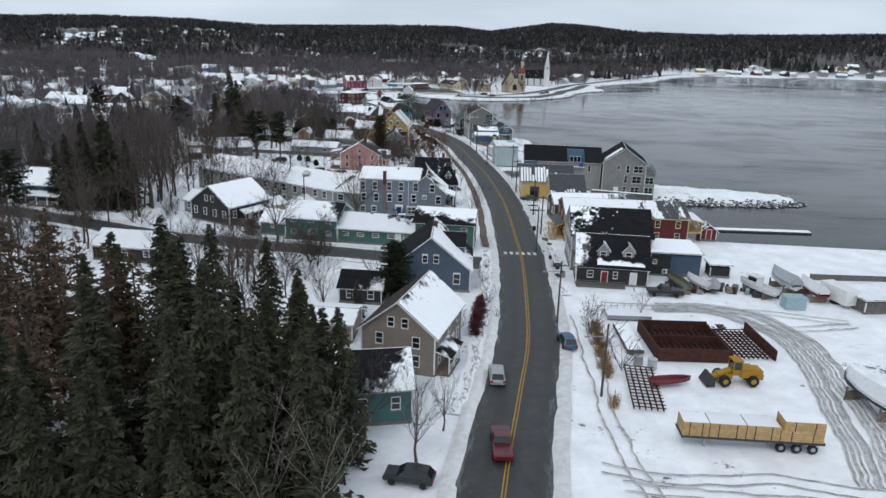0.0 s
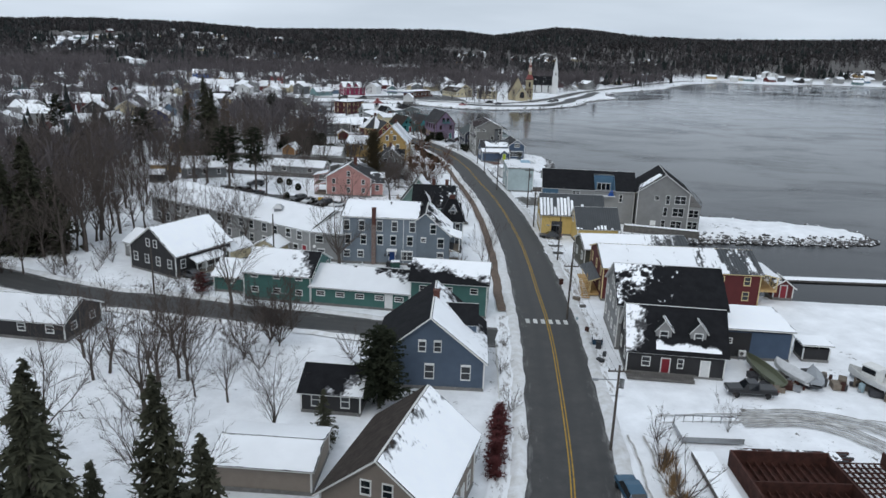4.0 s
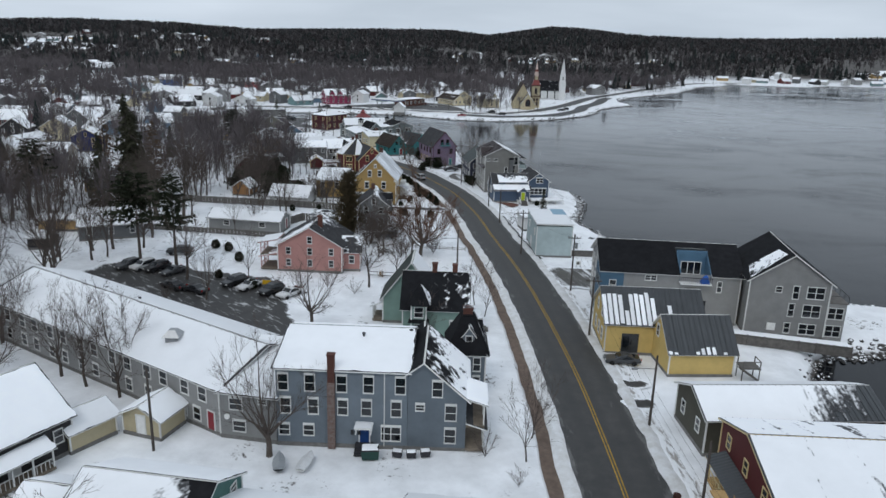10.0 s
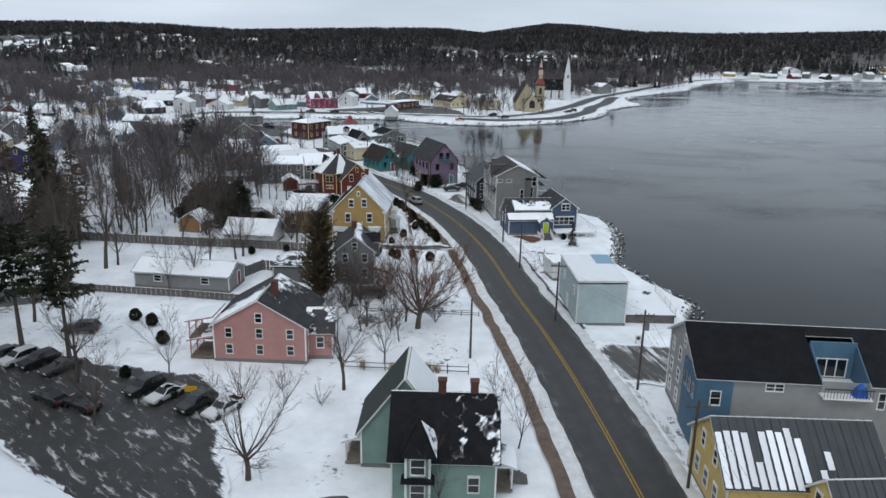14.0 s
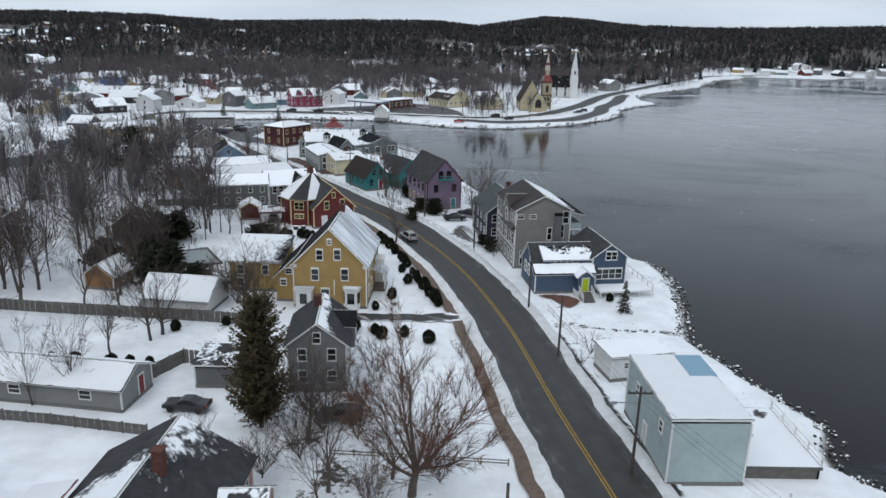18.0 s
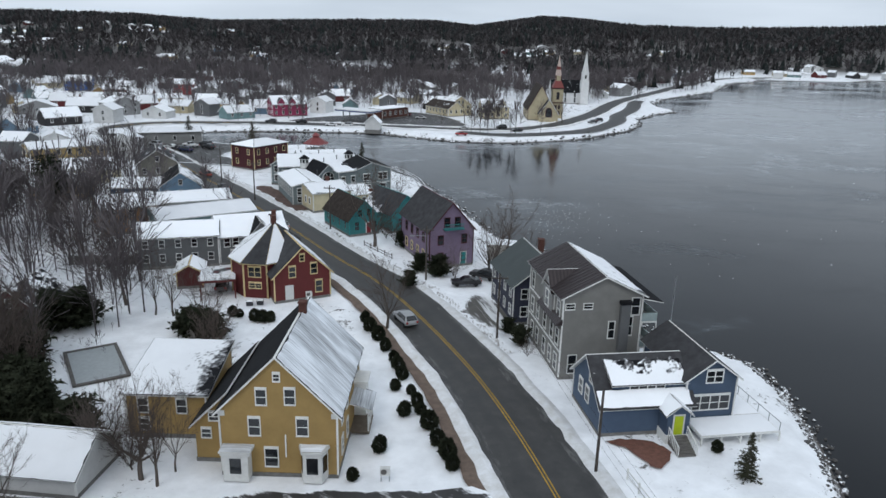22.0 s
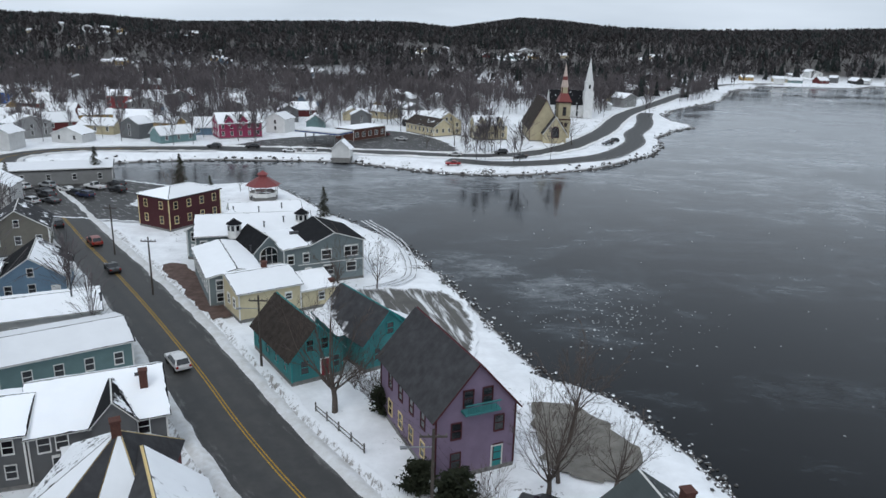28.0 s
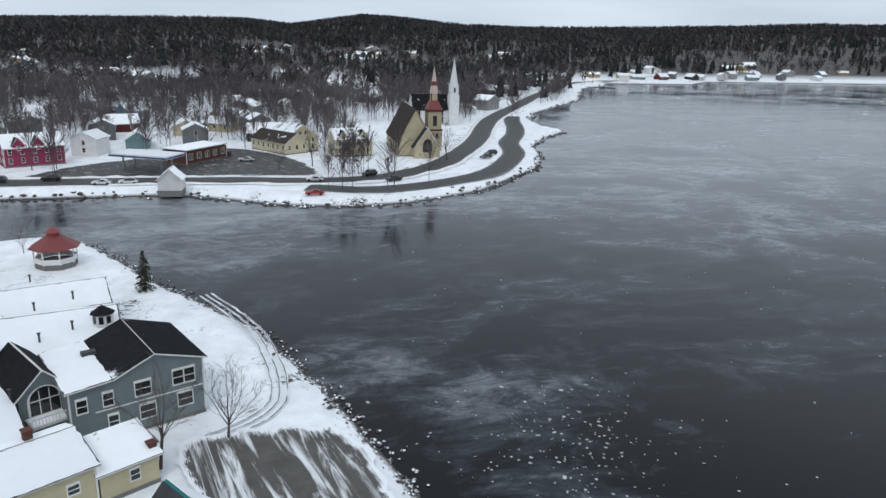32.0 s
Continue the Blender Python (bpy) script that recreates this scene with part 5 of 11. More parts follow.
for fl, fr, d in (((-42.4, 118.4), (-38.9, 116.2), 5), ((-35.6, 120.6), (-31.2, 119.2), 4)):
    house("shed", "pale yellow garden shed under snow", fl, fr, d, 2.3, 3.5, 'y', CREAM, GREYROOF, (1, 1), faces='', doors=(('S', 0, WHITEDOOR),), group="yellow sheds", category="shed", gable_win=False)




def steep_tower(th, w, d):
    e = [(-w / 2 - 0.35, -d / 2 - 0.35, 5.5), (w / 2 + 0.35, -d / 2 - 0.35, 5.5), (w / 2 + 0.35, d / 2 + 0.35, 5.5), (-w / 2 - 0.35, d / 2 + 0.35, 5.5)]
    t_ = [(-0.7, -0.9, 9.3), (0.7, -0.9, 9.3), (0.7, 0.9, 9.3), (-0.7, 0.9, 9.3)]
    for i, cv in enumerate(((0.1, 0.5, -0.4), 0.22, 0.2, 0)):
        roof_plane(th, [e[i], e[(i + 1) % 4], t_[(i + 1) % 4], t_[i]], BLACKROOF, BLACKROOF, cv)
    part("roof_deck", boxes("roof_deck", [(-0.7, -0.9, 9.32, 0.7, 0.9, 9.5)], BLACKROOF), th)
    part("chimney", boxes("chimney", [(-0.55, -0.45, 9.0, 0.55, 0.45, 10.1), (-0.62, -0.52, 10.1, 0.62, 0.52, 10.25)], BRICK), th, "red brick chimney dusted with snow")
    put_snow(th, [(-0.6, -0.5, 10.26), (0.6, -0.5, 10.26), (0.6, 0.5, 10.26), (-0.6, 0.5, 10.26)], 0.5)
    dormer(th, Matrix.Translation((0.1, -d / 2 + 0.5, 5.9)), 1.3, 1.8, 0.9, 1.9, GREY, BLACKROOF, TRIM, 0.6, win=(0.7, 1.3))
    dormer(th, Matrix.Translation((w / 2 - 0.5, 0.2, 5.9)) @ Matrix.Rotation(radians(90), 4, 'Z'), 1.3, 1.8, 0.9, 1.9, GREY, BLACKROOF, TRIM, 0.6, win=(0.7, 1.3))


form("house", "grey victorian house with a steep black tower roof and dormers", (-1.7, 130.6), (2.5, 130.7), 6.0, [(-2.1, 5.4), (2.1, 5.4)], 'y', GREY, BLACKROOF, (0,), extra=steep_tower, wins=[(f, u, zz, 0.75, 1.6) for f in 'SE' for u in (-1.1, 1.1) for zz in (1.9, 4.3)])
form("house_wing", "black-roofed rear wing of the victorian house", (-8.3, 131.6), (-1.75, 131.8), 6.6, [(-3.3, 3.0), (0.4, 6.2), (3.3, 3.6)], 'y', GREY, BLACKROOF, ((0.12, 0.6, -0.6), (0.2, -0.9, 0.9, 0.5)), wins=[('W', -2, 1.9, 0.9, 1.4), ('W', 2, 1.9, 0.9, 1.4)])
def mint_bay(th, w, d):
    """Two-storey square bay under a steep hipped cap, a shallow roof between its storeys."""
    x, y = -2.2, -d / 2 - 0.9
    b = part("bay", boxes("bay", [(x - 1.1, y, 0.2, x + 1.1, -d / 2 + 0.6, 5.3)], MINT), th, "square two-storey bay")
    part("string_roof", mesh("string_roof", [(x - 1.45, y - 0.45, 2.75), (x + 1.45, y - 0.45, 2.75), (x + 1.45, y + 0.9, 2.75), (x - 1.45, y + 0.9, 2.75), (x - 1.1, y, 3.15), (x + 1.1, y, 3.15), (x + 1.1, y + 0.9, 3.15), (x - 1.1, y + 0.9, 3.15)], BOXF, BLACKROOF), b)
    hip_cap(th, "bay_roof", [(x - 1.45, y - 0.35, 5.2), (x + 1.45, y - 0.35, 5.2), (x + 1.45, y + 3.2, 5.6), (x - 1.45, y + 3.2, 5.6)], (x, y + 1.5, 7.7), BLACKROOF, BLACKROOF, (0, 0.75, 0, 0))
    for zz in (1.7, 4.2):
        window(th, Matrix.Translation((x, y, zz)), 1.15, 1.4)
        for sx in (-1, 1):
            part("pilaster", boxes("pilaster", [(x + sx * 1.02 - 0.1, y - 0.06, zz - 1.1, x + sx * 1.02 + 0.1, y, zz + 1.0)], TRIM), b)
    porch(th, on_face('E', w, d, -1.0, 0), 3.2, 1.7, 2.6, BLACKROOF, TRIM, 0.8)
    part("side_stairs", boxes("side_stairs", [(w / 2 + 1.7 + 0.3 * k, -1.2, 0, w / 2 + 2.0 + 0.3 * k, 0.2, 0.9 - 0.18 * k) for k in range(5)], GREYWOOD), th)


form("house", "mint green house with a black gabled roof and twin chimneys", (-8.2, 147.9), (0.8, 147.7), 9, [(-4.5, 4.5), (0, 8.4), (4.5, 4.5)], 'x', MINT, BLACKROOF, ((0.16, 1.1, 0.2, 0.6), 0.5), extra=mint_bay,
     chimneys=((-0.3, 0.1, 7.8, 9.6), (2.6, 0.2, 7.8, 9.5)), wins=[('S', 2.6, 2.0, 0.9, 1.4), ('E', -2.2, 3.4, 0.9, 1.4), ('E', 2.2, 3.4, 0.9, 1.4), ('E', 0.2, 6.2, 0.8, 1.2)])
form("house_wing", "mint green cross wing with a steep mossy roof and snow", (-11.4, 153.4), (-3.6, 153.2), 6.5, [(-3.9, 3.9), (0.2, 9.3), (3.9, 4.4)], 'y', MINT, paint("mossy_shingle", (0.035, 0.05, 0.04)), (0, (0.8, 0.3, 0.6)), wins=[('W', 0, 2.2, 1.2, 1.5)],
     extra=lambda th, w, d: porch(th, on_face('W', w, d, 1.2, 0), 3.6, 1.6, 2.5, GREYROOF, TRIM, 0.9))
house("house", "pink gabled house with grey shingle roof and patches of snow", (-32, 176.1), (-20.6, 175.6), 10, 4.8, 8.1, 'y', PINK, GREYROOF, ((0.35, 0.6, 0.6), (0.45, 1.4, 0.4)), step=2.9, wsize=(0.75, 1.15), chimneys=((1.2, -1.5, 9.4),),
      extra=lambda th, w, d: (porch(th, on_face('W', w, d, 2.5, 0), 4.5, 3.2, 2.6, GREYROOF, PINK, 0.9), porch(th, on_face('W', w, d, 2.5, 2.6), 4.5, 3.2, 2.5, GREYROOF, PINK, 1)))
house("house_wing", "pink side bay with a dark snowy roof", (-20.6, 177.2), (-17.6, 177.4), 6, 3.6, 5.6, 'x', PINK, GREYROOF, (0.5, 0.5))
house("bungalow", "low grey bungalow under a white roof", (-52.8, 203), (-37.2, 200.8), 6, 2.6, 4.0, 'x', paint("stone_grey", (0.24, 0.245, 0.245)), GREYROOF, (1, 1), step=5.0, wsize=(1.2, 0.9), doors=(('E', 0.8, REDDOOR),))
house("house", "small grey gabled house with dark shingles", (-21.2, 205.8), (-14.9, 206.2), 9, 5.6, 8.0, 'y', paint("stone_grey", (0.24, 0.245, 0.245)), GREYROOF, ((0.32, -0.3, 1.2), 0.0), chimneys=((-0.3, 1.2, 9.0),),
      extra=lambda th, w, d: dormer(th, Matrix.Translation((3.9, 1.5, 3.5)) @ Matrix.Rotation(radians(90), 4, 'Z'), 4.4, 2.6, 1.0, 3.5, MIDGREY, BLACKROOF, TRIM))


def bay_windows(th, w, d):
    y = -d / 2
    ring = [(1.9, y), (2.3, y - 1.1), (3.9, y - 1.1), (4.3, y)]
    b = part("bay_window", mesh("bay_window", [(x, q, 0.1) for x, q in ring] + [(x, q, 3.0) for x, q in ring], [(0, 1, 5, 4), (1, 2, 6, 5), (2, 3, 7, 6), (4, 5, 6, 7)], TRIM), th, "white canted bay window")
    part("bay_cornice", mesh("bay_cornice", [(3.1 + (x - 3.1) * 1.14, y + (q - y) * 1.16, 3.0) for x, q in ring] + [(3.1 + (x - 3.1) * 1.14, y + (q - y) * 1.16, 3.25) for x, q in ring], [(0, 1, 5, 4), (1, 2, 6, 5), (2, 3, 7, 6), (4, 5, 6, 7), (3, 2, 1, 0)], TRIM), b)
    put_snow(b, [(2.2, y - 1.2, 3.26), (4.0, y - 1.2, 3.26), (4.4, y, 3.3), (1.8, y, 3.3)], 1)
    for (x0, q0), (x1, q1) in zip(ring, ring[1:]):
        a = math.atan2(q1 - q0, x1 - x0)
        ww = math.hypot(x1 - x0, q1 - q0) * 0.62
        part("pane", boxes("pane", [(-ww / 2, -0.04, 1.0, ww / 2, -0.005, 2.6)], GLASS), b, "", Matrix.Translation(((x0 + x1) / 2, (q0 + q1) / 2, 0)) @ Matrix.Rotation(a, 4, 'Z'))
    p = part("front_porch", boxes("front_porch", [(-4.9, y - 1.3, 2.7, -2.3, y, 2.95), (-4.7, y - 1.2, 0.1, -2.5, y, 2.7), (-5.0, y - 1.4, 2.95, -2.2, y, 3.1)], TRIM), th, "white enclosed entry porch")
    part("pane", boxes("pane", [(-4.1, y - 1.24, 0.9, -3.1, y - 1.2, 2.4)], GLASS), p)
    put_snow(p, [(-5.0, y - 1.4, 3.11), (-2.2, y - 1.4, 3.11), (-2.2, y, 3.11), (-5.0, y, 3.11)], 1)
    porch(th, on_face('E', w, d, 2.0, 0), 3.4, 1.9, 2.9, GREYROOF, TRIM, 0.8)
    part("side_bay", boxes("side_bay", [(w / 2, 3.4, 0, w / 2 + 1.2, 5.6, 4.0), (w / 2, 3.2, 4.0, w / 2 + 1.4, 5.8, 4.25)], TRIM), th)
    part("frieze", boxes("frieze", [(-w / 2 - 0.06, y - 0.06, 5.9, -w / 2 + 0.5, y + 0.02, 6.4), (w / 2 - 0.5, y - 0.06, 5.9, w / 2 + 0.06, y + 0.02, 6.4)], TRIM), th)
    part("downpipe", boxes("downpipe", [(0.55, y - 0.1, 2.0, 0.65, y, 4.2)], TRIM), th)


mustard_house = form("house", "tall mustard-yellow house with white trim and half-snowy dark roof", (-25.3, 231.3), (-15.0, 230.9), 14, [(-5.15, 6.4), (0, 11.6), (5.15, 6.4)], 'y', MUSTARD, BLACKROOF, (0, 1), extra=bay_windows, stretch=0.10, chimneys=((0.2, 3.4, 10.4, 12.6),),
     wins=[('S', 0.0, 9.7, 0.5, 0.6), ('S', -1.4, 7.8, 0.85, 1.4), ('S', 1.1, 7.9, 0.85, 1.4), ('S', -2.1, 4.9, 0.95, 1.6), ('S', 2.1, 5.0, 0.95, 1.6), ('S', -0.7, 1.9, 1.1, 1.7)] + [('E', u, zz, 0.9, 1.5) for u in (-4.5, -1.5, 5) for zz in (1.9, 4.9)])
for ob in mustard_house.children_recursive:
    if ob.type == 'MESH' and ob.name.startswith("snow"):
        ob.data.materials.clear()
        ob.data.materials.append(THINSNOW)
form("house_wing", "narrow mustard side bay under the long dark roof slope", (-28.2, 233.4), (-25.35, 233.3), 10.5, [(-1.4, 3.9), (1.4, 6.7)], 'y', MUSTARD, BLACKROOF, (0,), corners=False, wins=[('S', -0.4, 2.9, 0.8, 0.8), ('S', 0.4, 4.6, 0.9, 0.7), ('W', -2, 2.2, 0.9, 1.4), ('W', 2, 2.2, 0.9, 1.4)])
form("house_wing", "mustard side wing under a snowy roof", (-36.0, 237.4), (-28.3, 237.2), 8.5, [(-4.2, 4.6), (4.2, 6.2)], 'x', MUSTARD, BLACKROOF, ((0.86, -1.2, 0.2),), wins=[('S', -2.2, 3.4, 0.9, 1.4), ('S', 1.5, 3.4, 0.9, 1.4), ('S', -2.2, 1.4, 0.9, 1.1)])
def red_hip(th, w, d):
    """The many-sided hipped part beside the front gable."""
    ring = [(-8.6, 3.2), (-7.6, -0.4), (-4.6, -2.2), (-0.4, -1.2), (3.2, 9.0), (-4.4, 12.0)]
    n = len(ring)
    part("wall", mesh("wall", [(x, y, 0) for x, y in ring] + [(x, y, 5.3) for x, y in ring], [(i, (i + 1) % n, n + (i + 1) % n, n + i) for i in range(n)], RED), th)
    c = (-1.8, 4.2)
    ev = [(c[0] + (x - c[0]) * 1.07, c[1] + (y - c[1]) * 1.07, 5.2) for x, y in ring]
    hip_cap(th, "roof", ev, (-1.4, 5.6, 9.3), GREYROOF, CREAM_TRIM, ((0.9, 0.3, 0.2), (0.05, 0.5, -0.4), (0.97, 0.1, -0.3), 0, 0.5, 0.8))
    for i, us in ((1, (0.35, 0.62)), (2, (0.5,))):
        (x0, y0), (x1, y1) = ring[i], ring[i + 1]
        a = math.atan2(y1 - y0, x1 - x0)
        for u in us:
            for zz, hh in ((4.0, 1.4), (1.9, 0.7)):
                window(th, Matrix.Translation((x0 + (x1 - x0) * u, y0 + (y1 - y0) * u, zz)) @ Matrix.Rotation(a, 4, 'Z'), 0.85, hh, CREAM_TRIM, 'cap')
    for x, y in ring[:4]:
        part("corner_board", boxes("corner_board", [(x - 0.11, y - 0.11, 0, x + 0.11, y + 0.11, 5.2)], CREAM_TRIM), th)


form("house", "barn-red victorian house with cream trim and a grey and white roof", (-29.2, 273.2), (-21.7, 276.7), 9.5, [(-4.15, 4.1), (0, 8.0), (4.15, 4.1)], 'y', RED, GREYROOF, (0.0, (0.75, 0.6, 0.2)), trim=CREAM_TRIM, extra=red_hip, doors=(('S', -2.0, WHITEDOOR),), chimneys=((-1.6, 5.4, 7.4, 10.4),),
     wins=[('S', 2.4, 1.9, 0.95, 1.7), ('S', -1.5, 4.5, 0.9, 1.5), ('S', 1.7, 4.7, 0.9, 1.5), ('S', 0, 6.5, 0.6, 0.9), ('E', -2, 2.0, 0.9, 1.5), ('E', 1.5, 2.0, 0.9, 1.5)])
house("garage", "small red garage with a snowy roof", (-45.0, 278.7), (-41.4, 279.5), 5, 2.5, 3.6, 'y', RED, GREYROOF, (1, 1), trim=CREAM_TRIM, faces='', category="garage")
part_deck = thing("carport", "red carport deck with a snowy top and white rail", "carport", Matrix.Translation((-38.4, 277.4, 0)) @ Matrix.Rotation(radians(14), 4, "Z"))
part("deck", boxes("deck", [(-2.6, -3, 2.6, 2.6, 3, 2.9)], RED), part_deck)
for sx in (-2.4, 2.4):
    for sy in (-2.8, 2.8):
        part("post", boxes("post", [(sx - 0.1, sy - 0.1, 0, sx + 0.1, sy + 0.1, 2.6)], RED), part_deck)
part("rail", boxes("rail", [(-2.6, -3, 3.7, 2.6, -2.92, 3.8)], TRIM), part_deck)
balusters(part_deck, TRIM, -2.6, 2.6, -2.98, 2.9, 3.7)
part("snow", snow_sheet((-2.5, -2.8, 2.91), (2.5, -2.8, 2.91), (2.5, 2.9, 2.91), (-2.5, 2.9, 2.91), seed=8.1, thr=-0.3), part_deck)
house("house", "dark grey house with a white snowy roof and paired windows", (-54.0, 287.2), (-41.9, 290.4), 8.5, 5.2, 6.7, 'x', MIDGREY, BLACKROOF, (1, 1), step=2.2, wsize=(0.8, 1.2), gable_win=False)
form("house_wing", "dark grey front wing with a small gable under a white roof", (-41.7, 290.6), (-31.4, 294.8), 9.5, [(-4.75, 4.7), (1.0, 7.0), (4.75, 5.2)], 'x', MIDGREY, BLACKROOF, (1, 1), chimneys=((4.0, -1.6, 5.6, 7.8),),
     wins=[('S', u, 3.8, 0.9, 1.4) for u in (-4.4, -3.0, 3.6)] + [('S', u, 1.6, 0.9, 1.5) for u in (-3.4, 3.4)] + [('E', -2, 3.4, 0.9, 1.4), ('E', 2, 3.4, 0.9, 1.4)],
     extra=lambda th, w, d: (dormer(th, Matrix.Translation((1.2, -d / 2 - 0.5, 0.3)), 3.6, 4.6, 2.0, 5.0, MIDGREY, BLACKROOF, TRIM, 0.5, win=(0.9, 1.4)),
                             part("skylight", boxes("skylight", [(3.3, -0.4, 6.6, 4.3, 0.6, 6.95)], DARK_TRIM), th), porch(th, on_face('S', w, d, -1.8, 0), 2.4, 1.3, 2.6, GREYROOF, TRIM, 1, 2)))
house("shop", "dusty teal flat-roofed shop covered with snow", (-56.0, 302.4), (-40.6, 312.0), 9.5, 4.2, 5.4, 'x', DARKTEAL, GREYROOF, (1, 1), step=2.8, category="shop", gable_win=False)
house("shop", "ochre shingled building with a snowy roof", (-67.5, 306.0), (-59.0, 311.5), 12, 5.0, 6.3, 'x', ORANGE, GREYROOF, (0.95, 1), category="shop", gable_win=False)
house("shop", "snow-roofed low building behind the teal shop", (-63, 315.5), (-48.0, 322.0), 9, 4.0, 5.2, 'x', WHITEW, GREYROOF, (1, 1), category="shop", gable_win=False)
house("house", "sky-blue gabled house with white trim", (-66.6, 332.8), (-58.2, 335.8), 11, 3.7, 6.7, 'y', SKYBLUE, BLACKROOF, ((0.7, -0.6, 0.4), 0.0), doors=(('S', 3, WHITEDOOR),))
house("house_wing", "blue-grey wing with a white roof", (-77, 331.5), (-67, 333.5), 8, 3.6, 5.0, 'x', NAVY, GREYROOF, (1, 1), faces='S')
house("house", "taupe gabled house with a bare grey roof", (-80.0, 355.4), (-71.2, 359.0), 10, 4.6, 7.8, 'y', paint("taupe", (0.20, 0.185, 0.15)), GREYROOF, (0.2, 0.1))
house("house", "yellow flat-roofed house under snow", (-113, 368), (-98, 380), 10, 5.3, 6.6, 'x', paint("ochre_yellow", (0.45, 0.31, 0.10)), GREYROOF, (1, 1), gable_win=False)
house("house", "maroon gabled cottage with white trim", (-64, 262), (-57, 262), 8, 2.9, 5.6, 'y', DARKRED, BLACKROOF, (0.5, 1))
house("shed", "small ochre shed with a snowy roof", (-57.5, 237), (-53, 236.2), 5, 2.2, 3.9, 'y', ORANGE, GREYROOF, (1, 1), faces='E', category="shed", gable_win=False)
house("garage", "white garage with a wide snowy roof", (-46.0, 228.6), (-36.4, 227.4), 7, 2.1, 4.3, 'x', WHITEW, GREYROOF, (1, 1), faces='', category="garage", gable_win=False)
house("shed", "flat-roofed grey shed beside a driveway", (-31.5, 206.5), (-26.5, 206.5), 5, 2.4, 2.7, 'flat', MIDGREY, GREYROOF, (0.5,), faces='', category="shed")
house("house", "dark teal house with a snowy porch roof", (-96.2, 120.4), (-84.0, 118.9), 9, 4.6, 7.6, 'x', paint("deep_teal", (0.05, 0.12, 0.14)), GREYROOF, (0.9, 1),
      extra=lambda th, w, d: porch(th, on_face('S', w, d, 0, 0), 8, 2, 2.6, GREYROOF, TRIM, 1, 4))
house("house", "low charcoal bungalow under snow", (-61.5, 81.5), (-49.5, 80), 8, 2.7, 4.6, 'x', BLACK, BLACKROOF, (1, 1), step=3.5, wsize=(1.0, 0.9), gable_win=False)
house("garage", "flat snowy garage roof behind the beige house", (-20.5, 50), (-11.5, 49.5), 7, 2.6, 3.4, 'x', BEIGE, GREYROOF, (1, 1), faces='', category="garage", gable_win=False)

# ---------- the street, harbour side ----------
def dormer_pair(th, w, d):
    for u in (-1.6, 2.6):
        dormer(th, Matrix.Translation((u, -d / 2 + 1.0, 4.1)), 1.9, 1.7, 1.2, 3.2, PALEGREY, BLACKROOF, TRIM, 0.8, win=(0.9, 1.05))
    dk = part("deck", boxes("deck", [(-w / 2, -d / 2 - 1.8, 0.1, 2.2, -d / 2, 0.45)], GREYWOOD), th)
    part("rail", boxes("rail", [(-w / 2, -d / 2 - 1.8, 1.2, 2.2, -d / 2 - 1.72, 1.28)], GREYWOOD), dk)
    balusters(dk, GREYWOOD, -w / 2, 2.2, -d / 2 - 1.79, 0.45, 1.2)
    put_snow(th, [(-2.6, -d / 2 - 0.2, 3.60), (5.4, -d / 2 - 0.2, 3.60), (5.4, -d / 2 + 0.9, 4.75), (-2.6, -d / 2 + 0.9, 4.75)], (0.62, -0.4, -1.2))


house("house", "charcoal shop with two white dormers and a red door", (22.8, 77.4), (34.6, 76.2), 7.6, 3.5, 7.9, 'x', BLACK, BLACKROOF, ((0.02, -2.0, 0.2), 0.3), faces='W', doors=(('S', -1.2, REDDOOR), ('S', 3.6, WHITEDOOR)),
      extra=lambda th, w, d: (dormer_pair(th, w, d), window(th, on_face('S', w, d, -3.6, 1.9), 0.9, 1.1), window(th, on_face('S', w, d, 0.6, 1.9), 0.6, 1.1)))
house("house", "tall grey house with a black roof and broken snow patches", (23.0, 84.8), (36.9, 83.9), 11.5, 6.6, 10.4, 'x', PALEGREY, BLACKROOF, ((0.25, -1.0, 0.7, 0.55), 0.9), faces='W', wsize=(0.8, 1.2))
house("shed", "flat-roofed grey boat shed under snow", (36.8, 83.3), (45.6, 82.7), 9, 3.9, 4.2, 'flat', NAVY, GREYROOF, (1,), faces='', category="boat shed", extra=lambda th, w, d: (window(th, on_face('S', w, d, -3.6, 2.6), 0.6, 0.6), part("cladding", boxes("cladding", [(-w / 2 - 0.02, -d / 2 - 0.03, 0.3, -w / 2 + 3.6, -d / 2 + 0.1, 3.8)], BLACK), th)))
house("warehouse", "long dark red waterfront shop with ribbed snowy roof", (24.8, 104.2), (49.6, 103.5), 13, 5.5, 7.6, 'x', RED, METALROOF, ((0.74, -1.2, 0.2, 0.55), 0.9), trim=CREAM_TRIM, faces='SW', step=3.6, wsize=(0.9, 1.3), stretch=0.15, category="shop", gable_win=False,
      extra=lambda th, w, d: (porch(th, on_face('W', w, d, 0, 0), 9, 1.6, 2.6, METALROOF, CREAM_TRIM, 0, 4, LUMBER), porch(th, on_face('E', w, d, -2, 2.4), 8, 3.0, 2.6, METALROOF, CREAM_TRIM, 0.9, 4, LUMBER)))
house("shop", "dark olive low shop with a snowy ribbed roof", (24.6, 119.6), (43.5, 120.8), 8, 4.2, 5.9, 'x', paint("olive", (0.09, 0.085, 0.06)), METALROOF, ((0.80, -1.4, 0.3), 1), faces='W', stretch=0.15, category="shop")
house("hut", "small red dockside shed with dark roof", (54.0, 108.0), (57.1, 107.8), 3.4, 2.2, 3.4, 'y', RED, BLACKROOF, (0.3, 0.5), faces='', doors=(('S', 0, REDDOOR),), category="shed", gable_win=False)


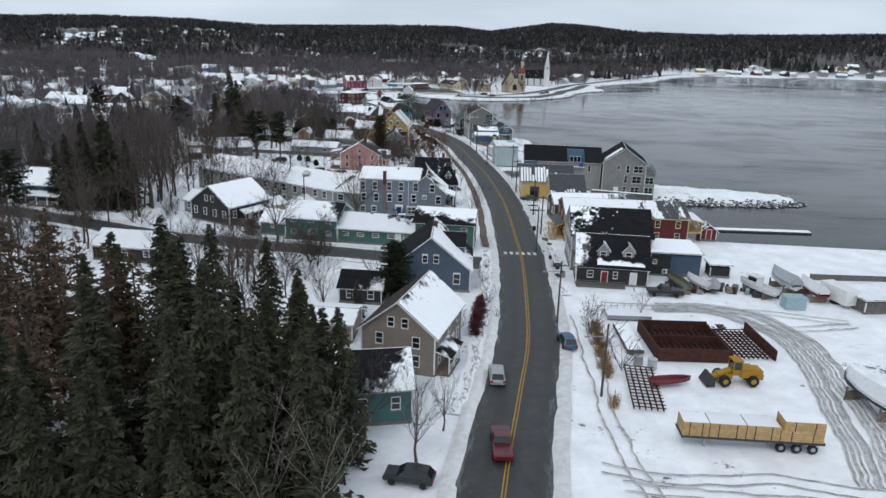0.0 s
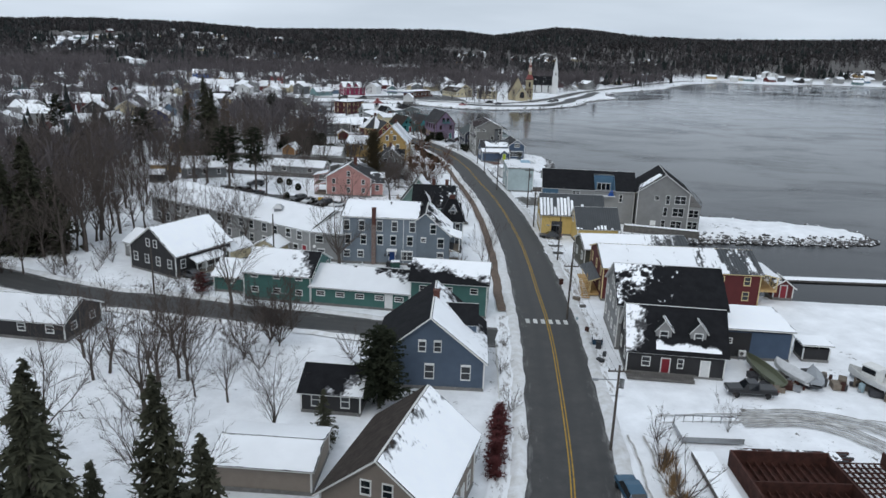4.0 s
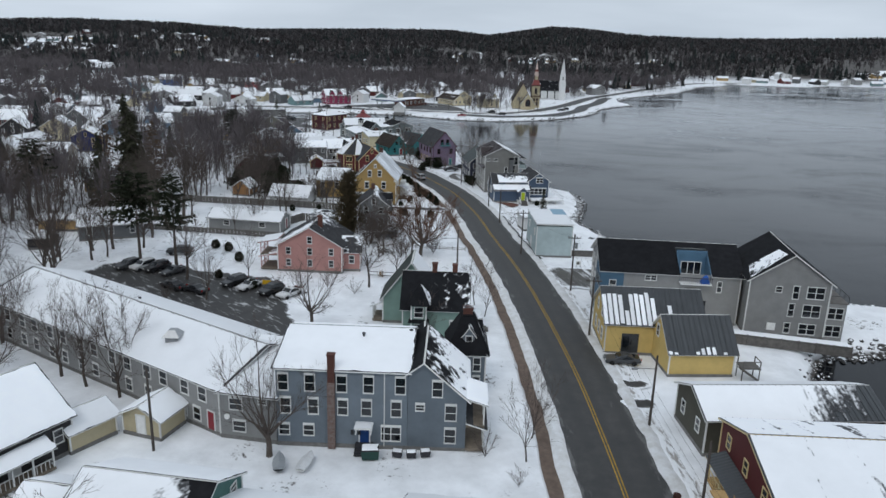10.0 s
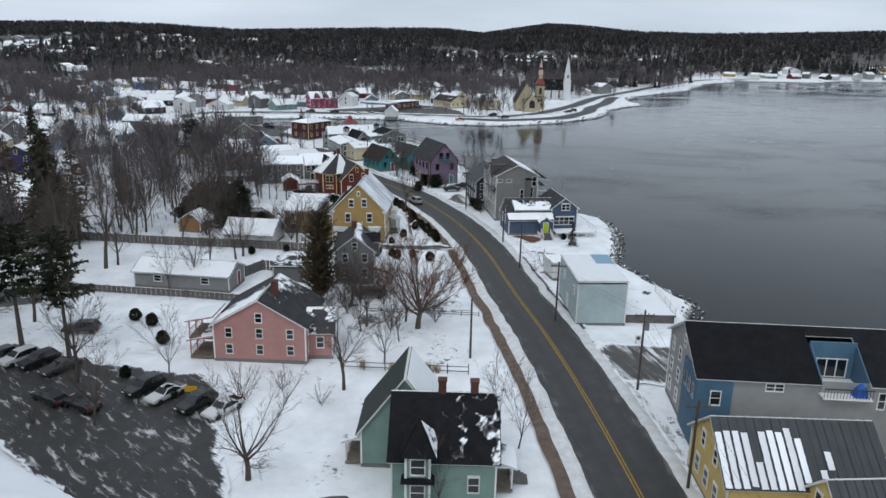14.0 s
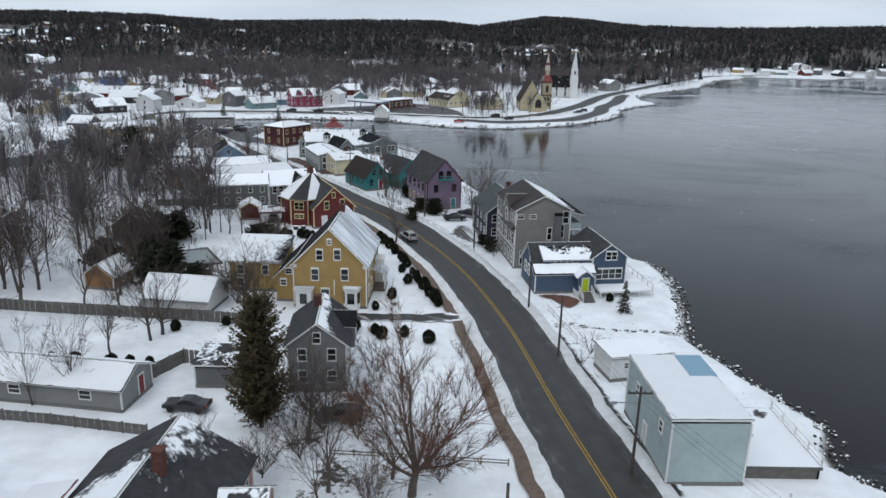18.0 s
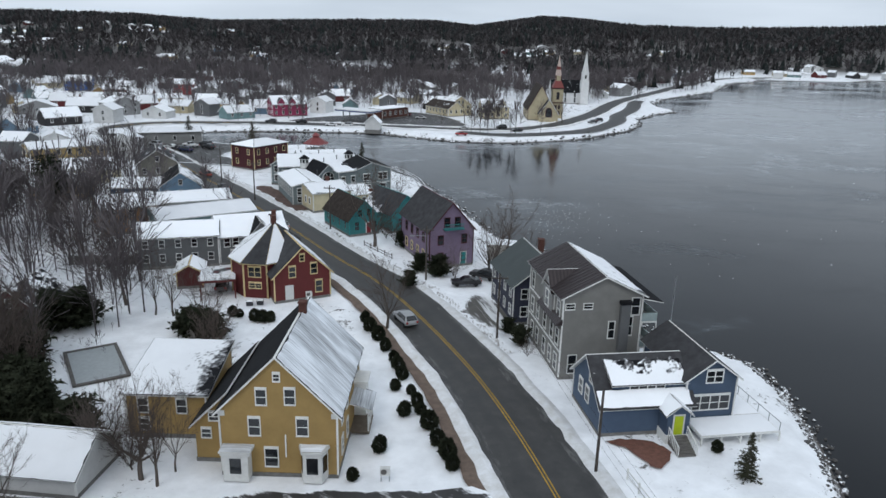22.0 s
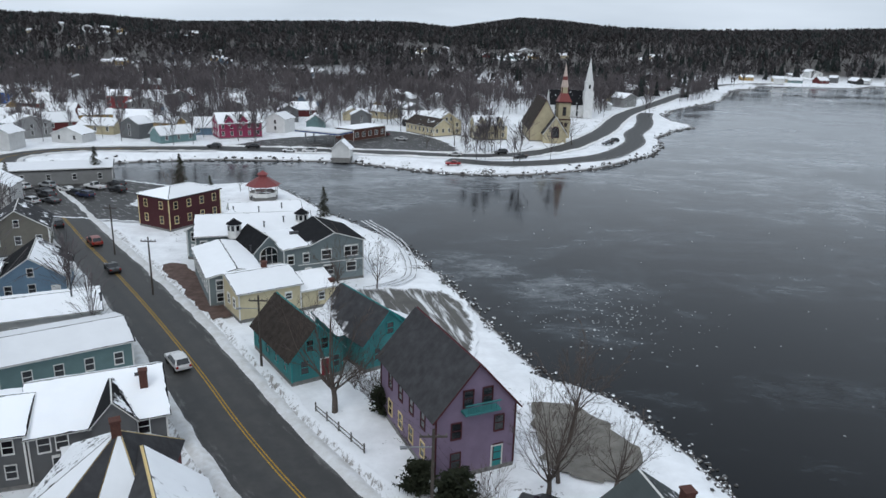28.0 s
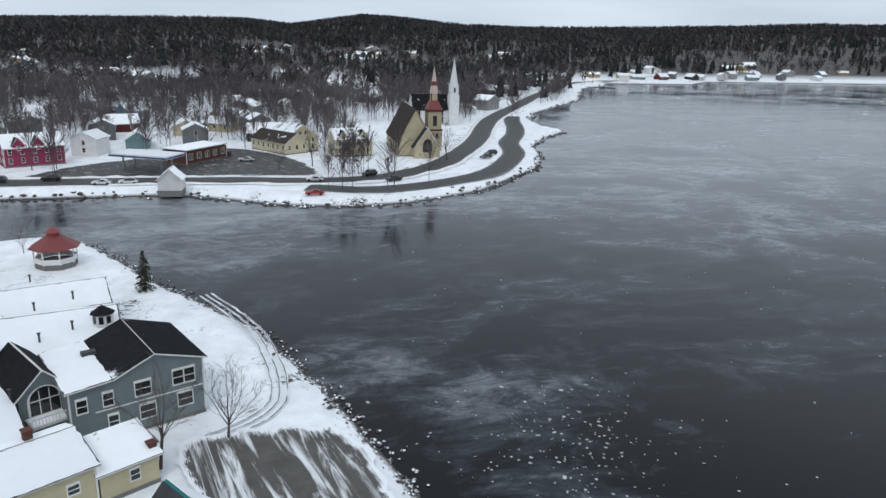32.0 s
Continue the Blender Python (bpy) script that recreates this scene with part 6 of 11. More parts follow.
def yellow_a(th, w, d):
    g = part("glazed_door", boxes("glazed_door", [(-4.2, -d / 2 - 0.05, 0.36, -2.2, -d / 2 + 0.02, 2.9)], GLASS), th, "dark double glass door")
    part("door_frame", plate("door_frame", [-4.35, -4.2, -3.25, -3.15, -2.2, -2.05], [0.3, 0.36, 2.9, 3.05], lambda i, j: i % 2 == 0 or j % 2 == 0, -d / 2 - 0.08, -d / 2 + 0.02, DARK_TRIM), g)


form("shop", "lemon yellow shop with a grey ribbed roof and snow streaks", (19.5, 144.6), (32.6, 144.2), 9.6, [(-4.8, 4.5), (0, 8.0), (4.8, 4.5)], 'x', BRIGHT, METALROOF, (0, 0.8), category="shop", doors=(('S', 4.2, WHITEDOOR),),
     wins=[('S', 2.0, 2.0, 0.9, 1.2), ('W', -2.4, 2.0, 0.9, 1.5), ('W', 0, 2.0, 0.9, 1.5), ('W', 2.4, 2.0, 0.9, 1.5), ('W', -1.6, 5.0, 0.8, 1.3), ('W', 1.6, 5.0, 0.8, 1.3)],
     extra=lambda th, w, d: (yellow_a(th, w, d), snow_strips(th, [(-w / 2 - 0.4, -5.2, 4.21), (w / 2 + 0.4, -5.2, 4.21), (w / 2 + 0.4, 0, 8.0), (-w / 2 - 0.4, 0, 8.0)],
                             [((k + 0.12) / 19, (k + 0.86) / 19, v0, v1) for k, v0, v1 in ((0, 0.02, 0.78), (1, 0.02, 0.8), (2, 0.02, 0.8), (3, 0.05, 0.78), (4, 0.02, 0.38), (5, 0.02, 0.8), (6, 0.02, 0.82), (7, 0.03, 0.8), (8, 0.02, 0.86), (9, 0.12, 0.72), (10, 0.02, 0.14), (11, 0.1, 0.3), (12, 0.3, 0.55))])))
form("shop", "lemon yellow barn with a grey ribbed roof", (26.3, 138.0), (34.7, 138.5), 7.6, [(-3.8, 3.4), (0, 6.9), (3.8, 3.4)], 'x', BRIGHT, METALROOF, (0, 0.3), category="shop", wins=[('W', -1.0, 4.4, 0.75, 1.4)],
     extra=lambda th, w, d: snow_strips(th, [(-w / 2 - 0.4, -4.2, 3.03), (w / 2 + 0.4, -4.2, 3.03), (w / 2 + 0.4, 0, 6.9), (-w / 2 - 0.4, 0, 6.9)], [((k + 0.15) / 13, (k + 0.8) / 13, 0.02, v1) for k, v1 in ((0, 0.1), (1, 0.07), (5, 0.09), (6, 0.17), (7, 0.2), (8, 0.2), (10, 0.08))]))
lt = thing("outside_stairs", "weathered wooden stairs and landing beside the yellow barn", "stairs", Matrix.Translation((35.0, 137.6, 0)))
for k in range(9):
    part("step", boxes("step", [(1.6 - 0.3 * k, -0.5, 0.2 + 0.2 * (8 - k) - 0.2, 1.9 - 0.3 * k, 0.5, 0.26 + 0.2 * (8 - k) - 0.2)], GREYWOOD), lt, "", Matrix.Rotation(radians(180), 4, 'Z') @ Matrix.Translation((-2.0, 0, 0)))
part("landing", boxes("landing", [(0.2, -0.6, 1.75, 2.6, 1.4, 1.9)], GREYWOOD), lt)
for x in (0.3, 2.45):
    for y in (-0.55, 1.25):
        part("post", boxes("post", [(x, y, 0, x + 0.12, y + 0.12, 2.8)], GREYWOOD), lt)
part("rail", boxes("rail", [(0.3, -0.55, 2.7, 2.55, -0.47, 2.8), (2.47, -0.55, 2.7, 2.55, 1.3, 2.8)], GREYWOOD), lt)


def condo_front(th, w, d):
    for u, zz, ww, hh in ((-1.5, 7.2, 0.8, 0.8), (0.9, 6.9, 0.75, 1.9), (3.6, 7.0, 2.3, 1.7), (0.6, 4.2, 0.75, 1.9), (3.4, 4.2, 2.3, 1.8), (0.4, 1.4, 0.75, 1.5), (3.2, 1.4, 2.2, 1.5)):
        window(th, on_face('S', w, d, u, zz), ww, hh)
    part("vent_box", boxes("vent_box", [(-2.4, -d / 2 - 0.12, 0.9, -1.2, -d / 2, 2.0)], TRIM), th)
    part("lower_block", boxes("lower_block", [(w / 2, -d / 2 + 0.1, -1, w / 2 + 2.6, d / 2, 5.6)], PALEGREY), th)
    part("terrace", boxes("terrace", [(w / 2 + 0.02, -d / 2, 5.6, w / 2 + 2.7, d / 2, 5.8)], GREYWOOD), th)
    rl = part("terrace_rail", boxes("terrace_rail", [(w / 2, -d / 2, 6.75, w / 2 + 2.7, -d / 2 + 0.06, 6.82), (w / 2 + 2.64, -d / 2, 6.75, w / 2 + 2.7, d / 2, 6.82)], DARK_TRIM), th)
    for k in range(8):
        part("baluster", boxes("baluster", [(w / 2 + 2.64, -d / 2 + k * 1.8, 5.8, w / 2 + 2.7, -d / 2 + k * 1.8 + 0.06, 6.75)], DARK_TRIM), rl)
    for zz in (1.4, 4.1):
        window(th, Matrix.Translation((w / 2 + 1.2, -d / 2 + 0.1, zz)), 2.0, 1.6)

    def on_roof(x, y):
        return (x, y, 12.4 + 0.20 + x * 3.9 / (w / 2))
    put_snow(th, [on_roof(-5.7, -d / 2 - 0.2), on_roof(-0.6, -d / 2 + 1.2), on_roof(-0.9, -d / 2 + 4.6), on_roof(-4.9, -d / 2 + 4.6)], (0.72, 0.3, 0.2, 0.5))


house("apartment_building", "large pale grey gabled waterfront block with white windows", (41.9, 153.5), (52.9, 151.9), 13, 8.5, 12.4, 'y', PALEGREY, BLACKROOF, (0, 0), faces='', extra=condo_front, over=0.5, category="apartment building")


def condo_side(th, w, d):
    slate = paint("bright_slate", (0.07, 0.17, 0.27))
    b = part("loggia", boxes("loggia", [(1.2, -d / 2 + 3.4, 6.6, 5.8, -d / 2 + 3.6, 10.5)], slate), th, "blue loggia let into the roof")
    for x0 in (1.2, 5.66):
        part("side_wall", mesh("side_wall", [(x0, -d / 2, 6.6), (x0 + 0.14, -d / 2, 6.6), (x0 + 0.14, -d / 2 + 3.5, 6.6), (x0, -d / 2 + 3.5, 6.6), (x0, -d / 2, 8.0), (x0 + 0.14, -d / 2, 8.0), (x0 + 0.14, -d / 2 + 3.5, 10.3), (x0, -d / 2 + 3.5, 10.3)], BOXF, slate), b)
    part("balcony_door", plate("balcony_door", [2.0, 2.1, 3.0, 3.1, 4.0, 4.1, 5.0, 5.1], [6.75, 6.85, 8.7, 8.8], lambda i, j: i % 2 == 0 or j % 2 == 0, -d / 2 + 3.3, -d / 2 + 3.4, TRIM), b)
    part("pane", boxes("pane", [(2.1, -d / 2 + 3.36, 6.85, 5.0, -d / 2 + 3.39, 8.7)], GLASS), b)
    part("floor", boxes("floor", [(1.2, -d / 2 - 1.2, 6.45, 5.8, -d / 2 + 3.5, 6.6)], TRIM), b)
    part("balcony_rail", boxes("balcony_rail", [(1.2, -d / 2 - 1.2, 7.5, 5.8, -d / 2 - 1.12, 7.6)] + [(1.2 + 0.3 * k, -d / 2 - 1.18, 6.6, 1.24 + 0.3 * k, -d / 2 - 1.14, 7.5) for k in range(16)], DARK_TRIM), b)
    part("tarpaulin", mesh("tarpaulin", [(4.2, -d / 2 - 0.9, 6.6), (5.5, -d / 2 - 0.9, 6.6), (5.5, -d / 2 + 0.4, 6.6), (4.2, -d / 2 + 0.4, 6.6), (4.5, -d / 2 - 0.6, 7.5), (5.2, -d / 2 - 0.7, 7.7), (5.1, -d / 2 + 0.1, 7.8), (4.6, -d / 2, 7.4)], BOXF, plain("blue_tarpaulin", (0.02, 0.10, 0.40))), b)
    e = part("end_block", boxes("end_block", [(-w / 2 - 0.25, -d / 2 - 0.3, 0, -w / 2 + 3.2, -d / 2 + 5, 7.7)], slate), th, "slate-blue end bay")
    for zz in (2.0, 5.6):
        window(th, Matrix.Translation((-w / 2 + 1.6, -d / 2 - 0.3, zz)), 0.9, 1.4)
    for k in range(3):
        arch = [(-0.35, 0, 0), (0.35, 0, 0)] + [(0.35 * math.cos(t), 0, 1.2 + 0.35 * math.sin(t)) for t in [math.pi * q / 6 for q in range(7)]]
        ap = Matrix.Translation((-w / 2 - 0.27, -d / 2 + 0.9 + k * 1.4, 5.0)) @ Matrix.Rotation(radians(-90), 4, 'Z')
        part("arched_window", mesh("arched_window", [(x * 1.3, -0.02, -0.1 + q * 1.08) for x, y, q in arch], [tuple(range(len(arch)))], TRIM), e, "", ap)
        part("arched_pane", mesh("arched_pane", [(x, -0.04, q) for x, y, q in arch], [tuple(range(len(arch)))], GLASS), e, "", ap)
    for u, zz, ww in ((-3.0, 6.9, 1.6), (7.2, 6.0, 0.6), (3.5, 2.8, 3.8), (-2.6, 2.6, 2.4)):
        window(th, on_face('S', w, d, u, zz), ww, 0.7 if zz > 6.5 else 1.6, DARK_TRIM if ww > 2 else TRIM)


house("apartment_building", "long grey waterfront block with a blue balcony bay", (21.4, 158.0), (41.8, 156.4), 12, 7.8, 11.0, 'x', PALEGREY, BLACKROOF, (0.0, 0.3, 0.0, 0.0), faces='W', extra=condo_side, gap=(1.2, 5.8, 10.4), over=0.5, category="apartment building")
house("workshop", "pale cyan flat-roofed waterside building with snow", (15.3, 189.7), (22.3, 189.9), 13, 6.2, 6.45, 'flat', CYAN, STEEL, (1,), faces='', over=0.15, category="workshop",
      extra=lambda th, w, d: (window(th, on_face('W', w, d, 4, 4.5), 0.8, 1.1), window(th, on_face('W', w, d, -3, 4.5), 0.8, 1.1), door(th, on_face('W', w, d, 0, 0.36), WHITEDOOR),
                              part("roof_sheet", boxes("roof_sheet", [(0.9, 1.6, 6.62, w / 2 + 0.1, d / 2 - 0.4, 6.80)], plain("blue_sheeting", (0.24, 0.40, 0.52))), th, "pale blue roof sheet")))
house("shed", "small white shed under snow", (15.0, 209.6), (22.3, 211.2), 4.5, 2.7, 2.95, 'flat', WHITEW, GREYROOF, (1,), faces='S', over=0.3, category="shed", wsize=(0.6, 0.6), step=3.2, rows=[1.9])
dk = thing("waterside_deck", "grey wooden waterside deck with white rails and snow", "deck", Matrix.Translation((25.8, 196, 0)))
part("deck", boxes("deck", [(-3.4, -5, 0.9, 4.2, 6, 1.15)], GREYWOOD), dk)
part("skirt", boxes("skirt", [(-3.3, -4.9, -2.5, 4.0, -4.7, 0.9), (3.8, -4.9, -2.5, 4.0, 5.9, 0.9)], GREYWOOD), dk)
part("snow", snow_sheet((-3.3, -4.9, 1.16), (4.1, -4.9, 1.16), (4.1, 5.9, 1.16), (-3.3, 5.9, 1.16), seed=4.4), dk)
for k in range(5):
    part("post", boxes("post", [(4.05, -4.9 + k * 2.6, 1.1, 4.17, -4.78 + k * 2.6, 2.2)], TRIM), dk)
part("rail", boxes("rail", [(4.05, -4.9, 2.15, 4.17, 5.9, 2.25), (4.05, -4.9, 1.6, 4.17, 5.9, 1.68)], TRIM), dk)


def blue_left(th, w, d):
    shed_dormer(th, -w / 2 + 1.5, w / 2 - 0.3, -d / 2 + 1.2, 3.3, 5.0, 0.4, 6.75, NAVY, BLACKROOF, TRIM, (0.62, -0.5, -1.6, 0.6))
    window(th, Matrix.Translation((0.4, -d / 2 + 1.2, 4.45)), 3.6, 1.1)
    q = [(-w / 2 - 0.3, -d / 2 - 0.4, 3.16), (w / 2, -d / 2 - 0.4, 3.16), (w / 2, -d / 2 + 1.2, 4.3), (-w / 2 - 0.3, -d / 2 + 1.2, 4.3)]
    put_snow(th, [Vector(p) + Vector((0, -0.06, 0.16)) for p in q], 1)
    # gabled entry with the lime door, steps and white rails
    x = w / 2 - 2.2
    e = part("entry", mesh("entry", *gable_faces_front(2.3, 2.4, 2.3, 0.9), NAVY), th, "small gabled entry porch", Matrix.Translation((x, -d / 2 - 1.9, 0.9)))
    for sg in (1, -1):
        qq = [(sg * 1.45, -0.3, 2.05), (sg * 1.45, 2.4, 2.05), (0, 2.4, 3.2), (0, -0.3, 3.2)]
        if sg < 0:
            qq = [qq[1], qq[0], qq[3], qq[2]]
        part("entry_roof", slab("entry_roof", qq, 0.1, BLACKROOF, TRIM), e)
        put_snow(e, [Vector(p) + Vector((0, 0, 0.12)) for p in qq], 1)
    door(th, Matrix.Translation((x, -d / 2 - 1.9, 0.95)), LIMEDOOR)
    part("entry_base", boxes("entry_base", [(x - 1.2, -d / 2 - 2.0, 0, x + 1.2, -d / 2, 0.92)], TRIM), th)
    st_ = part("stairs", boxes("stairs", [(x - 0.9, -d / 2 - 2.4 - k * 0.33, 0, x + 0.9, -d / 2 - 2.0 - k * 0.33, 0.9 - k * 0.13) for k in range(7)], GREYWOOD), th)
    for sx in (-1, 1):
        part("rail", mesh("rail", [(x + sx * 0.95 - 0.04, -d / 2 - 2.0, 1.8), (x + sx * 0.95 + 0.04, -d / 2 - 2.0, 1.8), (x + sx * 0.95 + 0.04, -d / 2 - 4.4, 0.95), (x + sx * 0.95 - 0.04, -d / 2 - 4.4, 0.95), (x + sx * 0.95 - 0.04, -d / 2 - 2.0, 1.9), (x + sx * 0.95 + 0.04, -d / 2 - 2.0, 1.9), (x + sx * 0.95 + 0.04, -d / 2 - 4.4, 1.05), (x + sx * 0.95 - 0.04, -d / 2 - 4.4, 1.05)], BOXF, TRIM), st_)
        for k in range(8):
            y = -d / 2 - 2.0 - k * 0.33
            part("baluster", boxes("baluster", [(x + sx * 0.95 - 0.03, y - 0.06, max(0, 0.75 - k * 0.12), x + sx * 0.95 + 0.03, y, 1.82 - k * 0.118)], TRIM), st_)


form("house", "dark blue waterfront house with white trim and a lime front door", (10.0, 238.4), (19.4, 239.6), 8.4, [(-4.2, 3.3), (0.2, 6.8), (4.2, 3.4)], 'x', NAVY, GREYROOF, (0, 0.3), extra=blue_left,
     wins=[('W', -1.8, 2.6, 1.0, 1.5), ('W', 0.2, 2.6, 1.0, 1.5), ('W', 1.0, 4.9, 0.9, 1.0)])
def sun_deck(th, w, d):
    """Raised white deck on posts round the wing, its top under snow."""
    dk_ = part("sun_deck", boxes("sun_deck", [(-2.6, -d / 2 - 3.6, 0.85, w / 2 + 3.2, -d / 2 - 0.05, 1.05), (w / 2 + 0.05, -d / 2, 0.85, w / 2 + 3.2, 3.5, 1.05)], TRIM), th)
    for a in ((-2.5, -d / 2 - 3.5, w / 2 + 3.1, -d / 2 - 0.1), (w / 2 + 0.1, -d / 2, w / 2 + 3.1, 3.4)):
        part("snow", snow_sheet((a[0], a[1], 1.06), (a[2], a[1], 1.06), (a[2], a[3], 1.06), (a[0], a[3], 1.06), seed=7.7 + a[0]), dk_)
    for k in range(5):
        x = -2.5 + k * 2.1
        part("post", boxes("post", [(x, -d / 2 - 3.55, -1.0, x + 0.14, -d / 2 - 3.41, 0.85)], TRIM), dk_)
        part("brace", mesh("brace", [(x - 0.5, -d / 2 - 3.52, 0.8), (x - 0.42, -d / 2 - 3.52, 0.8), (x + 0.05, -d / 2 - 3.52, 0.3), (x, -d / 2 - 3.52, 0.22), (x - 0.5, -d / 2 - 3.44, 0.8), (x - 0.42, -d / 2 - 3.44, 0.8), (x + 0.05, -d / 2 - 3.44, 0.3), (x, -d / 2 - 3.44, 0.22)], BOXF, TRIM), dk_)
    for k in range(7):
        part("rail_post", boxes("rail_post", [(w / 2 + 3.1, -d / 2 - 3.5 + 1.9 * k, 1.05, w / 2 + 3.16, -d / 2 - 3.44 + 1.9 * k, 2.0)], STEEL), dk_)
    part("rail", boxes("rail", [(w / 2 + 3.1, -d / 2 - 3.5, 1.95, w / 2 + 3.16, 3.5, 2.0)], STEEL), dk_)


form("house_wing", "dark blue gabled wing with wide white windows", (19.0, 240.4), (24.4, 241.2), 10, [(-2.75, 5.4), (0, 7.4), (2.75, 5.4)], 'y', NAVY, GREYROOF, (0, 0), extra=sun_deck, wins=[('S', 0.2, 5.6, 1.7, 1.2), ('S', 0.0, 2.7, 4.2, 1.5), ('E', -2.6, 2.7, 2.0, 1.4)])


def tall_grey(th, w, d):
    low = part("ground_floor", boxes("ground_floor", [(-w / 2 + 0.12, -d / 2 + 0.1, 0.1, w / 2 - 1.4, -d / 2 + 0.4, 3.4)], MIDGREY), th, "set-back grey ground floor")
    for u, zz, ww, hh in ((-3.9, 9.0, 1.0, 0.6), (-1.8, 9.0, 1.0, 0.6), (1.2, 6.0, 0.7, 2.0), (3.3, 6.4, 0.7, 2.2), (3.9, 8.8, 0.9, 2.0)):
        window(th, on_face('S', w, d, u, zz), ww, hh)
    for u in (-3.2, 1.5):
        window(th, on_face('S', w, d, u, 1.9), 0.95, 2.2)
    for zz, us in ((1.7, (-4.6, -2.4, 0.6, 3.0, 5.2)), (4.9, (-5.0, -2.6, 0.4, 3.2, 5.3)), (8.2, (-5.2, 0.2, 3.0, 5.2))):
        for u in us:
            window(th, on_face('W', w, d, u, zz), 1.0, 1.9)
    for z0 in (3.3, 6.6):
        part("band", boxes("band", [(-w / 2 - 0.07, -d / 2, z0, -w / 2, d / 2, z0 + 0.2)], TRIM), th, "white floor band")
    part("skirt_roof", mesh("skirt_roof", [(-w / 2 - 0.8, -d / 2 - 0.1, 6.75), (-w / 2, -d / 2 - 0.1, 6.75), (-w / 2, 1.0, 6.75), (-w / 2 - 0.8, 1.0, 6.75), (-w / 2 - 0.7, -d / 2 - 0.1, 6.9), (-w / 2, -d / 2 - 0.1, 7.5), (-w / 2, 1.0, 7.5), (-w / 2 - 0.7, 1.0, 6.9)], BOXF, BROWNMETAL), th, "dark metal skirt roof over the second floor")
    part("chase", boxes("chase", [(2.0, -d / 2 - 0.6, 3.5, 3.1, -d / 2, 9.2), (1.9, -d / 2 - 0.7, 9.2, 3.2, -d / 2, 9.6)], [MIDGREY, BLACKROOF], [0, 1]), th)
    for z0 in (3.3, 6.5):
        b = part("balcony", boxes("balcony", [(w / 2, -d / 2 + 0.4, z0, w / 2 + 2.2, d / 2 - 1, z0 + 0.2)], TRIM), th)
        part("balcony_rail", boxes("balcony_rail", [(w / 2 + 2.12, -d / 2 + 0.4, z0 + 0.2, w / 2 + 2.2, d / 2 - 1, z0 + 1.2), (w / 2, -d / 2 + 0.4, z0 + 0.2, w / 2 + 2.2, -d / 2 + 0.48, z0 + 1.2)], plain("rail_glass", (0.35, 0.42, 0.42), 0.2)), b)
        for k in range(4):
            part("post", boxes("post", [(w / 2 + 2.1, -d / 2 + 0.4 + k * 3.6, 0, w / 2 + 2.22, -d / 2 + 0.52 + k * 3.6, z0)], TRIM), b)
    q = [(w / 2 - 0.2, -d / 2 - 0.2, 9.7), (w / 2 + 2.5, -d / 2 - 0.2, 9.1), (w / 2 + 2.5, d / 2 - 0.6, 9.1), (w / 2 - 0.2, d / 2 - 0.6, 9.7)]
    part("veranda_roof", slab("veranda_roof", q, 0.1, BLACKROOF, TRIM), th)
    dormer(th, Matrix.Translation((-w / 2 - 0.35, -1.8, 6.7)) @ Matrix.Rotation(radians(-90), 4, 'Z'), 3.4, 2.9, 2.2, 4.4, PALEGREY, BROWNMETAL, TRIM, 0, win=(1.1, 1.9))


form("house", "tall grey waterfront house with a dark metal roof", (8.0, 250.7), (17.3, 252.0), 13.4, [(-4.7, 10.1), (0.0, 12.4), (4.7, 10.1)], 'y', paint("shingle_grey", (0.225, 0.22, 0.205)), BROWNMETAL, (0, (0.82, 0.3, 0.5, 0.4)), extra=tall_grey, over=0.45)
house("house", "navy gabled house with a slate-green roof", (4.4, 266.8), (13.4, 268.4), 11, 5.6, 9.0, 'y', paint("deep_navy", (0.035, 0.04, 0.07)), paint("green_shingle", (0.065, 0.08, 0.08)), (0.35, 0.0), faces='SW', step=2.4, chimneys=((1.5, 2, 9.8),))


def purple(th, w, d):
    b = part("balcony", boxes("balcony", [(-1.6, -d / 2 - 1.0, 6.6, 1.9, -d / 2, 6.8)], TEAL), th, "small teal balcony")
    part("rail", boxes("rail", [(-1.6, -d / 2 - 1.0, 7.55, 1.9, -d / 2 - 0.9, 7.65)], TEAL), b)
    balusters(b, TEAL, -1.6, 1.95, -d / 2 - 0.98, 6.8, 7.55, 0.25)
    for u, zz in ((-2.0, 1.8), (-2.0, 4.8), (2.3, 1.8), (2.3, 4.8), (-0.9, 7.8), (1.0, 7.8)):
        window(th, on_face('S', w, d, u, zz), 0.9, 1.5, DARKRED)
    door(th, on_face('S', w, d, 2.2, 0.36), TEALDOOR)
    for u in (-4.2, -1.4, 1.4, 4.2):
        for zz in (1.8, 4.8):
            window(th, on_face('W', w, d, u, zz), 0.9, 1.5, CREAM_TRIM if zz < 3 else DARKRED)


house("house", "lilac gabled house with dark red trim and a small teal balcony", (-7.0, 290.6), (0.4, 293.5), 14, 6.5, 11.0, 'y', LILAC, GREYROOF, (0.0, 0.0), faces='', trim=DARKRED, extra=purple)
form("house", "teal clapboard cottage with a mossy brown roof", (-22.3, 309.2), (-16.9, 312.4), 12, [(-3.14, 3.2), (0, 6.7), (3.14, 3.4)], 'y', TEAL, BROWNROOF, (0.0, (0.4, 0.2, -0.4)), trim=TEALDOOR, doors=(('S', 0.9, REDDOOR),), style='sash',
     wins=[('S', -1.6, 1.9, 0.9, 1.6), ('S', 2.3, 1.9, 0.7, 1.4), ('S', -0.9, 4.4, 0.8, 1.3), ('S', 0.9, 4.4, 0.8, 1.3)] + [('W', u, 1.9, 0.8, 1.5) for u in (-4.2, -1.4, 1.4, 4.2)])
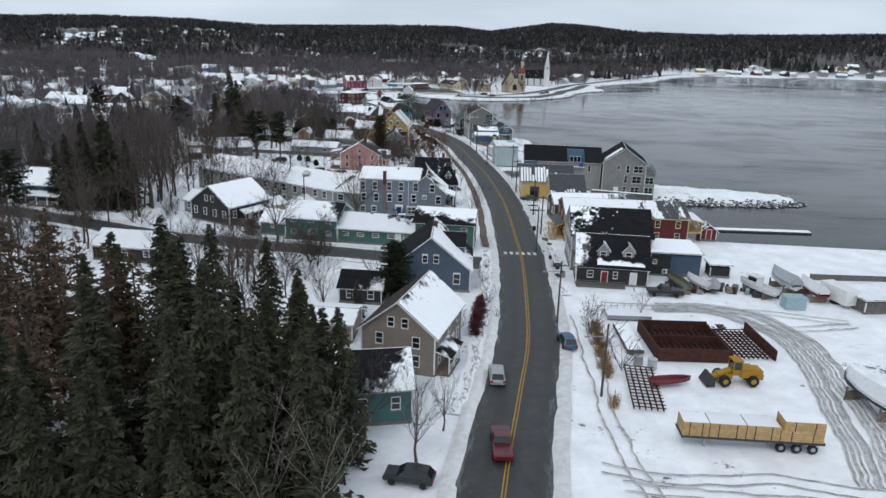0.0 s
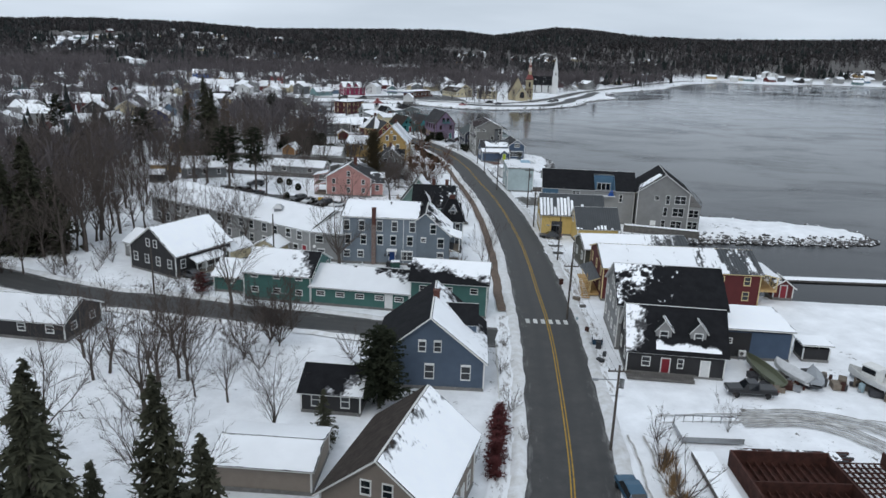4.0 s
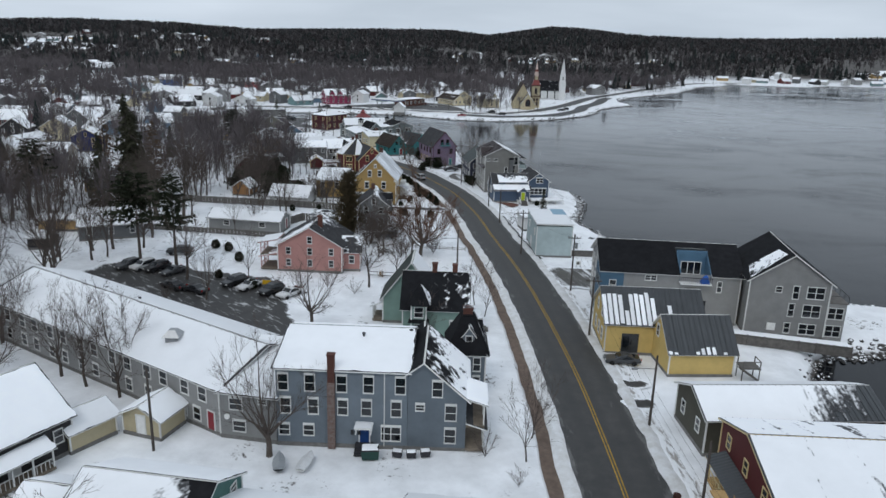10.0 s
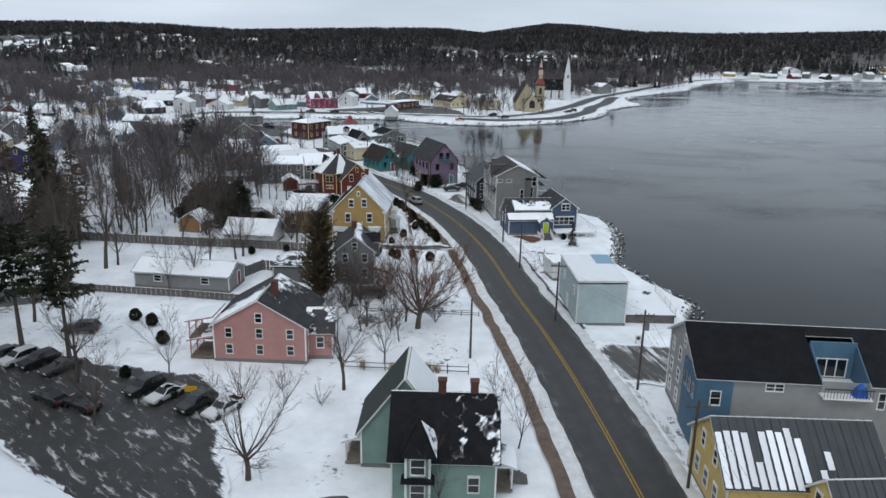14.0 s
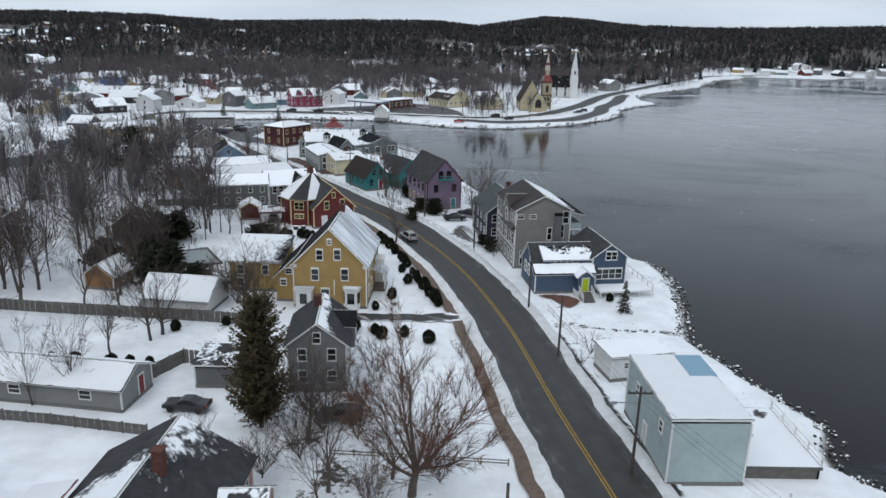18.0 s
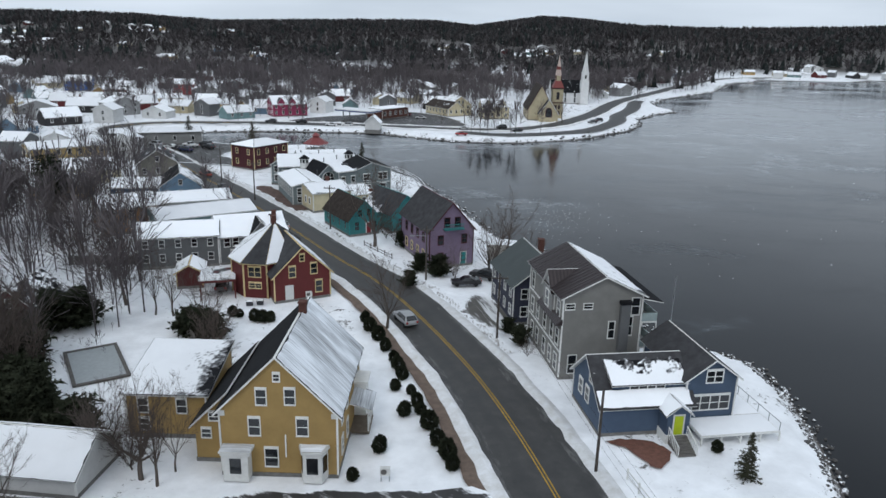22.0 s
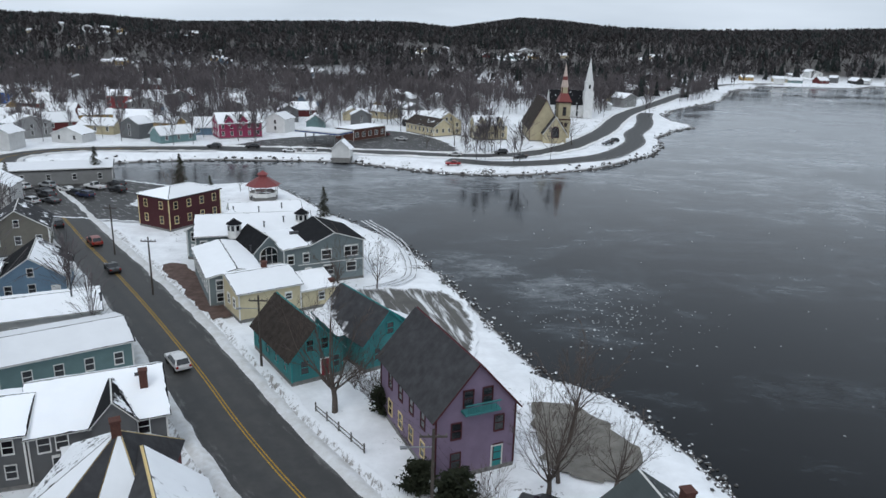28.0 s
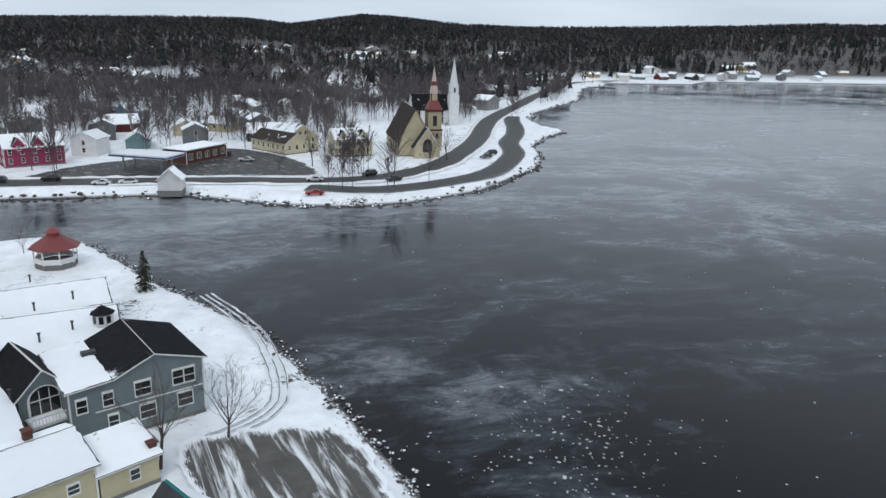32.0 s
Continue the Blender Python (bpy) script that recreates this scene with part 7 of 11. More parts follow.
form("house_wing", "teal rear cottage with a grey roof and snow", (-14.3, 312.6), (-8.9, 316.2), 11, [(-3.25, 3.7), (0, 7.1), (3.25, 3.9)], 'y', TEAL, GREYROOF, ((0.3, -0.6, -0.8), (0.6, 1.0, 0.0)), trim=TEALDOOR, style='sash',
     wins=[('S', 1.0, 2.0, 0.9, 1.5), ('S', -1.6, 2.0, 0.8, 1.4), ('S', 0.2, 4.9, 0.9, 1.4), ('W', -2, 2.0, 0.8, 1.4)])
form("house_wing", "low teal link between the cottages under snow", (-17.6, 315.6), (-13.8, 318.2), 6, [(-3, 3.3), (3, 4.2)], 'x', TEAL, GREYROOF, (1,), trim=TEALDOOR, corners=False, wins=[('S', 0, 1.8, 0.8, 1.3)])
form("house_wing", "teal side porch with a snowy lean-to roof", (-8.7, 317.0), (-6.4, 318.6), 5, [(-1.4, 4.4), (1.4, 3.0)], 'y', TEAL, GREYROOF, (1,), trim=TEALDOOR, corners=False)
form("house", "cream yellow house under a white roof", (-32.0, 327.6), (-24.4, 332.2), 6.4, [(-3.2, 4.1), (1.6, 5.4), (3.2, 5.0)], 'x', CREAM, GREYROOF, (1, 1), chimneys=((1.2, 2.2, 4.8, 6.3),), wins=[('S', 2.6, 2.6, 0.9, 0.8), ('W', -1, 2.2, 0.8, 1.2), ('W', 1.2, 2.2, 0.8, 1.2)])
form("house_wing", "cream yellow rear wing under snow", (-24.2, 332.4), (-19.8, 335.0), 4.5, [(-2.25, 2.9), (2.25, 4.0)], 'x', CREAM, BLACKROOF, ((0.9, 0.3, -0.5),), wins=[('S', 0.4, 1.7, 0.8, 1.0)], corners=False, chimneys=((2.4, -1.4, 0.3, 3.6),))
def inn_arch(th, w, d):
    """The inn's entrance gable: an arched white window over a small balcony."""
    y = -d / 2
    arch = [(-1.35, 0, 0), (1.35, 0, 0)] + [(1.35 * math.cos(t), 0, 1.5 + 1.3 * math.sin(t)) for t in [math.pi * q / 10 for q in range(11)]]
    part("arch_frame", mesh("arch_frame", [(x * 1.16, y - 0.04, 2.7 + q * 1.07) for x, _, q in arch], [tuple(range(len(arch)))], TRIM), th)
    w_ = part("arched_window", mesh("arched_window", [(x, y - 0.07, 2.8 + q) for x, _, q in arch], [tuple(range(len(arch)))], GLASS), th)
    part("mullion", boxes("mullion", [(-0.5, y - 0.12, 2.8, -0.42, y - 0.071, 5.3), (0.42, y - 0.12, 2.8, 0.5, y - 0.071, 5.3), (-1.35, y - 0.12, 4.25, 1.35, y - 0.071, 4.35)], TRIM), w_)
    b = part("balcony", boxes("balcony", [(-2.0, y - 2.4, 2.5, 3.0, y, 2.7)], TRIM), th)
    part("rail", boxes("rail", [(-2.0, y - 2.4, 3.5, 3.0, y - 2.32, 3.6)], TRIM), b)
    balusters(b, TRIM, -2.0, 3.0, y - 2.38, 2.7, 3.5)
    put_snow(b, [(-1.9, y - 2.3, 2.71), (2.9, y - 2.3, 2.71), (2.9, y - 0.1, 2.71), (-1.9, y - 0.1, 2.71)], 1)


def cupola(x, y, z):
    """A round white lantern dormer with a dark cone roof on the inn."""
    th = thing("roof_lantern", "round white lantern dormer with a dark cap on the inn", "roof lantern", Matrix.Translation((x, y, z)))
    ring = [(1.1 * math.cos(a), 1.1 * math.sin(a)) for a in [math.pi * k / 4 + 0.39 for k in range(8)]]
    part("drum", mesh("drum", [(p, q, -1.2) for p, q in ring] + [(p, q, 1.2) for p, q in ring], [(k, (k + 1) % 8, 8 + (k + 1) % 8, 8 + k) for k in range(8)], TRIM), th)
    part("cap", mesh("cap", [(p * 1.25, q * 1.25, 1.15) for p, q in ring] + [(0, 0, 2.1)], [(k, (k + 1) % 8, 8) for k in range(8)] + [tuple(range(7, -1, -1))], BLACKROOF), th)
    for k in (4, 5, 6):
        a = math.pi * k / 4 + 0.39 + math.pi / 8
        part("pane", boxes("pane", [(-0.24, -0.03, 0.1, 0.24, 0.02, 0.95)], GLASS), th, "", Matrix.Translation((1.05 * math.cos(a), 1.05 * math.sin(a), 0)) @ Matrix.Rotation(a + math.pi / 2, 4, 'Z'))


INNKW = dict(group="inn buildings", category="inn")
form("inn", "two-storey grey inn block with white windows and a part-dark roof", (-28.2, 342.0), (-16.4, 347.2), 10.5, [(-6.45, 6.0), (-2.4, 6.3), (1.6, 8.0), (6.45, 6.4)], 'y', INN, BLACKROOF, (1, (0.08, 0.9, -0.7), (0.1, 0.5, 0.4)),
     wins=[('S', -5.4, 4.3, 0.9, 1.3), ('S', -3.0, 4.4, 0.9, 1.3), ('S', 0.3, 4.6, 1.5, 1.4), ('S', 4.4, 4.8, 2.2, 1.5), ('S', -2.7, 1.9, 0.9, 1.3), ('S', 0.6, 2.0, 1.5, 1.4), ('S', 4.4, 2.2, 1.5, 1.4), ('E', -3, 4.6, 1.4, 1.4), ('E', 0, 4.6, 1.4, 1.4), ('E', 3, 4.6, 1.4, 1.4), ('E', -3, 2.0, 1.4, 1.4), ('E', 1, 2.0, 1.4, 1.4)],
     extra=lambda th, w, d: (part("band", boxes("band", [(-w / 2 + 2.2, -d / 2 - 0.06, 3.25, w / 2, -d / 2, 3.37)], TRIM), th), part("deck_vent", boxes("deck_vent", [(-3.6, 1.2, 6.2, -2.2, 2.0, 6.9)], DARK_TRIM), th)), **INNKW)
form("inn", "wide white-roofed grey inn block beside the street", (-37.4, 333.2), (-30.6, 336.0), 16, [(-3.7, 4.4), (0.4, 5.3), (3.7, 4.7)], 'y', INN, BLACKROOF, (1, 1), wins=[('S', u, 3.2, 0.9, 1.3) for u in (-2.2, 0.2, 2.4)] + [('S', -2.2, 1.4, 0.9, 1.2)] + [('W', u, 2.6, 1.0, 1.5) for u in (-6, -3.6, -1.2, 1.2, 3.6, 6)], **INNKW)
form("inn", "inn entrance gable with an arched white window", (-33.0, 343.8), (-29.1, 346.2), 8.5, [(-2.3, 5.1), (0, 7.3), (2.3, 5.1)], 'y', INN, BLACKROOF, (0, 0), extra=inn_arch, corners=False, **INNKW)
form("inn", "long rear inn block under a white roof", (-44.0, 351.0), (-25.5, 355.0), 12, [(-6, 5.4), (0.6, 7.4), (6, 5.6)], 'x', INN, BLACKROOF, (1, (0.95, 0.1, 0.2)), wins=[('S', u, 3.8, 1.0, 1.4) for u in (-8.2, -6, 3, 5.4, 8)] + [('W', u, 3.8, 1.0, 1.4) for u in (-4, -1.4, 1.4, 4)] + [('W', u, 1.6, 1.0, 1.4) for u in (-4, -1.4, 1.4, 4)] + [('E', -3, 3.6, 1.4, 1.4), ('E', 1, 3.6, 1.4, 1.4)], **INNKW)
form("inn", "white-trimmed inn wing with a hipped dark corner beside the street", (-47.0, 356.5), (-41.0, 354.5), 9, [(-3, 5.0), (0, 6.8), (3, 5.0)], 'y', INN, BLACKROOF, ((0.2, 0.2, 0.8), 1), wins=[('S', u, zz, 0.9, 1.4) for u in (-1.8, 1.4) for zz in (1.7, 4.0)] + [('W', u, zz, 0.9, 1.4) for u in (-2.6, 0, 2.6) for zz in (1.7, 4.0)], **INNKW)
form("inn", "low end block of the inn under snow", (-42.0, 368.5), (-29.5, 372.5), 8.5, [(-4.2, 4.0), (0, 6.0), (4.2, 4.0)], 'x', INN, BLACKROOF, (1, 1), wins=[('S', u, 2.2, 1.0, 1.3) for u in (-4, -1, 2, 4.6)], **INNKW)
cupola(-37.8, 351.8, 6.4)
cupola(-27.6, 358.0, 6.8)
house("shop", "dark red square building with yellow trim and a hipped snowy roof", (-62.6, 378.4), (-55.2, 373.6), 13, 6.3, 7.6, 'hip', DARKRED, GREYROOF, (1, 1, 1, 1), trim=CREAM_TRIM, category="shop", step=2.9)

# gazebo
gz = thing("gazebo", "white octagonal gazebo with a red roof on a snowy point", "gazebo", Matrix.Translation((-42.8, 403.5, 0)))
oct8 = [(math.cos(a) * 3.3, math.sin(a) * 3.3) for a in [math.pi / 8 + k * math.pi / 4 for k in range(8)]]
part("floor", mesh("floor", [(x, y, 0) for x, y in oct8] + [(x, y, 0.8) for x, y in oct8], [tuple(range(8, 16))] + [(k, (k + 1) % 8, 8 + (k + 1) % 8, 8 + k) for k in range(8)], STONE), gz)
for x, y in oct8:
    part("post", boxes("post", [(x - 0.09, y - 0.09, 0.8, x + 0.09, y + 0.09, 3.5)], TRIM), gz)
for k in range(8):
    (x, y), (x2, y2) = oct8[k], oct8[(k + 1) % 8]
    part("rail", mesh("rail", [(x, y, 0.9), (x2, y2, 0.9), (x2, y2, 1.8), (x, y, 1.8), (x * .97, y * .97, 0.9), (x2 * .97, y2 * .97, 0.9), (x2 * .97, y2 * .97, 1.8), (x * .97, y * .97, 1.8)], BOXF, TRIM), gz)
part("roof", mesh("roof", [(x * 1.25, y * 1.25, 3.4) for x, y in oct8] + [(x * 0.35, y * 0.35, 5.3) for x, y in oct8], [(k, (k + 1) % 8, 8 + (k + 1) % 8, 8 + k) for k in range(8)] + [tuple(range(8, 16)), tuple(range(7, -1, -1))], plain("faded_red_roof", (0.24, 0.06, 0.06))), gz)
part("cupola", mesh("cupola", [(x * 0.3, y * 0.3, 5.3) for x, y in oct8] + [(x * 0.3, y * 0.3, 5.9) for x, y in oct8] + [(x * 0.42, y * 0.42, 5.9) for x, y in oct8] + [(0, 0, 6.8)], [(k, (k + 1) % 8, 8 + (k + 1) % 8, 8 + k) for k in range(8)] + [(16 + k, 16 + (k + 1) % 8, 24) for k in range(8)], plain("faded_red_roof", (0.24, 0.06, 0.06))), gz)

# ---------- across the inlet ----------
house("hut", "small white waterside hut with a snowy gabled roof", (-32.3, 461.2), (-26.8, 460.6), 5, 3.1, 5.6, 'y', WHITEW, GREYROOF, (1, 1), faces='', category="hut", gable_win=False)


def church_front(th, w, d):
    v = [(0.55 * math.cos(a), 0, 0.8 + 1.3 * math.sin(a)) for a in [math.pi * k / 10 for k in range(11)]]
    b = part("porch", mesh("porch", *gable_faces_front(8.4, 5, 3.4, 6.2), CREAM), th, "", Matrix.Translation((3.2, -d / 2 - 4.5, 0)))
    for sg in (1, -1):
        q = [(sg * 4.6, -0.3, 3.1), (sg * 4.6, 5, 3.1), (0, 5, 9.7), (0, -0.3, 9.7)]
        if sg < 0:
            q = [q[1], q[0], q[3], q[2]]
        part("porch_roof", slab("porch_roof", q, 0.2, GREYROOF, TRIM), b)
    arch = [(-1.3, -0.05, 2.2), (1.3, -0.05, 2.2)] + [(1.3 * math.cos(a), -0.05, 4.2 + 1.9 * math.sin(a)) for a in [math.pi * k / 8 for k in range(9)]]
    part("arched_window", mesh("arched_window", arch, [tuple(range(len(arch)))], GLASS), b)
    part("trim_arch", mesh("trim_arch", [(p[0] * 1.2, -0.02, 2.0 + (p[2] - 2.2) * 1.12) for p in arch], [tuple(range(len(arch)))], DARKRED), b)


house("church", "cream wooden church with steep dark roofs and dark red trim", (37.6, 508.5), (49.0, 508.0), 26, 5.0, 15.4, 'y', CREAM, BROWNROOF, (0.0, 0.0), trim=DARKRED, faces='', category="church", extra=church_front, gable_win=False)


def spire(base, r, z0, z1, material):
    v = [(r * math.cos(a), r * math.sin(a), z0) for a in [math.pi / 8 + k * math.pi / 4 for k in range(8)]] + [(0, 0, z1)]
    return mesh("spire", v, [(k, (k + 1) % 8, 8) for k in range(8)] + [tuple(range(7, -1, -1))], material)


tw = thing("church_tower", "cream church tower with a red-banded spire", "church tower", pose(52.6, 521.5, 0))
part("tower_base", boxes("tower_base", [(-2.6, -2.6, 0, 2.6, 2.6, 7.0), (-2.8, -2.8, 7.0, 2.8, 2.8, 7.4), (-2.4, -2.4, 7.4, 2.4, 2.4, 13.6), (-2.8, -2.8, 13.6, 2.8, 2.8, 14.1)], [CREAM, DARKRED], [0, 1, 0, 1]), tw)
for zz in (2.5, 5.2, 10.4):
    for u in (-0.8, 0.8) if zz < 8 else (0,):
        window(tw, Matrix.Translation((u, -2.62 if zz < 8 else -2.42, zz)), 0.8 if zz < 8 else 1.2, 1.6 if zz < 8 else 3.2, DARKRED)
part("belfry_roof", mesh("belfry_roof", [(-2.6, -2.6, 14.1), (2.6, -2.6, 14.1), (2.6, 2.6, 14.1), (-2.6, 2.6, 14.1), (-1.3, -1.3, 17.2), (1.3, -1.3, 17.2), (1.3, 1.3, 17.2), (-1.3, 1.3, 17.2)], BOXF, plain("red_shingle", (0.20, 0.05, 0.045))), tw)
part("belfry", boxes("belfry", [(-1.1, -1.1, 17.2, 1.1, 1.1, 19.4)] + [(sx * 1.15 - 0.15, sy * 1.15 - 0.15, 17.2, sx * 1.15 + 0.15, sy * 1.15 + 0.15, 19.6) for sx in (-1, 1) for sy in (-1, 1)], [CREAM, DARKRED], [0, 1, 1, 1, 1]), tw)
part("spire", spire(tw, 1.5, 19.5, 28.8, plain("pale_spire", (0.60, 0.48, 0.42))), tw)
part("spire_band", mesh("spire_band", [(1.12 * math.cos(a), 1.12 * math.sin(a), 22.2) for a in [math.pi / 8 + k * math.pi / 4 for k in range(8)]] + [(0.9 * math.cos(a), 0.9 * math.sin(a), 23.6) for a in [math.pi / 8 + k * math.pi / 4 for k in range(8)]], [(k, (k + 1) % 8, 8 + (k + 1) % 8, 8 + k) for k in range(8)], plain("red_shingle", (0.20, 0.05, 0.045))), tw)
house("church", "white wooden church with a dark roof", (62.0, 594.0), (78.0, 594.0), 10, 6.5, 13.0, 'x', WHITEW, BLACKROOF, (0.05, 0.5), faces='S', category="church", wsize=(1.0, 2.6), step=4)
tw2 = thing("church_tower", "slender white church tower with a tall white spire", "church tower", pose(80.3, 594, 0))
part("tower_base", boxes("tower_base", [(-2.2, -2.2, 0, 2.2, 2.2, 13), (-1.8, -1.8, 13, 1.8, 1.8, 17.2), (-2.0, -2.0, 17.2, 2.0, 2.0, 17.6)], WHITEW), tw2)
part("spire", spire(tw2, 1.9, 17.6, 29.2, plain("white_paint", (0.7, 0.7, 0.69))), tw2)
window(tw2, Matrix.Translation((0, -1.82, 15.2)), 0.9, 2.0)
house("manse", "cream two-storey house with twin snowy dormers", (16.8, 509), (29.3, 510.6), 9, 5.6, 8.6, 'x', CREAM, BLACKROOF, (0.85, 1), step=2.4, gable_win=False, extra=lambda th, w, d: [dormer(th, Matrix.Translation((u, -d / 2 + 0.3, 5.6)), 2.4, 1.2, 1.6, 3.5, CREAM, BLACKROOF, TRIM) for u in (-3.4, 3.4)])
house("hall", "cream hall with a brown roof", (-9.0, 529.0), (1.5, 514), 9, 3.8, 6.6, 'x', CREAM, BROWNROOF, (0.05, 0.5), category="hall", gable_win=False)
house("hall", "cream gabled hall with a snowy roof", (2.5, 518), (12.5, 521.5), 12, 5.2, 9.0, 'y', CREAM, GREYROOF, (0.95, 0.8), category="hall")
cn = thing("station_canopy", "flat white station canopy with a blue band on columns", "canopy", Matrix.Translation((-38, 492, 0)) @ Matrix.Rotation(radians(-28), 4, 'Z'))
part("roof", boxes("roof", [(-9, -4.5, 4.0, 9, 4.5, 4.9)], TRIM), cn)
part("band", boxes("band", [(-9.06, -4.56, 4.15, 9.06, 4.56, 4.55)], plain("blue_band", (0.02, 0.06, 0.22))), cn)
part("snow", snow_sheet((-8.9, -4.4, 4.91), (8.9, -4.4, 4.91), (8.9, 4.4, 4.91), (-8.9, 4.4, 4.91), seed=12.0), cn)
for sx in (-6, 6):
    for sy in (-2.5, 2.5):
        part("column", boxes("column", [(sx - 0.2, sy - 0.2, 0, sx + 0.2, sy + 0.2, 4.0)], STEEL), cn)
house("shop", "low brick shop with a white flat roof", (-28, 498), (-17, 512), 9, 4.0, 4.3, 'flat', BRICK, GREYROOF, (1,), faces='S', category="shop", wsize=(1.6, 1.6), step=3)
house("house", "magenta house with white snowy gables", (-76, 498.5), (-62, 505.5), 9, 5.5, 8.8, 'x', MAGENTA, GREYROOF, (1, 1), extra=lambda th, w, d: [dormer(th, Matrix.Translation((u, -d / 2 - 0.3, 4.2)), 3.2, 2, 2.0, 4, MAGENTA, GREYROOF, TRIM) for u in (-4, 1)])
# ---------- trees ----------


def grow(rng, height, fork=0.3, spread=0.6, limbs=7, branches=9, twigs=9, trunk=0.2, fine=1.0):
    """Trunk and crown meshes of a bare tree: a trunk that forks into limbs, branches along them and fine twigs."""
    tv, tf, cv, cf = [], [], [], []

    def jitter(d, k):
        return (d + Vector((rng.uniform(-1, 1), rng.uniform(-1, 1), rng.uniform(-0.7, 0.9))) * k).normalized()

    def blade(p, d, L, w):
        s = d.orthogonal().normalized() * w
        s.rotate(Matrix.Rotation(rng.uniform(0, 3.14), 3, d))
        o = len(cv)
        cv.extend((p - s, p + s, p + d * L))
        cf.append((o, o + 1, o + 2))

    foot, mid = Vector((0, 0, -0.3)), Vector((rng.uniform(-0.02, 0.02) * height, rng.uniform(-0.02, 0.02) * height, fork * height * 0.5))
    top = mid * 1.6 + Vector((rng.uniform(-0.02, 0.02) * height, rng.uniform(-0.02, 0.02) * height, 0))
    top.z = fork * height
    tube(tv, tf, foot, mid, trunk * 1.15, trunk * 0.92, 7)
    tube(tv, tf, mid, top, trunk * 0.92, trunk * 0.78, 7)
    for b in range(limbs):
        az = b * 2.4 + rng.uniform(-0.4, 0.4)
        tilt = spread * (0.18 if b == 0 else rng.uniform(0.6, 1.25))
        d = Vector((math.cos(az) * math.sin(tilt), math.sin(az) * math.sin(tilt), math.cos(tilt)))
        L = height * (1 - fork) * (1.02 if b == 0 else rng.uniform(0.72, 1.0)) * (1 + 0.15 * spread)
        p = mid.lerp(top, 1.0 if b < 3 else rng.uniform(0.35, 1.0))
        r = trunk * (0.62 if b == 0 else rng.uniform(0.34, 0.52))
        for k in range(5):
            d = (jitter(d, 0.20) + Vector((0, 0, 0.10))).normalized()
            q = p + d * L / 5
            r2 = max(0.016, r * 0.70)
            tube(tv if r > 0.045 else cv, tf if r > 0.045 else cf, p, q, r, r2, 5 if r > 0.08 else 3)
            for j in range((branches * (k + 1)) // 5 - (branches * k) // 5 if k else max(1, branches // 9)):
                u = p.lerp(q, rng.random())
                bd = jitter(d, 0.85)
                BL = L * rng.uniform(0.26, 0.46) * (1.15 - 0.11 * k)
                rb = max(0.014, r2 * 0.45)
                m = u + bd * BL * 0.5
                e = m + (jitter(bd, 0.35) + Vector((0, 0, 0.12))).normalized() * BL * 0.5
                tube(cv, cf, u, m, rb, rb * 0.7, 3)
                blade(m, (e - m).normalized(), (e - m).length, rb * 0.7)
                for w in range(twigs):
                    t = rng.uniform(0.15, 1.0)
                    g = u.lerp(m, t * 2) if t < 0.5 else m.lerp(e, t * 2 - 1)
                    td = jitter(bd, 0.65)
                    TL = BL * rng.uniform(0.28, 0.6)
                    blade(g, td, TL, 0.013 * fine)
                    blade(g + td * TL * rng.uniform(0.3, 0.6), jitter(td, 0.6), TL * 0.55, 0.010 * fine)
            p, r = q, r2
        for w in range(4):
            blade(p, jitter(d, 0.5), L * 0.16, 0.012 * fine)
    return tv, tf, cv, cf

    def along(t):
        f = t * n
        i = min(n - 1, int(f))
        return path[i].lerp(path[i + 1], f - i)

    def blade(p, d, L, w):
        e = p + d * L
        s = d.orthogonal().normalized() * w
        s.rotate(Matrix.Rotation(rng.uniform(0, 3.14), 3, d))
        o = len(cv)
        cv.extend((p - s, p + s, e))
        cf.append((o, o + 1, o + 2))

    def jitter(d, k):
        return (d + Vector((rng.uniform(-1, 1), rng.uniform(-1, 1), rng.uniform(-0.6, 1.0))) * k).normalized()

    for b in range(limbs):
        t = first + (0.97 - first) * (b + rng.random() * 0.6) / limbs
        az = b * 2.4 + rng.uniform(-0.5, 0.5)
        tilt = angle * rng.uniform(0.75, 1.25)
        d = Vector((math.cos(az) * math.sin(tilt), math.sin(az) * math.sin(tilt), math.cos(tilt)))
        L = height * reach * (1.1 - 0.75 * t) * rng.uniform(0.8, 1.2)
        p = along(t)
        r = max(0.03, trunk * 0.42 * (1.05 - t))
        for k in range(3):
            d = (jitter(d, 0.22) + Vector((0, 0, 0.12))).normalized()
            q = p + d * L / 3
            r2 = r * 0.68
            tube(tv if r > 0.05 else cv, tf if r > 0.05 else cf, p, q, r, r2, 4 if r > 0.05 else 3)
            for j in range(subs // 3 + (k > 0)):
                u = p.lerp(q, rng.random())
                sd = jitter(d, 0.75)
                SL = L * rng.uniform(0.28, 0.5)
                m = u + sd * SL * 0.5
                e = m + jitter(sd, 0.3) * SL * 0.5
                tube(cv, cf, u, m, max(0.022, r2 * 0.5), 0.018, 3)
                blade(m, (e - m).normalized(), (e - m).length, 0.02)
                for w in range(twigs):
                    g = u.lerp(e, rng.uniform(0.2, 1.0))
                    blade(g, jitter(sd, 0.6), SL * rng.uniform(0.4, 0.85), 0.026)
            p, r = q, r2
        for w in range(3):
            blade(p, jitter(d, 0.5), L * 0.25, 0.02)
    return tv, tf, cv, cf


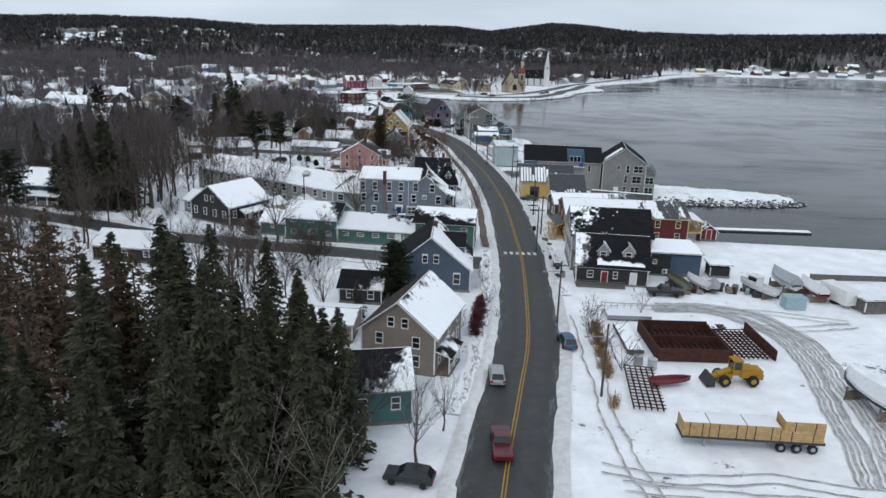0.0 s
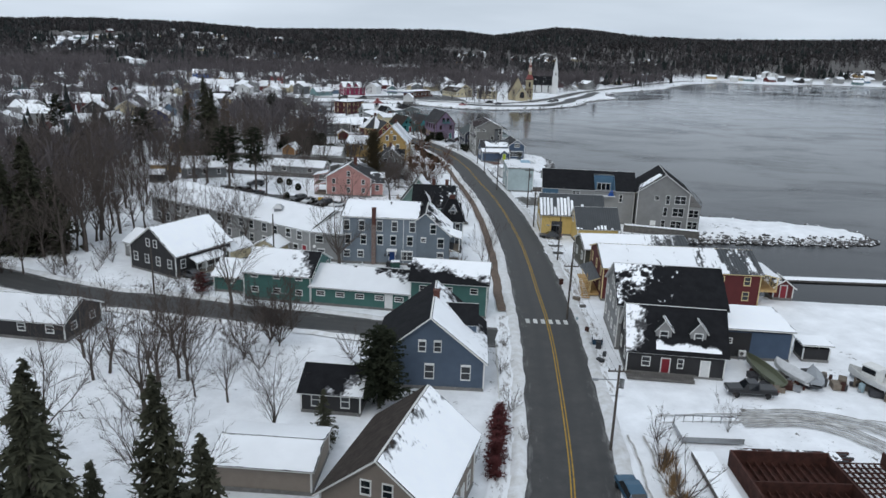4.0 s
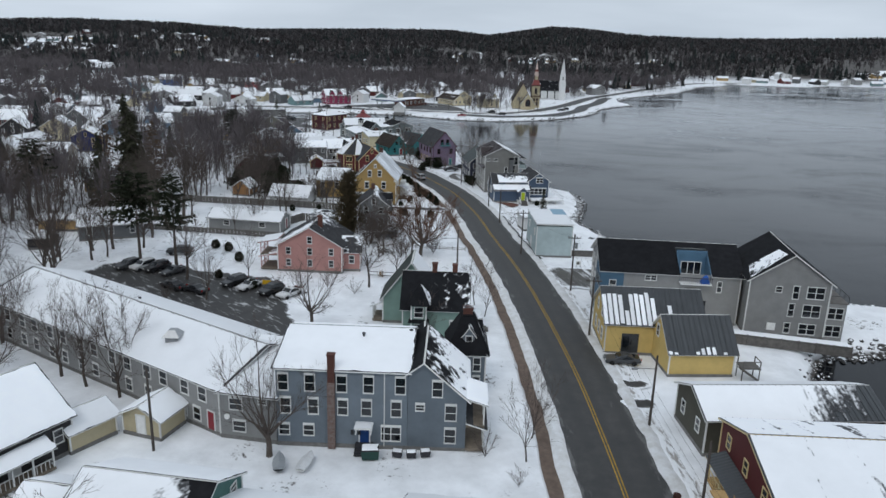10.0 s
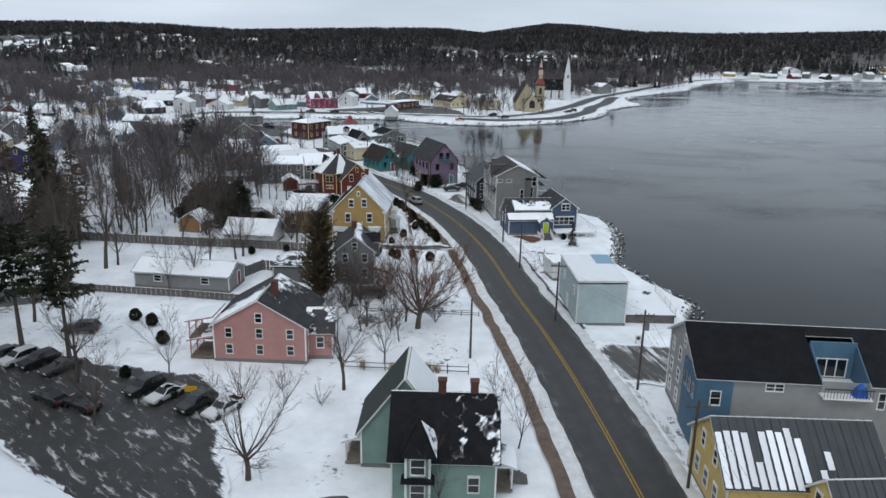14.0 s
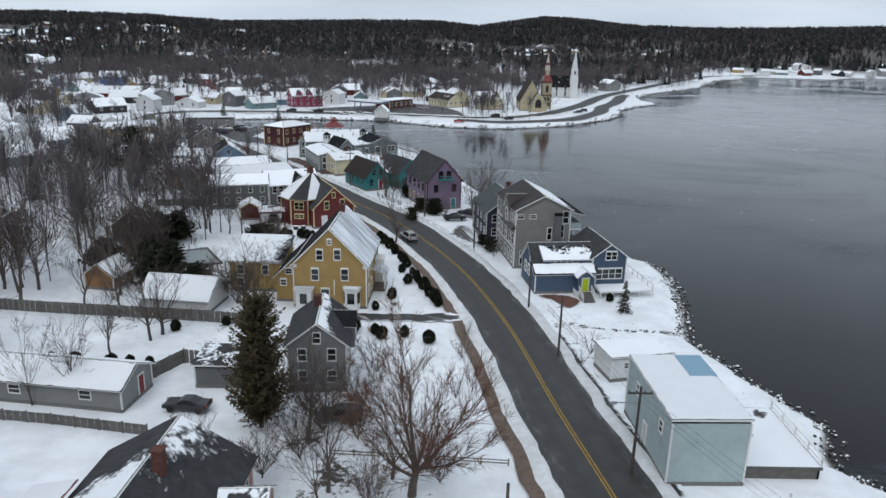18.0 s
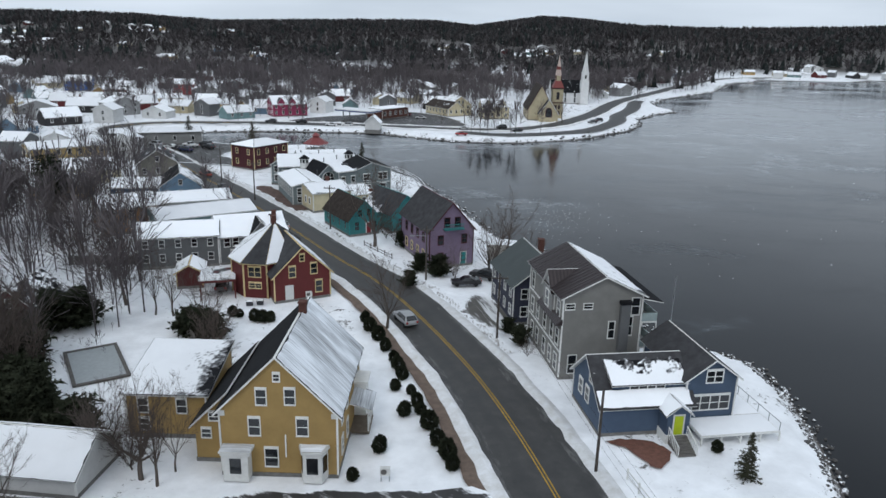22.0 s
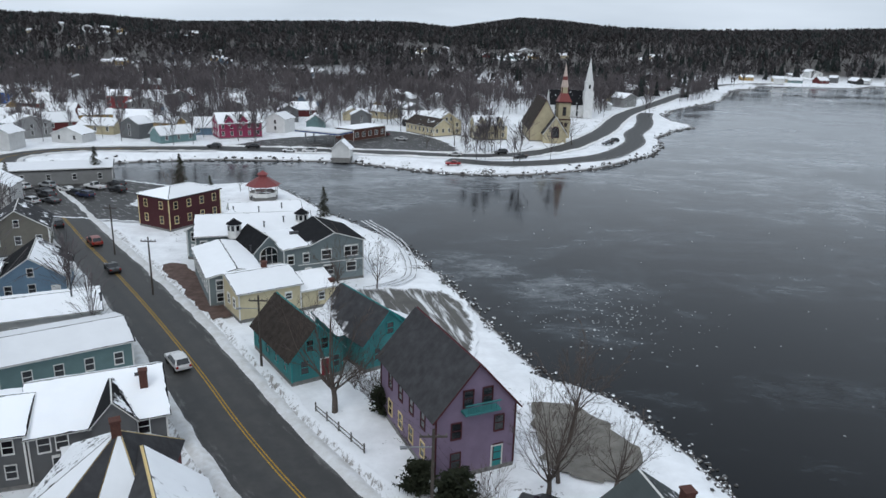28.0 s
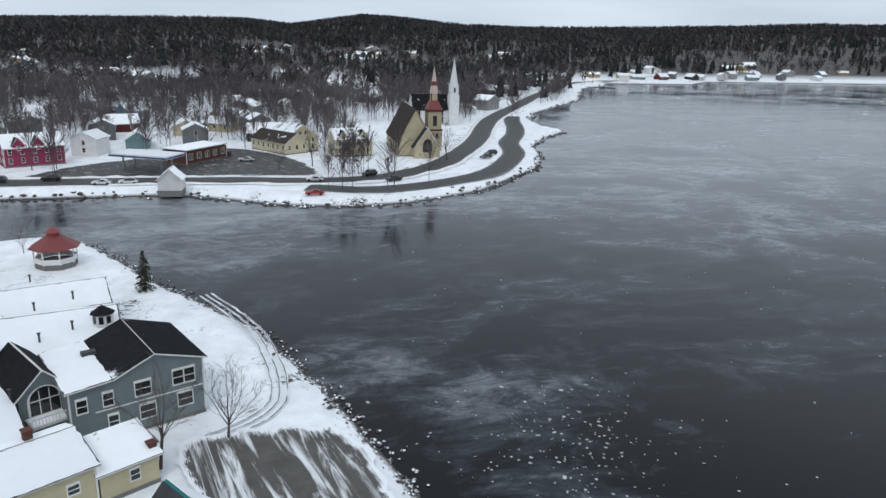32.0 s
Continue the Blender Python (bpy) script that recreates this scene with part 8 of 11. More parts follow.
def bare_tree(name, label, seed, height, bark=BARK, twig=TWIG, **kw):
    rng = random.Random(seed)
    tv, tf, cv, cf = grow(rng, height, **kw)
    th = thing(name, label, "tree" if height > 3 else "bush", Matrix.Translation((0, 0, -500)))
    part("trunk", mesh("trunk", tv, tf, bark, smooth=True), th)
    part("crown", mesh("crown", cv, cf, twig), th)
    return th


def conifer_mesh(rng, h, r, boughs, sprays, droop=0.25, skirt=0.06, top=0.85, fine=1.0):
    """A ragged crown of boughs, each a rib with narrow sprays hanging to both sides."""
    v, f = [], []
    ph = rng.uniform(0, 50)
    for b in range(boughs):
        t = skirt + (1 - skirt) * (b + rng.random()) / boughs
        a = rng.uniform(0, 6.283)
        c, s = math.cos(a), math.sin(a)
        lobe = 0.95 + 0.75 * fine * nz(c * 1.3 + ph, s * 1.3, t * 3.2) + 0.35 * fine * nz(c * 3 + ph, s * 3, t * 9)
        L = (r * (1 - t) ** top + 0.12) * max(0.25, lobe) * rng.uniform(0.75, 1.15)
        z = h * t
        dz = -droop * rng.uniform(0.4, 1.5)
        tip = Vector((L * c, L * s, z + dz * L))
        root = Vector((0, 0, z + 0.1 * L))
        side = Vector((-s, c, 0))
        o = len(v)
        v += [root + side * 0.05, tip, root - side * 0.05]
        f.append((o, o + 1, o + 2))
        for k in range(sprays):
            u = rng.uniform(0.15, 1.0)
            p = root.lerp(tip, u)
            sg = 1 if k % 2 else -1
            q = side * sg * rng.uniform(0.35, 1.0) + Vector((c, s, 0)) * rng.uniform(0.1, 0.9) + Vector((0, 0, rng.uniform(-0.75, 0.25)))
            ln = fine * (0.30 * L + 0.28) * (1.15 - 0.6 * u) * rng.uniform(0.7, 1.3)
            w = Vector((c, s, rng.uniform(-0.6, 0.6))) * fine * (0.09 + 0.05 * L) * rng.uniform(0.7, 1.3)
            o = len(v)
            v += [p - w, p + w, p + q.normalized() * ln]
            f.append((o, o + 1, o + 2))
    return v, f


def conifer(name, label, seed, h, r, whorls, per, material, skirt=0.06, droop=0.25, top=0.85, fine=1.0):
    rng = random.Random(seed)
    th = thing(name, label, "tree", Matrix.Translation((0, 0, -500)))
    tv, tf = [], []
    tube(tv, tf, Vector((0, 0, -0.4)), Vector((0, 0, h * 0.95)), 0.022 * h, 0.02, 6)
    part("trunk", mesh("trunk", tv, tf, BARK), th)
    part("crown", mesh("crown", *conifer_mesh(rng, h, r, whorls, per, droop, skirt, top, fine), material), th)
    return th


def leafball(name, label, seed, h, r, n, material):
    """A clipped bush: short stem and an uneven egg of small leaves, thick right through."""
    rng = random.Random(seed)
    th = thing(name, label, "bush", Matrix.Translation((0, 0, -500)))
    tv, tf = [], []
    tube(tv, tf, Vector((0, 0, -0.2)), Vector((0, 0, h * 0.6)), 0.05, 0.02, 5)
    part("stem", mesh("stem", tv, tf, BARK), th)
    v, f = [], []
    for k in range(n):
        z, a = rng.uniform(-1, 1), rng.uniform(0, 6.283)
        q = math.sqrt(1 - z * z)
        u = Vector((q * math.cos(a), q * math.sin(a), z))
        sh = rng.uniform(0.72, 1.0) * (0.92 + 0.22 * nz(u.x * 2 + seed, u.y * 2, u.z * 2.4))
        p = Vector((u.x * r * sh * (1.06 - 0.22 * z), u.y * r * sh * (1.06 - 0.22 * z), h * (0.5 + 0.5 * u.z * sh)))
        d = (u + Vector((rng.uniform(-0.7, 0.7), rng.uniform(-0.7, 0.7), rng.uniform(-0.3, 0.9)))).normalized()
        e = d.cross(Vector((rng.uniform(-1, 1), rng.uniform(-1, 1), rng.uniform(-1, 1)))).normalized() * rng.uniform(0.06, 0.11)
        o = len(v)
        v += [p - e, p + e, p + d * rng.uniform(0.14, 0.26)]
        f.append((o, o + 1, o + 2))
    part("crown", mesh("crown", v, f, material), th)
    return th


TREES = {
    'oak': [bare_tree("tree", "big bare spreading deciduous tree on snow", s, 12, fork=0.24, spread=0.95, limbs=9, branches=11, twigs=11, trunk=0.34, fine=1.3) for s in (11, 12)],
    'bare': [bare_tree("tree", "bare grey deciduous tree in snow", s, 11, fork=0.26 + 0.05 * (s % 3), spread=0.55 + 0.12 * (s % 2), limbs=7, branches=9, twigs=9, trunk=0.19, fine=1.35) for s in (21, 22, 23, 24)],
    'slim': [bare_tree("tree", "slender bare young tree in snow", s, 9, fork=0.2, spread=0.42, limbs=6, branches=8, twigs=8, trunk=0.10, fine=1.1) for s in (31, 32)],
    'birch': [bare_tree("tree", "pale-barked bare tree among spruces", s, 11, PALEBARK, PALEBARK, fork=0.3, spread=0.7, limbs=8, branches=7, twigs=4, trunk=0.13) for s in (41, 42)],
    'russet': [bare_tree("tree", "bare spreading tree with russet twigs and leaves", 51, 11, BARK, REDTWIG, fork=0.2, spread=1.05, limbs=13, branches=17, twigs=17, trunk=0.33, fine=1.5)],
    'spruce': [conifer("tree", "dark green shaggy spruce tree", s, 14, 3.0, 330, 11, NEEDLE, 0.02, 0.30) for s in (61, 62, 63, 64)],
    'fir': [conifer("tree", "small dense dark fir tree in snow", 68, 6, 1.6, 210, 10, NEEDLE, 0.02, 0.25, 0.8, 0.6)],
    'roundpine': [conifer("tree", "broad rounded dark green pine tree", 69, 9, 3.3, 430, 20, PINE, 0.10, -0.15, 0.34, 0.58)],
    'larch': [conifer("tree", "thin brown larch-like tree with bare twigs", s, 14, 2.4, 130, 9, LARCH, 0.12, 0.05, 0.6) for s in (66, 67)],
    'pine': [conifer("tree", "open-crowned dark pine tree", s, 13, 3.6, 120, 20, PINE, 0.42, -0.25, 0.22, 0.75) for s in (71, 72)],
    'cedar': [conifer("tree", "dense brown-green cedar tree", 81, 11, 2.7, 900, 26, CEDAR, 0.01, -0.9, 0.30, 0.42)],
    'juniper': [conifer("bush", "broad dark juniper bush in snow", s, 4.5, 2.6, 260, 22, PINE, 0.0, -0.5, 0.42, 0.8) for s in (73, 74)],
    'bush': [leafball("bush", "clipped rounded dark evergreen bush in snow", q, 1.55, 0.62, 1500, PINE) for q in (91, 93)],
    'hedge': [conifer("bush", "dense maroon garden hedge bush", 92, 1.7, 0.8, 130, 7, plain("maroon_leaves", (0.085, 0.022, 0.022), 0.9), 0.0, -0.3, 0.4, 0.5)],
    'shrub': [bare_tree("bush", "bare brown garden shrub in snow", s, 2.2, TWIG, TWIG, fork=0.04, spread=0.75, limbs=9, branches=6, twigs=5, trunk=0.03, fine=0.6) for s in (95, 96)],
    'thicket': [bare_tree("bush", "dense bare grey-brown thicket on snow", 97, 5, BARK, TWIG, fork=0.05, spread=0.7, limbs=14, branches=9, twigs=10, trunk=0.08, fine=1.2)],
}
for lst in TREES.values():
    for t in lst:
        t["unused"] = 1
USED = set()
trng = random.Random(5)


def plant(kind, x, y, h=None, group=""):
    src = trng.choice(TREES[kind])
    base = {'oak': 12, 'bare': 11, 'slim': 9, 'birch': 11, 'russet': 11, 'spruce': 14, 'larch': 14, 'roundpine': 9, 'fir': 6, 'pine': 13, 'cedar': 11, 'bush': 1.7, 'hedge': 1.7, 'shrub': 2.2, 'thicket': 5, 'juniper': 4.5}[kind]
    s = (h or base) / base
    m = Matrix.Translation((x, y, float(land(x, y)))) @ Matrix.Rotation(trng.uniform(0, 6.28), 4, 'Z') @ Matrix.Diagonal((s * trng.uniform(0.9, 1.1), s * trng.uniform(0.9, 1.1), s, 1))
    if src.name not in USED:
        USED.add(src.name)
        src.matrix_world = m
        ob = src
    else:
        ob = copy_thing(src, m)
    if group:
        ob["group"] = group
    return ob


# dark spruces and bare trees at the start of the street
for x, y, h in ((-10.5, 14, 17), (-14.5, 10, 17), (-19, 16, 18), (-16, 24, 17), (-22, 27, 18), (-13, 30, 13), (-24, 20, 17), (-28, 30, 18), (-19, 36, 15), (-33, 24, 16), (-27, 12, 16), (-9, 22, 13), (-23, 4, 15), (-12, 19, 16), (-17, 19, 17), (-20, 11, 16), (-21, 31, 16), (-25, 25, 17), (-30, 18, 16), (-15, 15, 15), (-18, 5, 13), (-11, 25, 12)):
    plant('spruce', x, y, h, "spruces by the street")
for x, y, h in ((-30, 40, 14), (-33, 10, 15), (-36, 36, 15), (-28, 5, 13), (-35, 16, 15), (-15, 33, 13)):
    plant('spruce', x, y, h, "spruces by the street")
for y in (53.5, 55.6, 57.8, 60, 62.2, 64.4):
    plant('hedge', 5.0 + (y - 53.5) * 0.11, y, trng.uniform(1.6, 2.2), "maroon hedge beside the sidewalk")
for x, y, h in ((-9.0, 12.0, 11.5), (-13.5, 9.5, 12)):
    plant('birch', x, y, h)
for x, y, h in ((-39, 30, 17), (-44, 34, 17), (-42, 26, 18), (-47, 28, 16), (-35, 32, 15), (-50, 38, 17), (-46, 41, 16), (-53, 32, 17), (-40, 36, 15), (-33, 34, 14), (-56, 42, 15), (-38, 22, 15), (-45, 20, 15), (-49, 45, 15)):
    plant('larch', x, y, h, "brown trees among the spruces")
for x, y, h in ((-1.5, 22, 9), (1, 28, 8), (-46, 22, 13), (-48, 34, 13), (-52, 26, 13), (-55, 40, 12), (-37, 52, 11), (-27, 55, 10), (-31, 60, 11), (-54, 58, 12), (-17, 58, 9), (-44, 3, 13), (-38, 0, 13), (-56, 12, 13), (-61, 20, 12), (-67, 40, 12), (-34, 47, 11), (-21, 44, 10), (-26, 48, 10), (-7, 26, 10), (-70, 60, 12), (-58, 66, 11), (-33, 68, 9), (-24, 66, 8)):
    plant('bare', x, y, h)
for x, y, k, h in ((-7.2, 66.5, 'roundpine', 9.5), (-12, 58.5, 'fir', 6),  (-33.5, 70.5, 'bare', 12), (-31.5, 71.5, 'bare', 13), (-30.2, 70.8, 'bare', 12), (-40, 72, 'bare', 13), (-21.9, 81.4, 'thicket', 7.5), (-23.4, 82.2, 'thicket', 5.5), (-25.5, 77, 'thicket', 4.5), (-22.5, 74, 'shrub', 3.2), (-35.5, 80, 'oak', 8.5), (-33, 77.5, 'oak', 8), (-38.8, 100.6, 'hedge', 2.6), (-41, 70, 'bare', 10), (-45, 76, 'bare', 11), (-12, 78, 'shrub', 2.5),
                   (-19.6, 117.2, 'oak', 17), (6.2, 117.5, 'slim', 9), (7.2, 122, 'slim', 8), (-79, 117.6, 'spruce', 18), (-74.5, 118.5, 'spruce', 16), (-83, 116.5, 'spruce', 14), (-77, 121.5, 'spruce', 17), (-71, 118.8, 'spruce', 13), (-81, 120, 'spruce', 16), (-87, 119.5, 'spruce', 12), (-70, 118, 'slim', 8), (-66, 108, 'shrub', 2), (-43, 102.5, 'shrub', 2.4), (-45, 101.5, 'shrub', 2.0),
                   (-21.5, 151, 'oak', 14), (-39.7, 160, 'bare', 11), (-46, 169.5, 'bare', 10), (-36, 171.6, 'slim', 8), (-15.1, 169, 'bare', 9), (-58, 179.7, 'pine', 16), (-50.1, 176.1, 'pine', 16.5), (-80.5, 229.5, 'spruce', 21), (-77.2, 226.5, 'spruce', 18), (-84.5, 226.0, 'larch', 17), (-74.0, 229.0, 'larch', 16), (-48.5, 133, 'bare', 13), (-44.3, 130.6, 'bare', 13), (-39.4, 128.3, 'bare', 12), (-42, 132, 'bare', 13), (-58.3, 142.5, 'bare', 13), (-63, 138, 'bare', 14), (-61, 142, 'bare', 13), (-66, 133, 'bare', 13), (-51.8, 119.8, 'slim', 8), (-47, 202, 'slim', 9), (-54.5, 230, 'bare', 11), (-40.3, 220.8, 'oak', 12), (-64, 231, 'bare', 11), (-55.5, 241, 'bare', 14), (-64, 236, 'bare', 13), (-70.4, 238.6, 'bare', 14), (-44.6, 268.4, 'bare', 10), (-51.6, 277.4, 'bare', 10), (-73, 298, 'bare', 12), (-61.7, 299, 'bare', 12), (-65, 291, 'bare', 12), (-31.5, 92.5, 'bare', 11), (-28, 67, 'slim', 10), (-67.8, 91, 'bare', 11), (-72, 77, 'bare', 12), (-57, 55, 'bare', 12), (-9.5, 183, 'slim', 8), (-11, 176.5, 'bare', 7), (2.5, 162, 'slim', 8), (3.8, 157, 'slim', 7.5), (-4, 147, 'slim', 6.5),
                   (-7.2, 187.6, 'russet', 13), (-14.4, 188, 'bare', 12), (-9, 190, 'bare', 9), (-22.5, 198.5, 'cedar', 13.5), (-17.5, 196, 'bare', 9), (-15, 186, 'bare', 8),
                   (-44, 214, 'bare', 10), (-41.1, 218.9, 'bare', 12), (-43.0, 203.0, 'bare', 11), (-51.3, 234.7, 'bare', 12), (-32.2, 230.4, 'oak', 12), (-51.4, 246.2, 'thicket', 6), (-57, 252.0, 'thicket', 6), (-30.5, 229.5, 'bare', 11), (-29.6, 231.6, 'slim', 9), (-48, 226, 'bare', 12), (-52, 243, 'bare', 13), (-56, 250, 'bare', 13), (-61, 244, 'bare', 12), (-64, 254, 'bare', 12), (-69, 236, 'bare', 13), (-72, 246, 'bare', 12),
                   (-36, 262, 'bare', 10), (-42, 268, 'bare', 10), (-50, 272, 'bare', 11), (-56, 278, 'bare', 12), (-12.6, 264.6, 'bare', 11), (2.9, 288.6, 'oak', 12), (4.2, 290.6, 'bare', 11), (-3, 283, 'slim', 7), (9.0, 289, 'oak', 10), (6.5, 297, 'bare', 9),
                   (-17.0, 303.4, 'oak', 19), (-20, 337, 'bare', 8), (-14, 341, 'bare', 9), (-27.0, 388, 'fir', 6.5), (-54, 400, 'fir', 6), (-50, 412, 'slim', 7), (-61, 395, 'bare', 8),
                   (22.0, 231.5, 'fir', 4.8), (30, 62, 'slim', 5), (21.5, 56, 'shrub', 3.4), (22, 50, 'shrub', 3.2), (22.5, 61, 'shrub', 3), (23.4, 44, 'shrub', 3), (-100, 402, 'fir', 8), (-88, 421, 'fir', 9), (-66, 418, 'fir', 8), (-112, 392, 'bare', 11), (-52.6, 263.7, 'juniper', 5.2), (-55.4, 262.4, 'juniper', 4.4), (-53.8, 253, 'juniper', 5), (-57, 254.5, 'juniper', 4.6), (-44.1, 236.7, 'roundpine', 7.5), (-40.8, 236.2, 'juniper', 4), (-47, 238.5, 'juniper', 5), (-35.4, 260.6, 'juniper', 3.6), (-38, 262.4, 'juniper', 3.2), (-49.5, 243.5, 'juniper', 4.6), (-58.5, 246, 'juniper', 4.2), (-61, 264, 'juniper', 4.5), (-33.2, 256.5, 'thicket', 4), (-31.2, 249, 'thicket', 3.6), (-36.5, 233.4, 'thicket', 4.2), (-33.5, 231.8, 'thicket', 3.6), (-16.4, 197.5, 'thicket', 4), (-17.6, 193, 'thicket', 3.4), (-12.6, 196.4, 'thicket', 3), (-10.8, 186.2, 'thicket', 2.6), (-4.8, 189.6, 'thicket', 2.6), (-18.5, 201, 'thicket', 3.6), (-13, 202, 'thicket', 3.2), (-20.5, 190, 'thicket', 3.0), (-26.5, 190.5, 'bare', 8), (-10, 282, 'juniper', 2.2), (-11.8, 303.2, 'juniper', 2.6), (-9.4, 304.8, 'juniper', 2.4), (-13.2, 305.4, 'thicket', 2.6), (-8.4, 289.4, 'juniper', 2.6), (-5.4, 287.2, 'juniper', 3.0), (-15.2, 308.6, 'thicket', 2.2), (4.8, 260.6, 'juniper', 2.2), (3.6, 264.2, 'juniper', 1.8), (5.2, 256.6, 'shrub', 1.8)):
    plant(k, x, y, h)
for x, y, h in ((-66, 112, 12), (-70, 106, 12), (-63, 122, 13), (-72, 116, 13), (-78, 112, 12), (-68, 127, 13), (-60, 127, 12), (-74, 104, 11), (-82, 118, 13), (-86, 126, 13), (-57, 133, 12), (-52, 126, 11)):
    plant('bare', x, y, h)
for k in range(26):
    plant('shrub', trng.uniform(-80, -58), trng.uniform(103, 130), trng.uniform(1.4, 3.0))
for x, y in ((20, 479), (12, 484), (33, 497), (-2, 488), (8, 492), (52, 500)):
    plant('bare', x, y, trng.uniform(8, 10))
# hedge of clipped bushes beside the yellow house
for x, y, h in ((-4.8, 232.5, 2.1), (-5.2, 234.4, 2.4), (-6.1, 236.6, 2.2), (-6.9, 239.6, 2.3), (-7.8, 242.4, 1.6), (-8.2, 244.0, 1.9), (-8.9, 246.6, 1.5), (-10.0, 250.3, 2.0), (-10.6, 252.6, 2.2), (-11.2, 254.9, 1.7), (-12.4, 258.0, 2.1), (-13.5, 261.2, 2.3), (-14.8, 264.1, 2.2), (-15.7, 267.0, 2.0)):
    plant('bush', x, y, h * 0.86, "hedge along the street")
for x, y in ((-12.1, 220.7), (-9.2, 221.4), (-6, 219.6), (-15.9, 223), (-13.7, 230.6), (-11.6, 235.2), (-42.9, 211.8), (-40.7, 211.4), (-38.3, 211.1), (-47, 188.8), (-44, 187), (-40.3, 181), (-9.5, 242.1), (-10.7, 247.6), (-34, 268.2), (-33, 268), (-30.6, 266.8), (-29.5, 266.6), (-28.5, 266.7), (-43, 211), (-45, 210.5), (-47, 211.5), (-50, 212), (-39, 222), (-33, 224), (-52, 206), (-16, 222), (-13, 222), (21, 236), (-38, 168), (-34, 166), (-41, 171)):
    plant('bush', x, y, trng.uniform(1.2, 1.9))
for x, y in ((-3, 205), (-2, 215), (-9, 206), (-1, 222), (-12, 211), (2, 118), (5, 113), (8, 84), (7, 76), (7.5, 66), (8.5, 60), (-2, 60), (3, 55), (12.5, 214), (14.2, 217), (-9, 296), (-10, 300), (-3, 287), (-30, 168), (-26, 166), (-22, 168), (-17, 165), (-46, 160)):
    plant('shrub', x, y, trng.uniform(1.2, 2.6))

# houses among the western trees
FAR[0] = True
house("house", "deep blue house with cream trim and a snowy hipped roof", (-128.7, 296.5), (-119.7, 298.4), 9, 5.0, 7.6, 'y', paint("deep_blue", (0.018, 0.026, 0.11)), GREYROOF, (1, 1), trim=CREAM_TRIM, faces='SE', step=2.8)
house("house", "pale yellow gabled house with white trim", (-150.5, 317.4), (-140.5, 319.8), 9, 5.2, 8.6, 'y', CREAM, GREYROOF, (1, 1), faces='S', step=2.8)
house("house", "taupe village house with a wide snowy roof", (-122.4, 257.5), (-111.7, 259.4), 11, 5.4, 8.0, 'x', BEIGE, GREYROOF, (1, 1), faces='SE', step=3)
house("house", "charcoal gabled house with white trim in the trees", (-163.7, 314.2), (-154.6, 316.4), 9, 4.8, 8.2, 'y', BLACK, GREYROOF, (1, 0.8), faces='S', step=2.8)
house("house", "low white-roofed house beside the parking lot", (-74.5, 190.6), (-63.6, 195.0), 10, 3.0, 5.4, 'x', MIDGREY, GREYROOF, (1, 1), faces='SE', step=3)
house("shed", "weathered brown shed with a snow-covered roof", (-86.0, 197.0), (-77.0, 198.2), 4, 2.4, 3.1, 'x', LUMBER, GREYROOF, (1, 1), faces='', category="shed", gable_win=False)
house("shed", "small dark garden shed under snow", (-81.0, 184.1), (-77.1, 184.6), 3.6, 2.3, 3.2, 'x', BLACK, GREYROOF, (1, 1), faces='', category="shed", gable_win=False)
house("house", "grey gabled village house with a steep snowy roof", (-158, 349.0), (-147.3, 347.0), 9, 5.2, 8.8, 'y', MIDGREY, GREYROOF, (1, 1), faces='S', step=2.8)
house("house", "white gabled village house with a steep snowy roof", (-143.4, 352.0), (-133.4, 354.0), 9, 5.0, 8.6, 'y', WHITEW, GREYROOF, (1, 1), faces='S', step=2.8)
house("house", "dark red gabled village house in snow", (-178, 338), (-168, 340), 9, 5.0, 8.4, 'x', RED, GREYROOF, (1, 1), faces='S', step=3)
house("house", "pale grey village house with a snowy roof", (-176, 290), (-165, 292), 9, 4.8, 8.0, 'x', PALEGREY, GREYROOF, (1, 1), faces='S', step=3)
FAR[0] = False

# woods to the west: bare trees with some conifers
FREE = [o.matrix_world.translation.copy() for o in scene.objects if o.type == 'EMPTY' and o.get("category") in ("house", "shop", "apartment house", "shed", "garage", "church", "inn", "hall")]
ROADPTS = MAIN[::4] + SIDE[::4] + BAY[::3]


def clear_of(x, y, dh=9.0, dr=8.0):
    return all((x - p.x) ** 2 + (y - p.y) ** 2 > dh * dh for p in FREE) and all((x - p.x) ** 2 + (y - p.y) ** 2 > dr * dr for p in ROADPTS)


wrng = random.Random(77)
close = 0
while close < 46:
    x, y = wrng.uniform(-104, -61), wrng.uniform(118, 222)
    if clear_of(x, y, 8) and not (x > -68 and 128 < y < 184):
        plant('bare', x, y, wrng.uniform(12, 17), "bare woods west of the street")
        close += 1
made = 0
while made < 135:
    x, y = wrng.uniform(-130, -40), wrng.uniform(40, 330)
    if x > -58 and (60 < y < 125 or 160 < y < 240 or y > 262) or (y < 105 and x > -62):
        continue
    if -64 < x < -20 and 130 < y < 182:
        continue
    if y > 235 and wrng.random() < 0.6:
        continue
    if not clear_of(x, y, 10):
        continue
    plant('bare' if wrng.random() < 0.93 else ('spruce' if wrng.random() < 0.25 else 'pine'), x, y, wrng.uniform(10, 16) * (1.0 if y < 235 else 0.75), "bare woods west of the street")
    made += 1
for lst in TREES.values():
    for t in lst:
        if "unused" in t:
            del t["unused"]

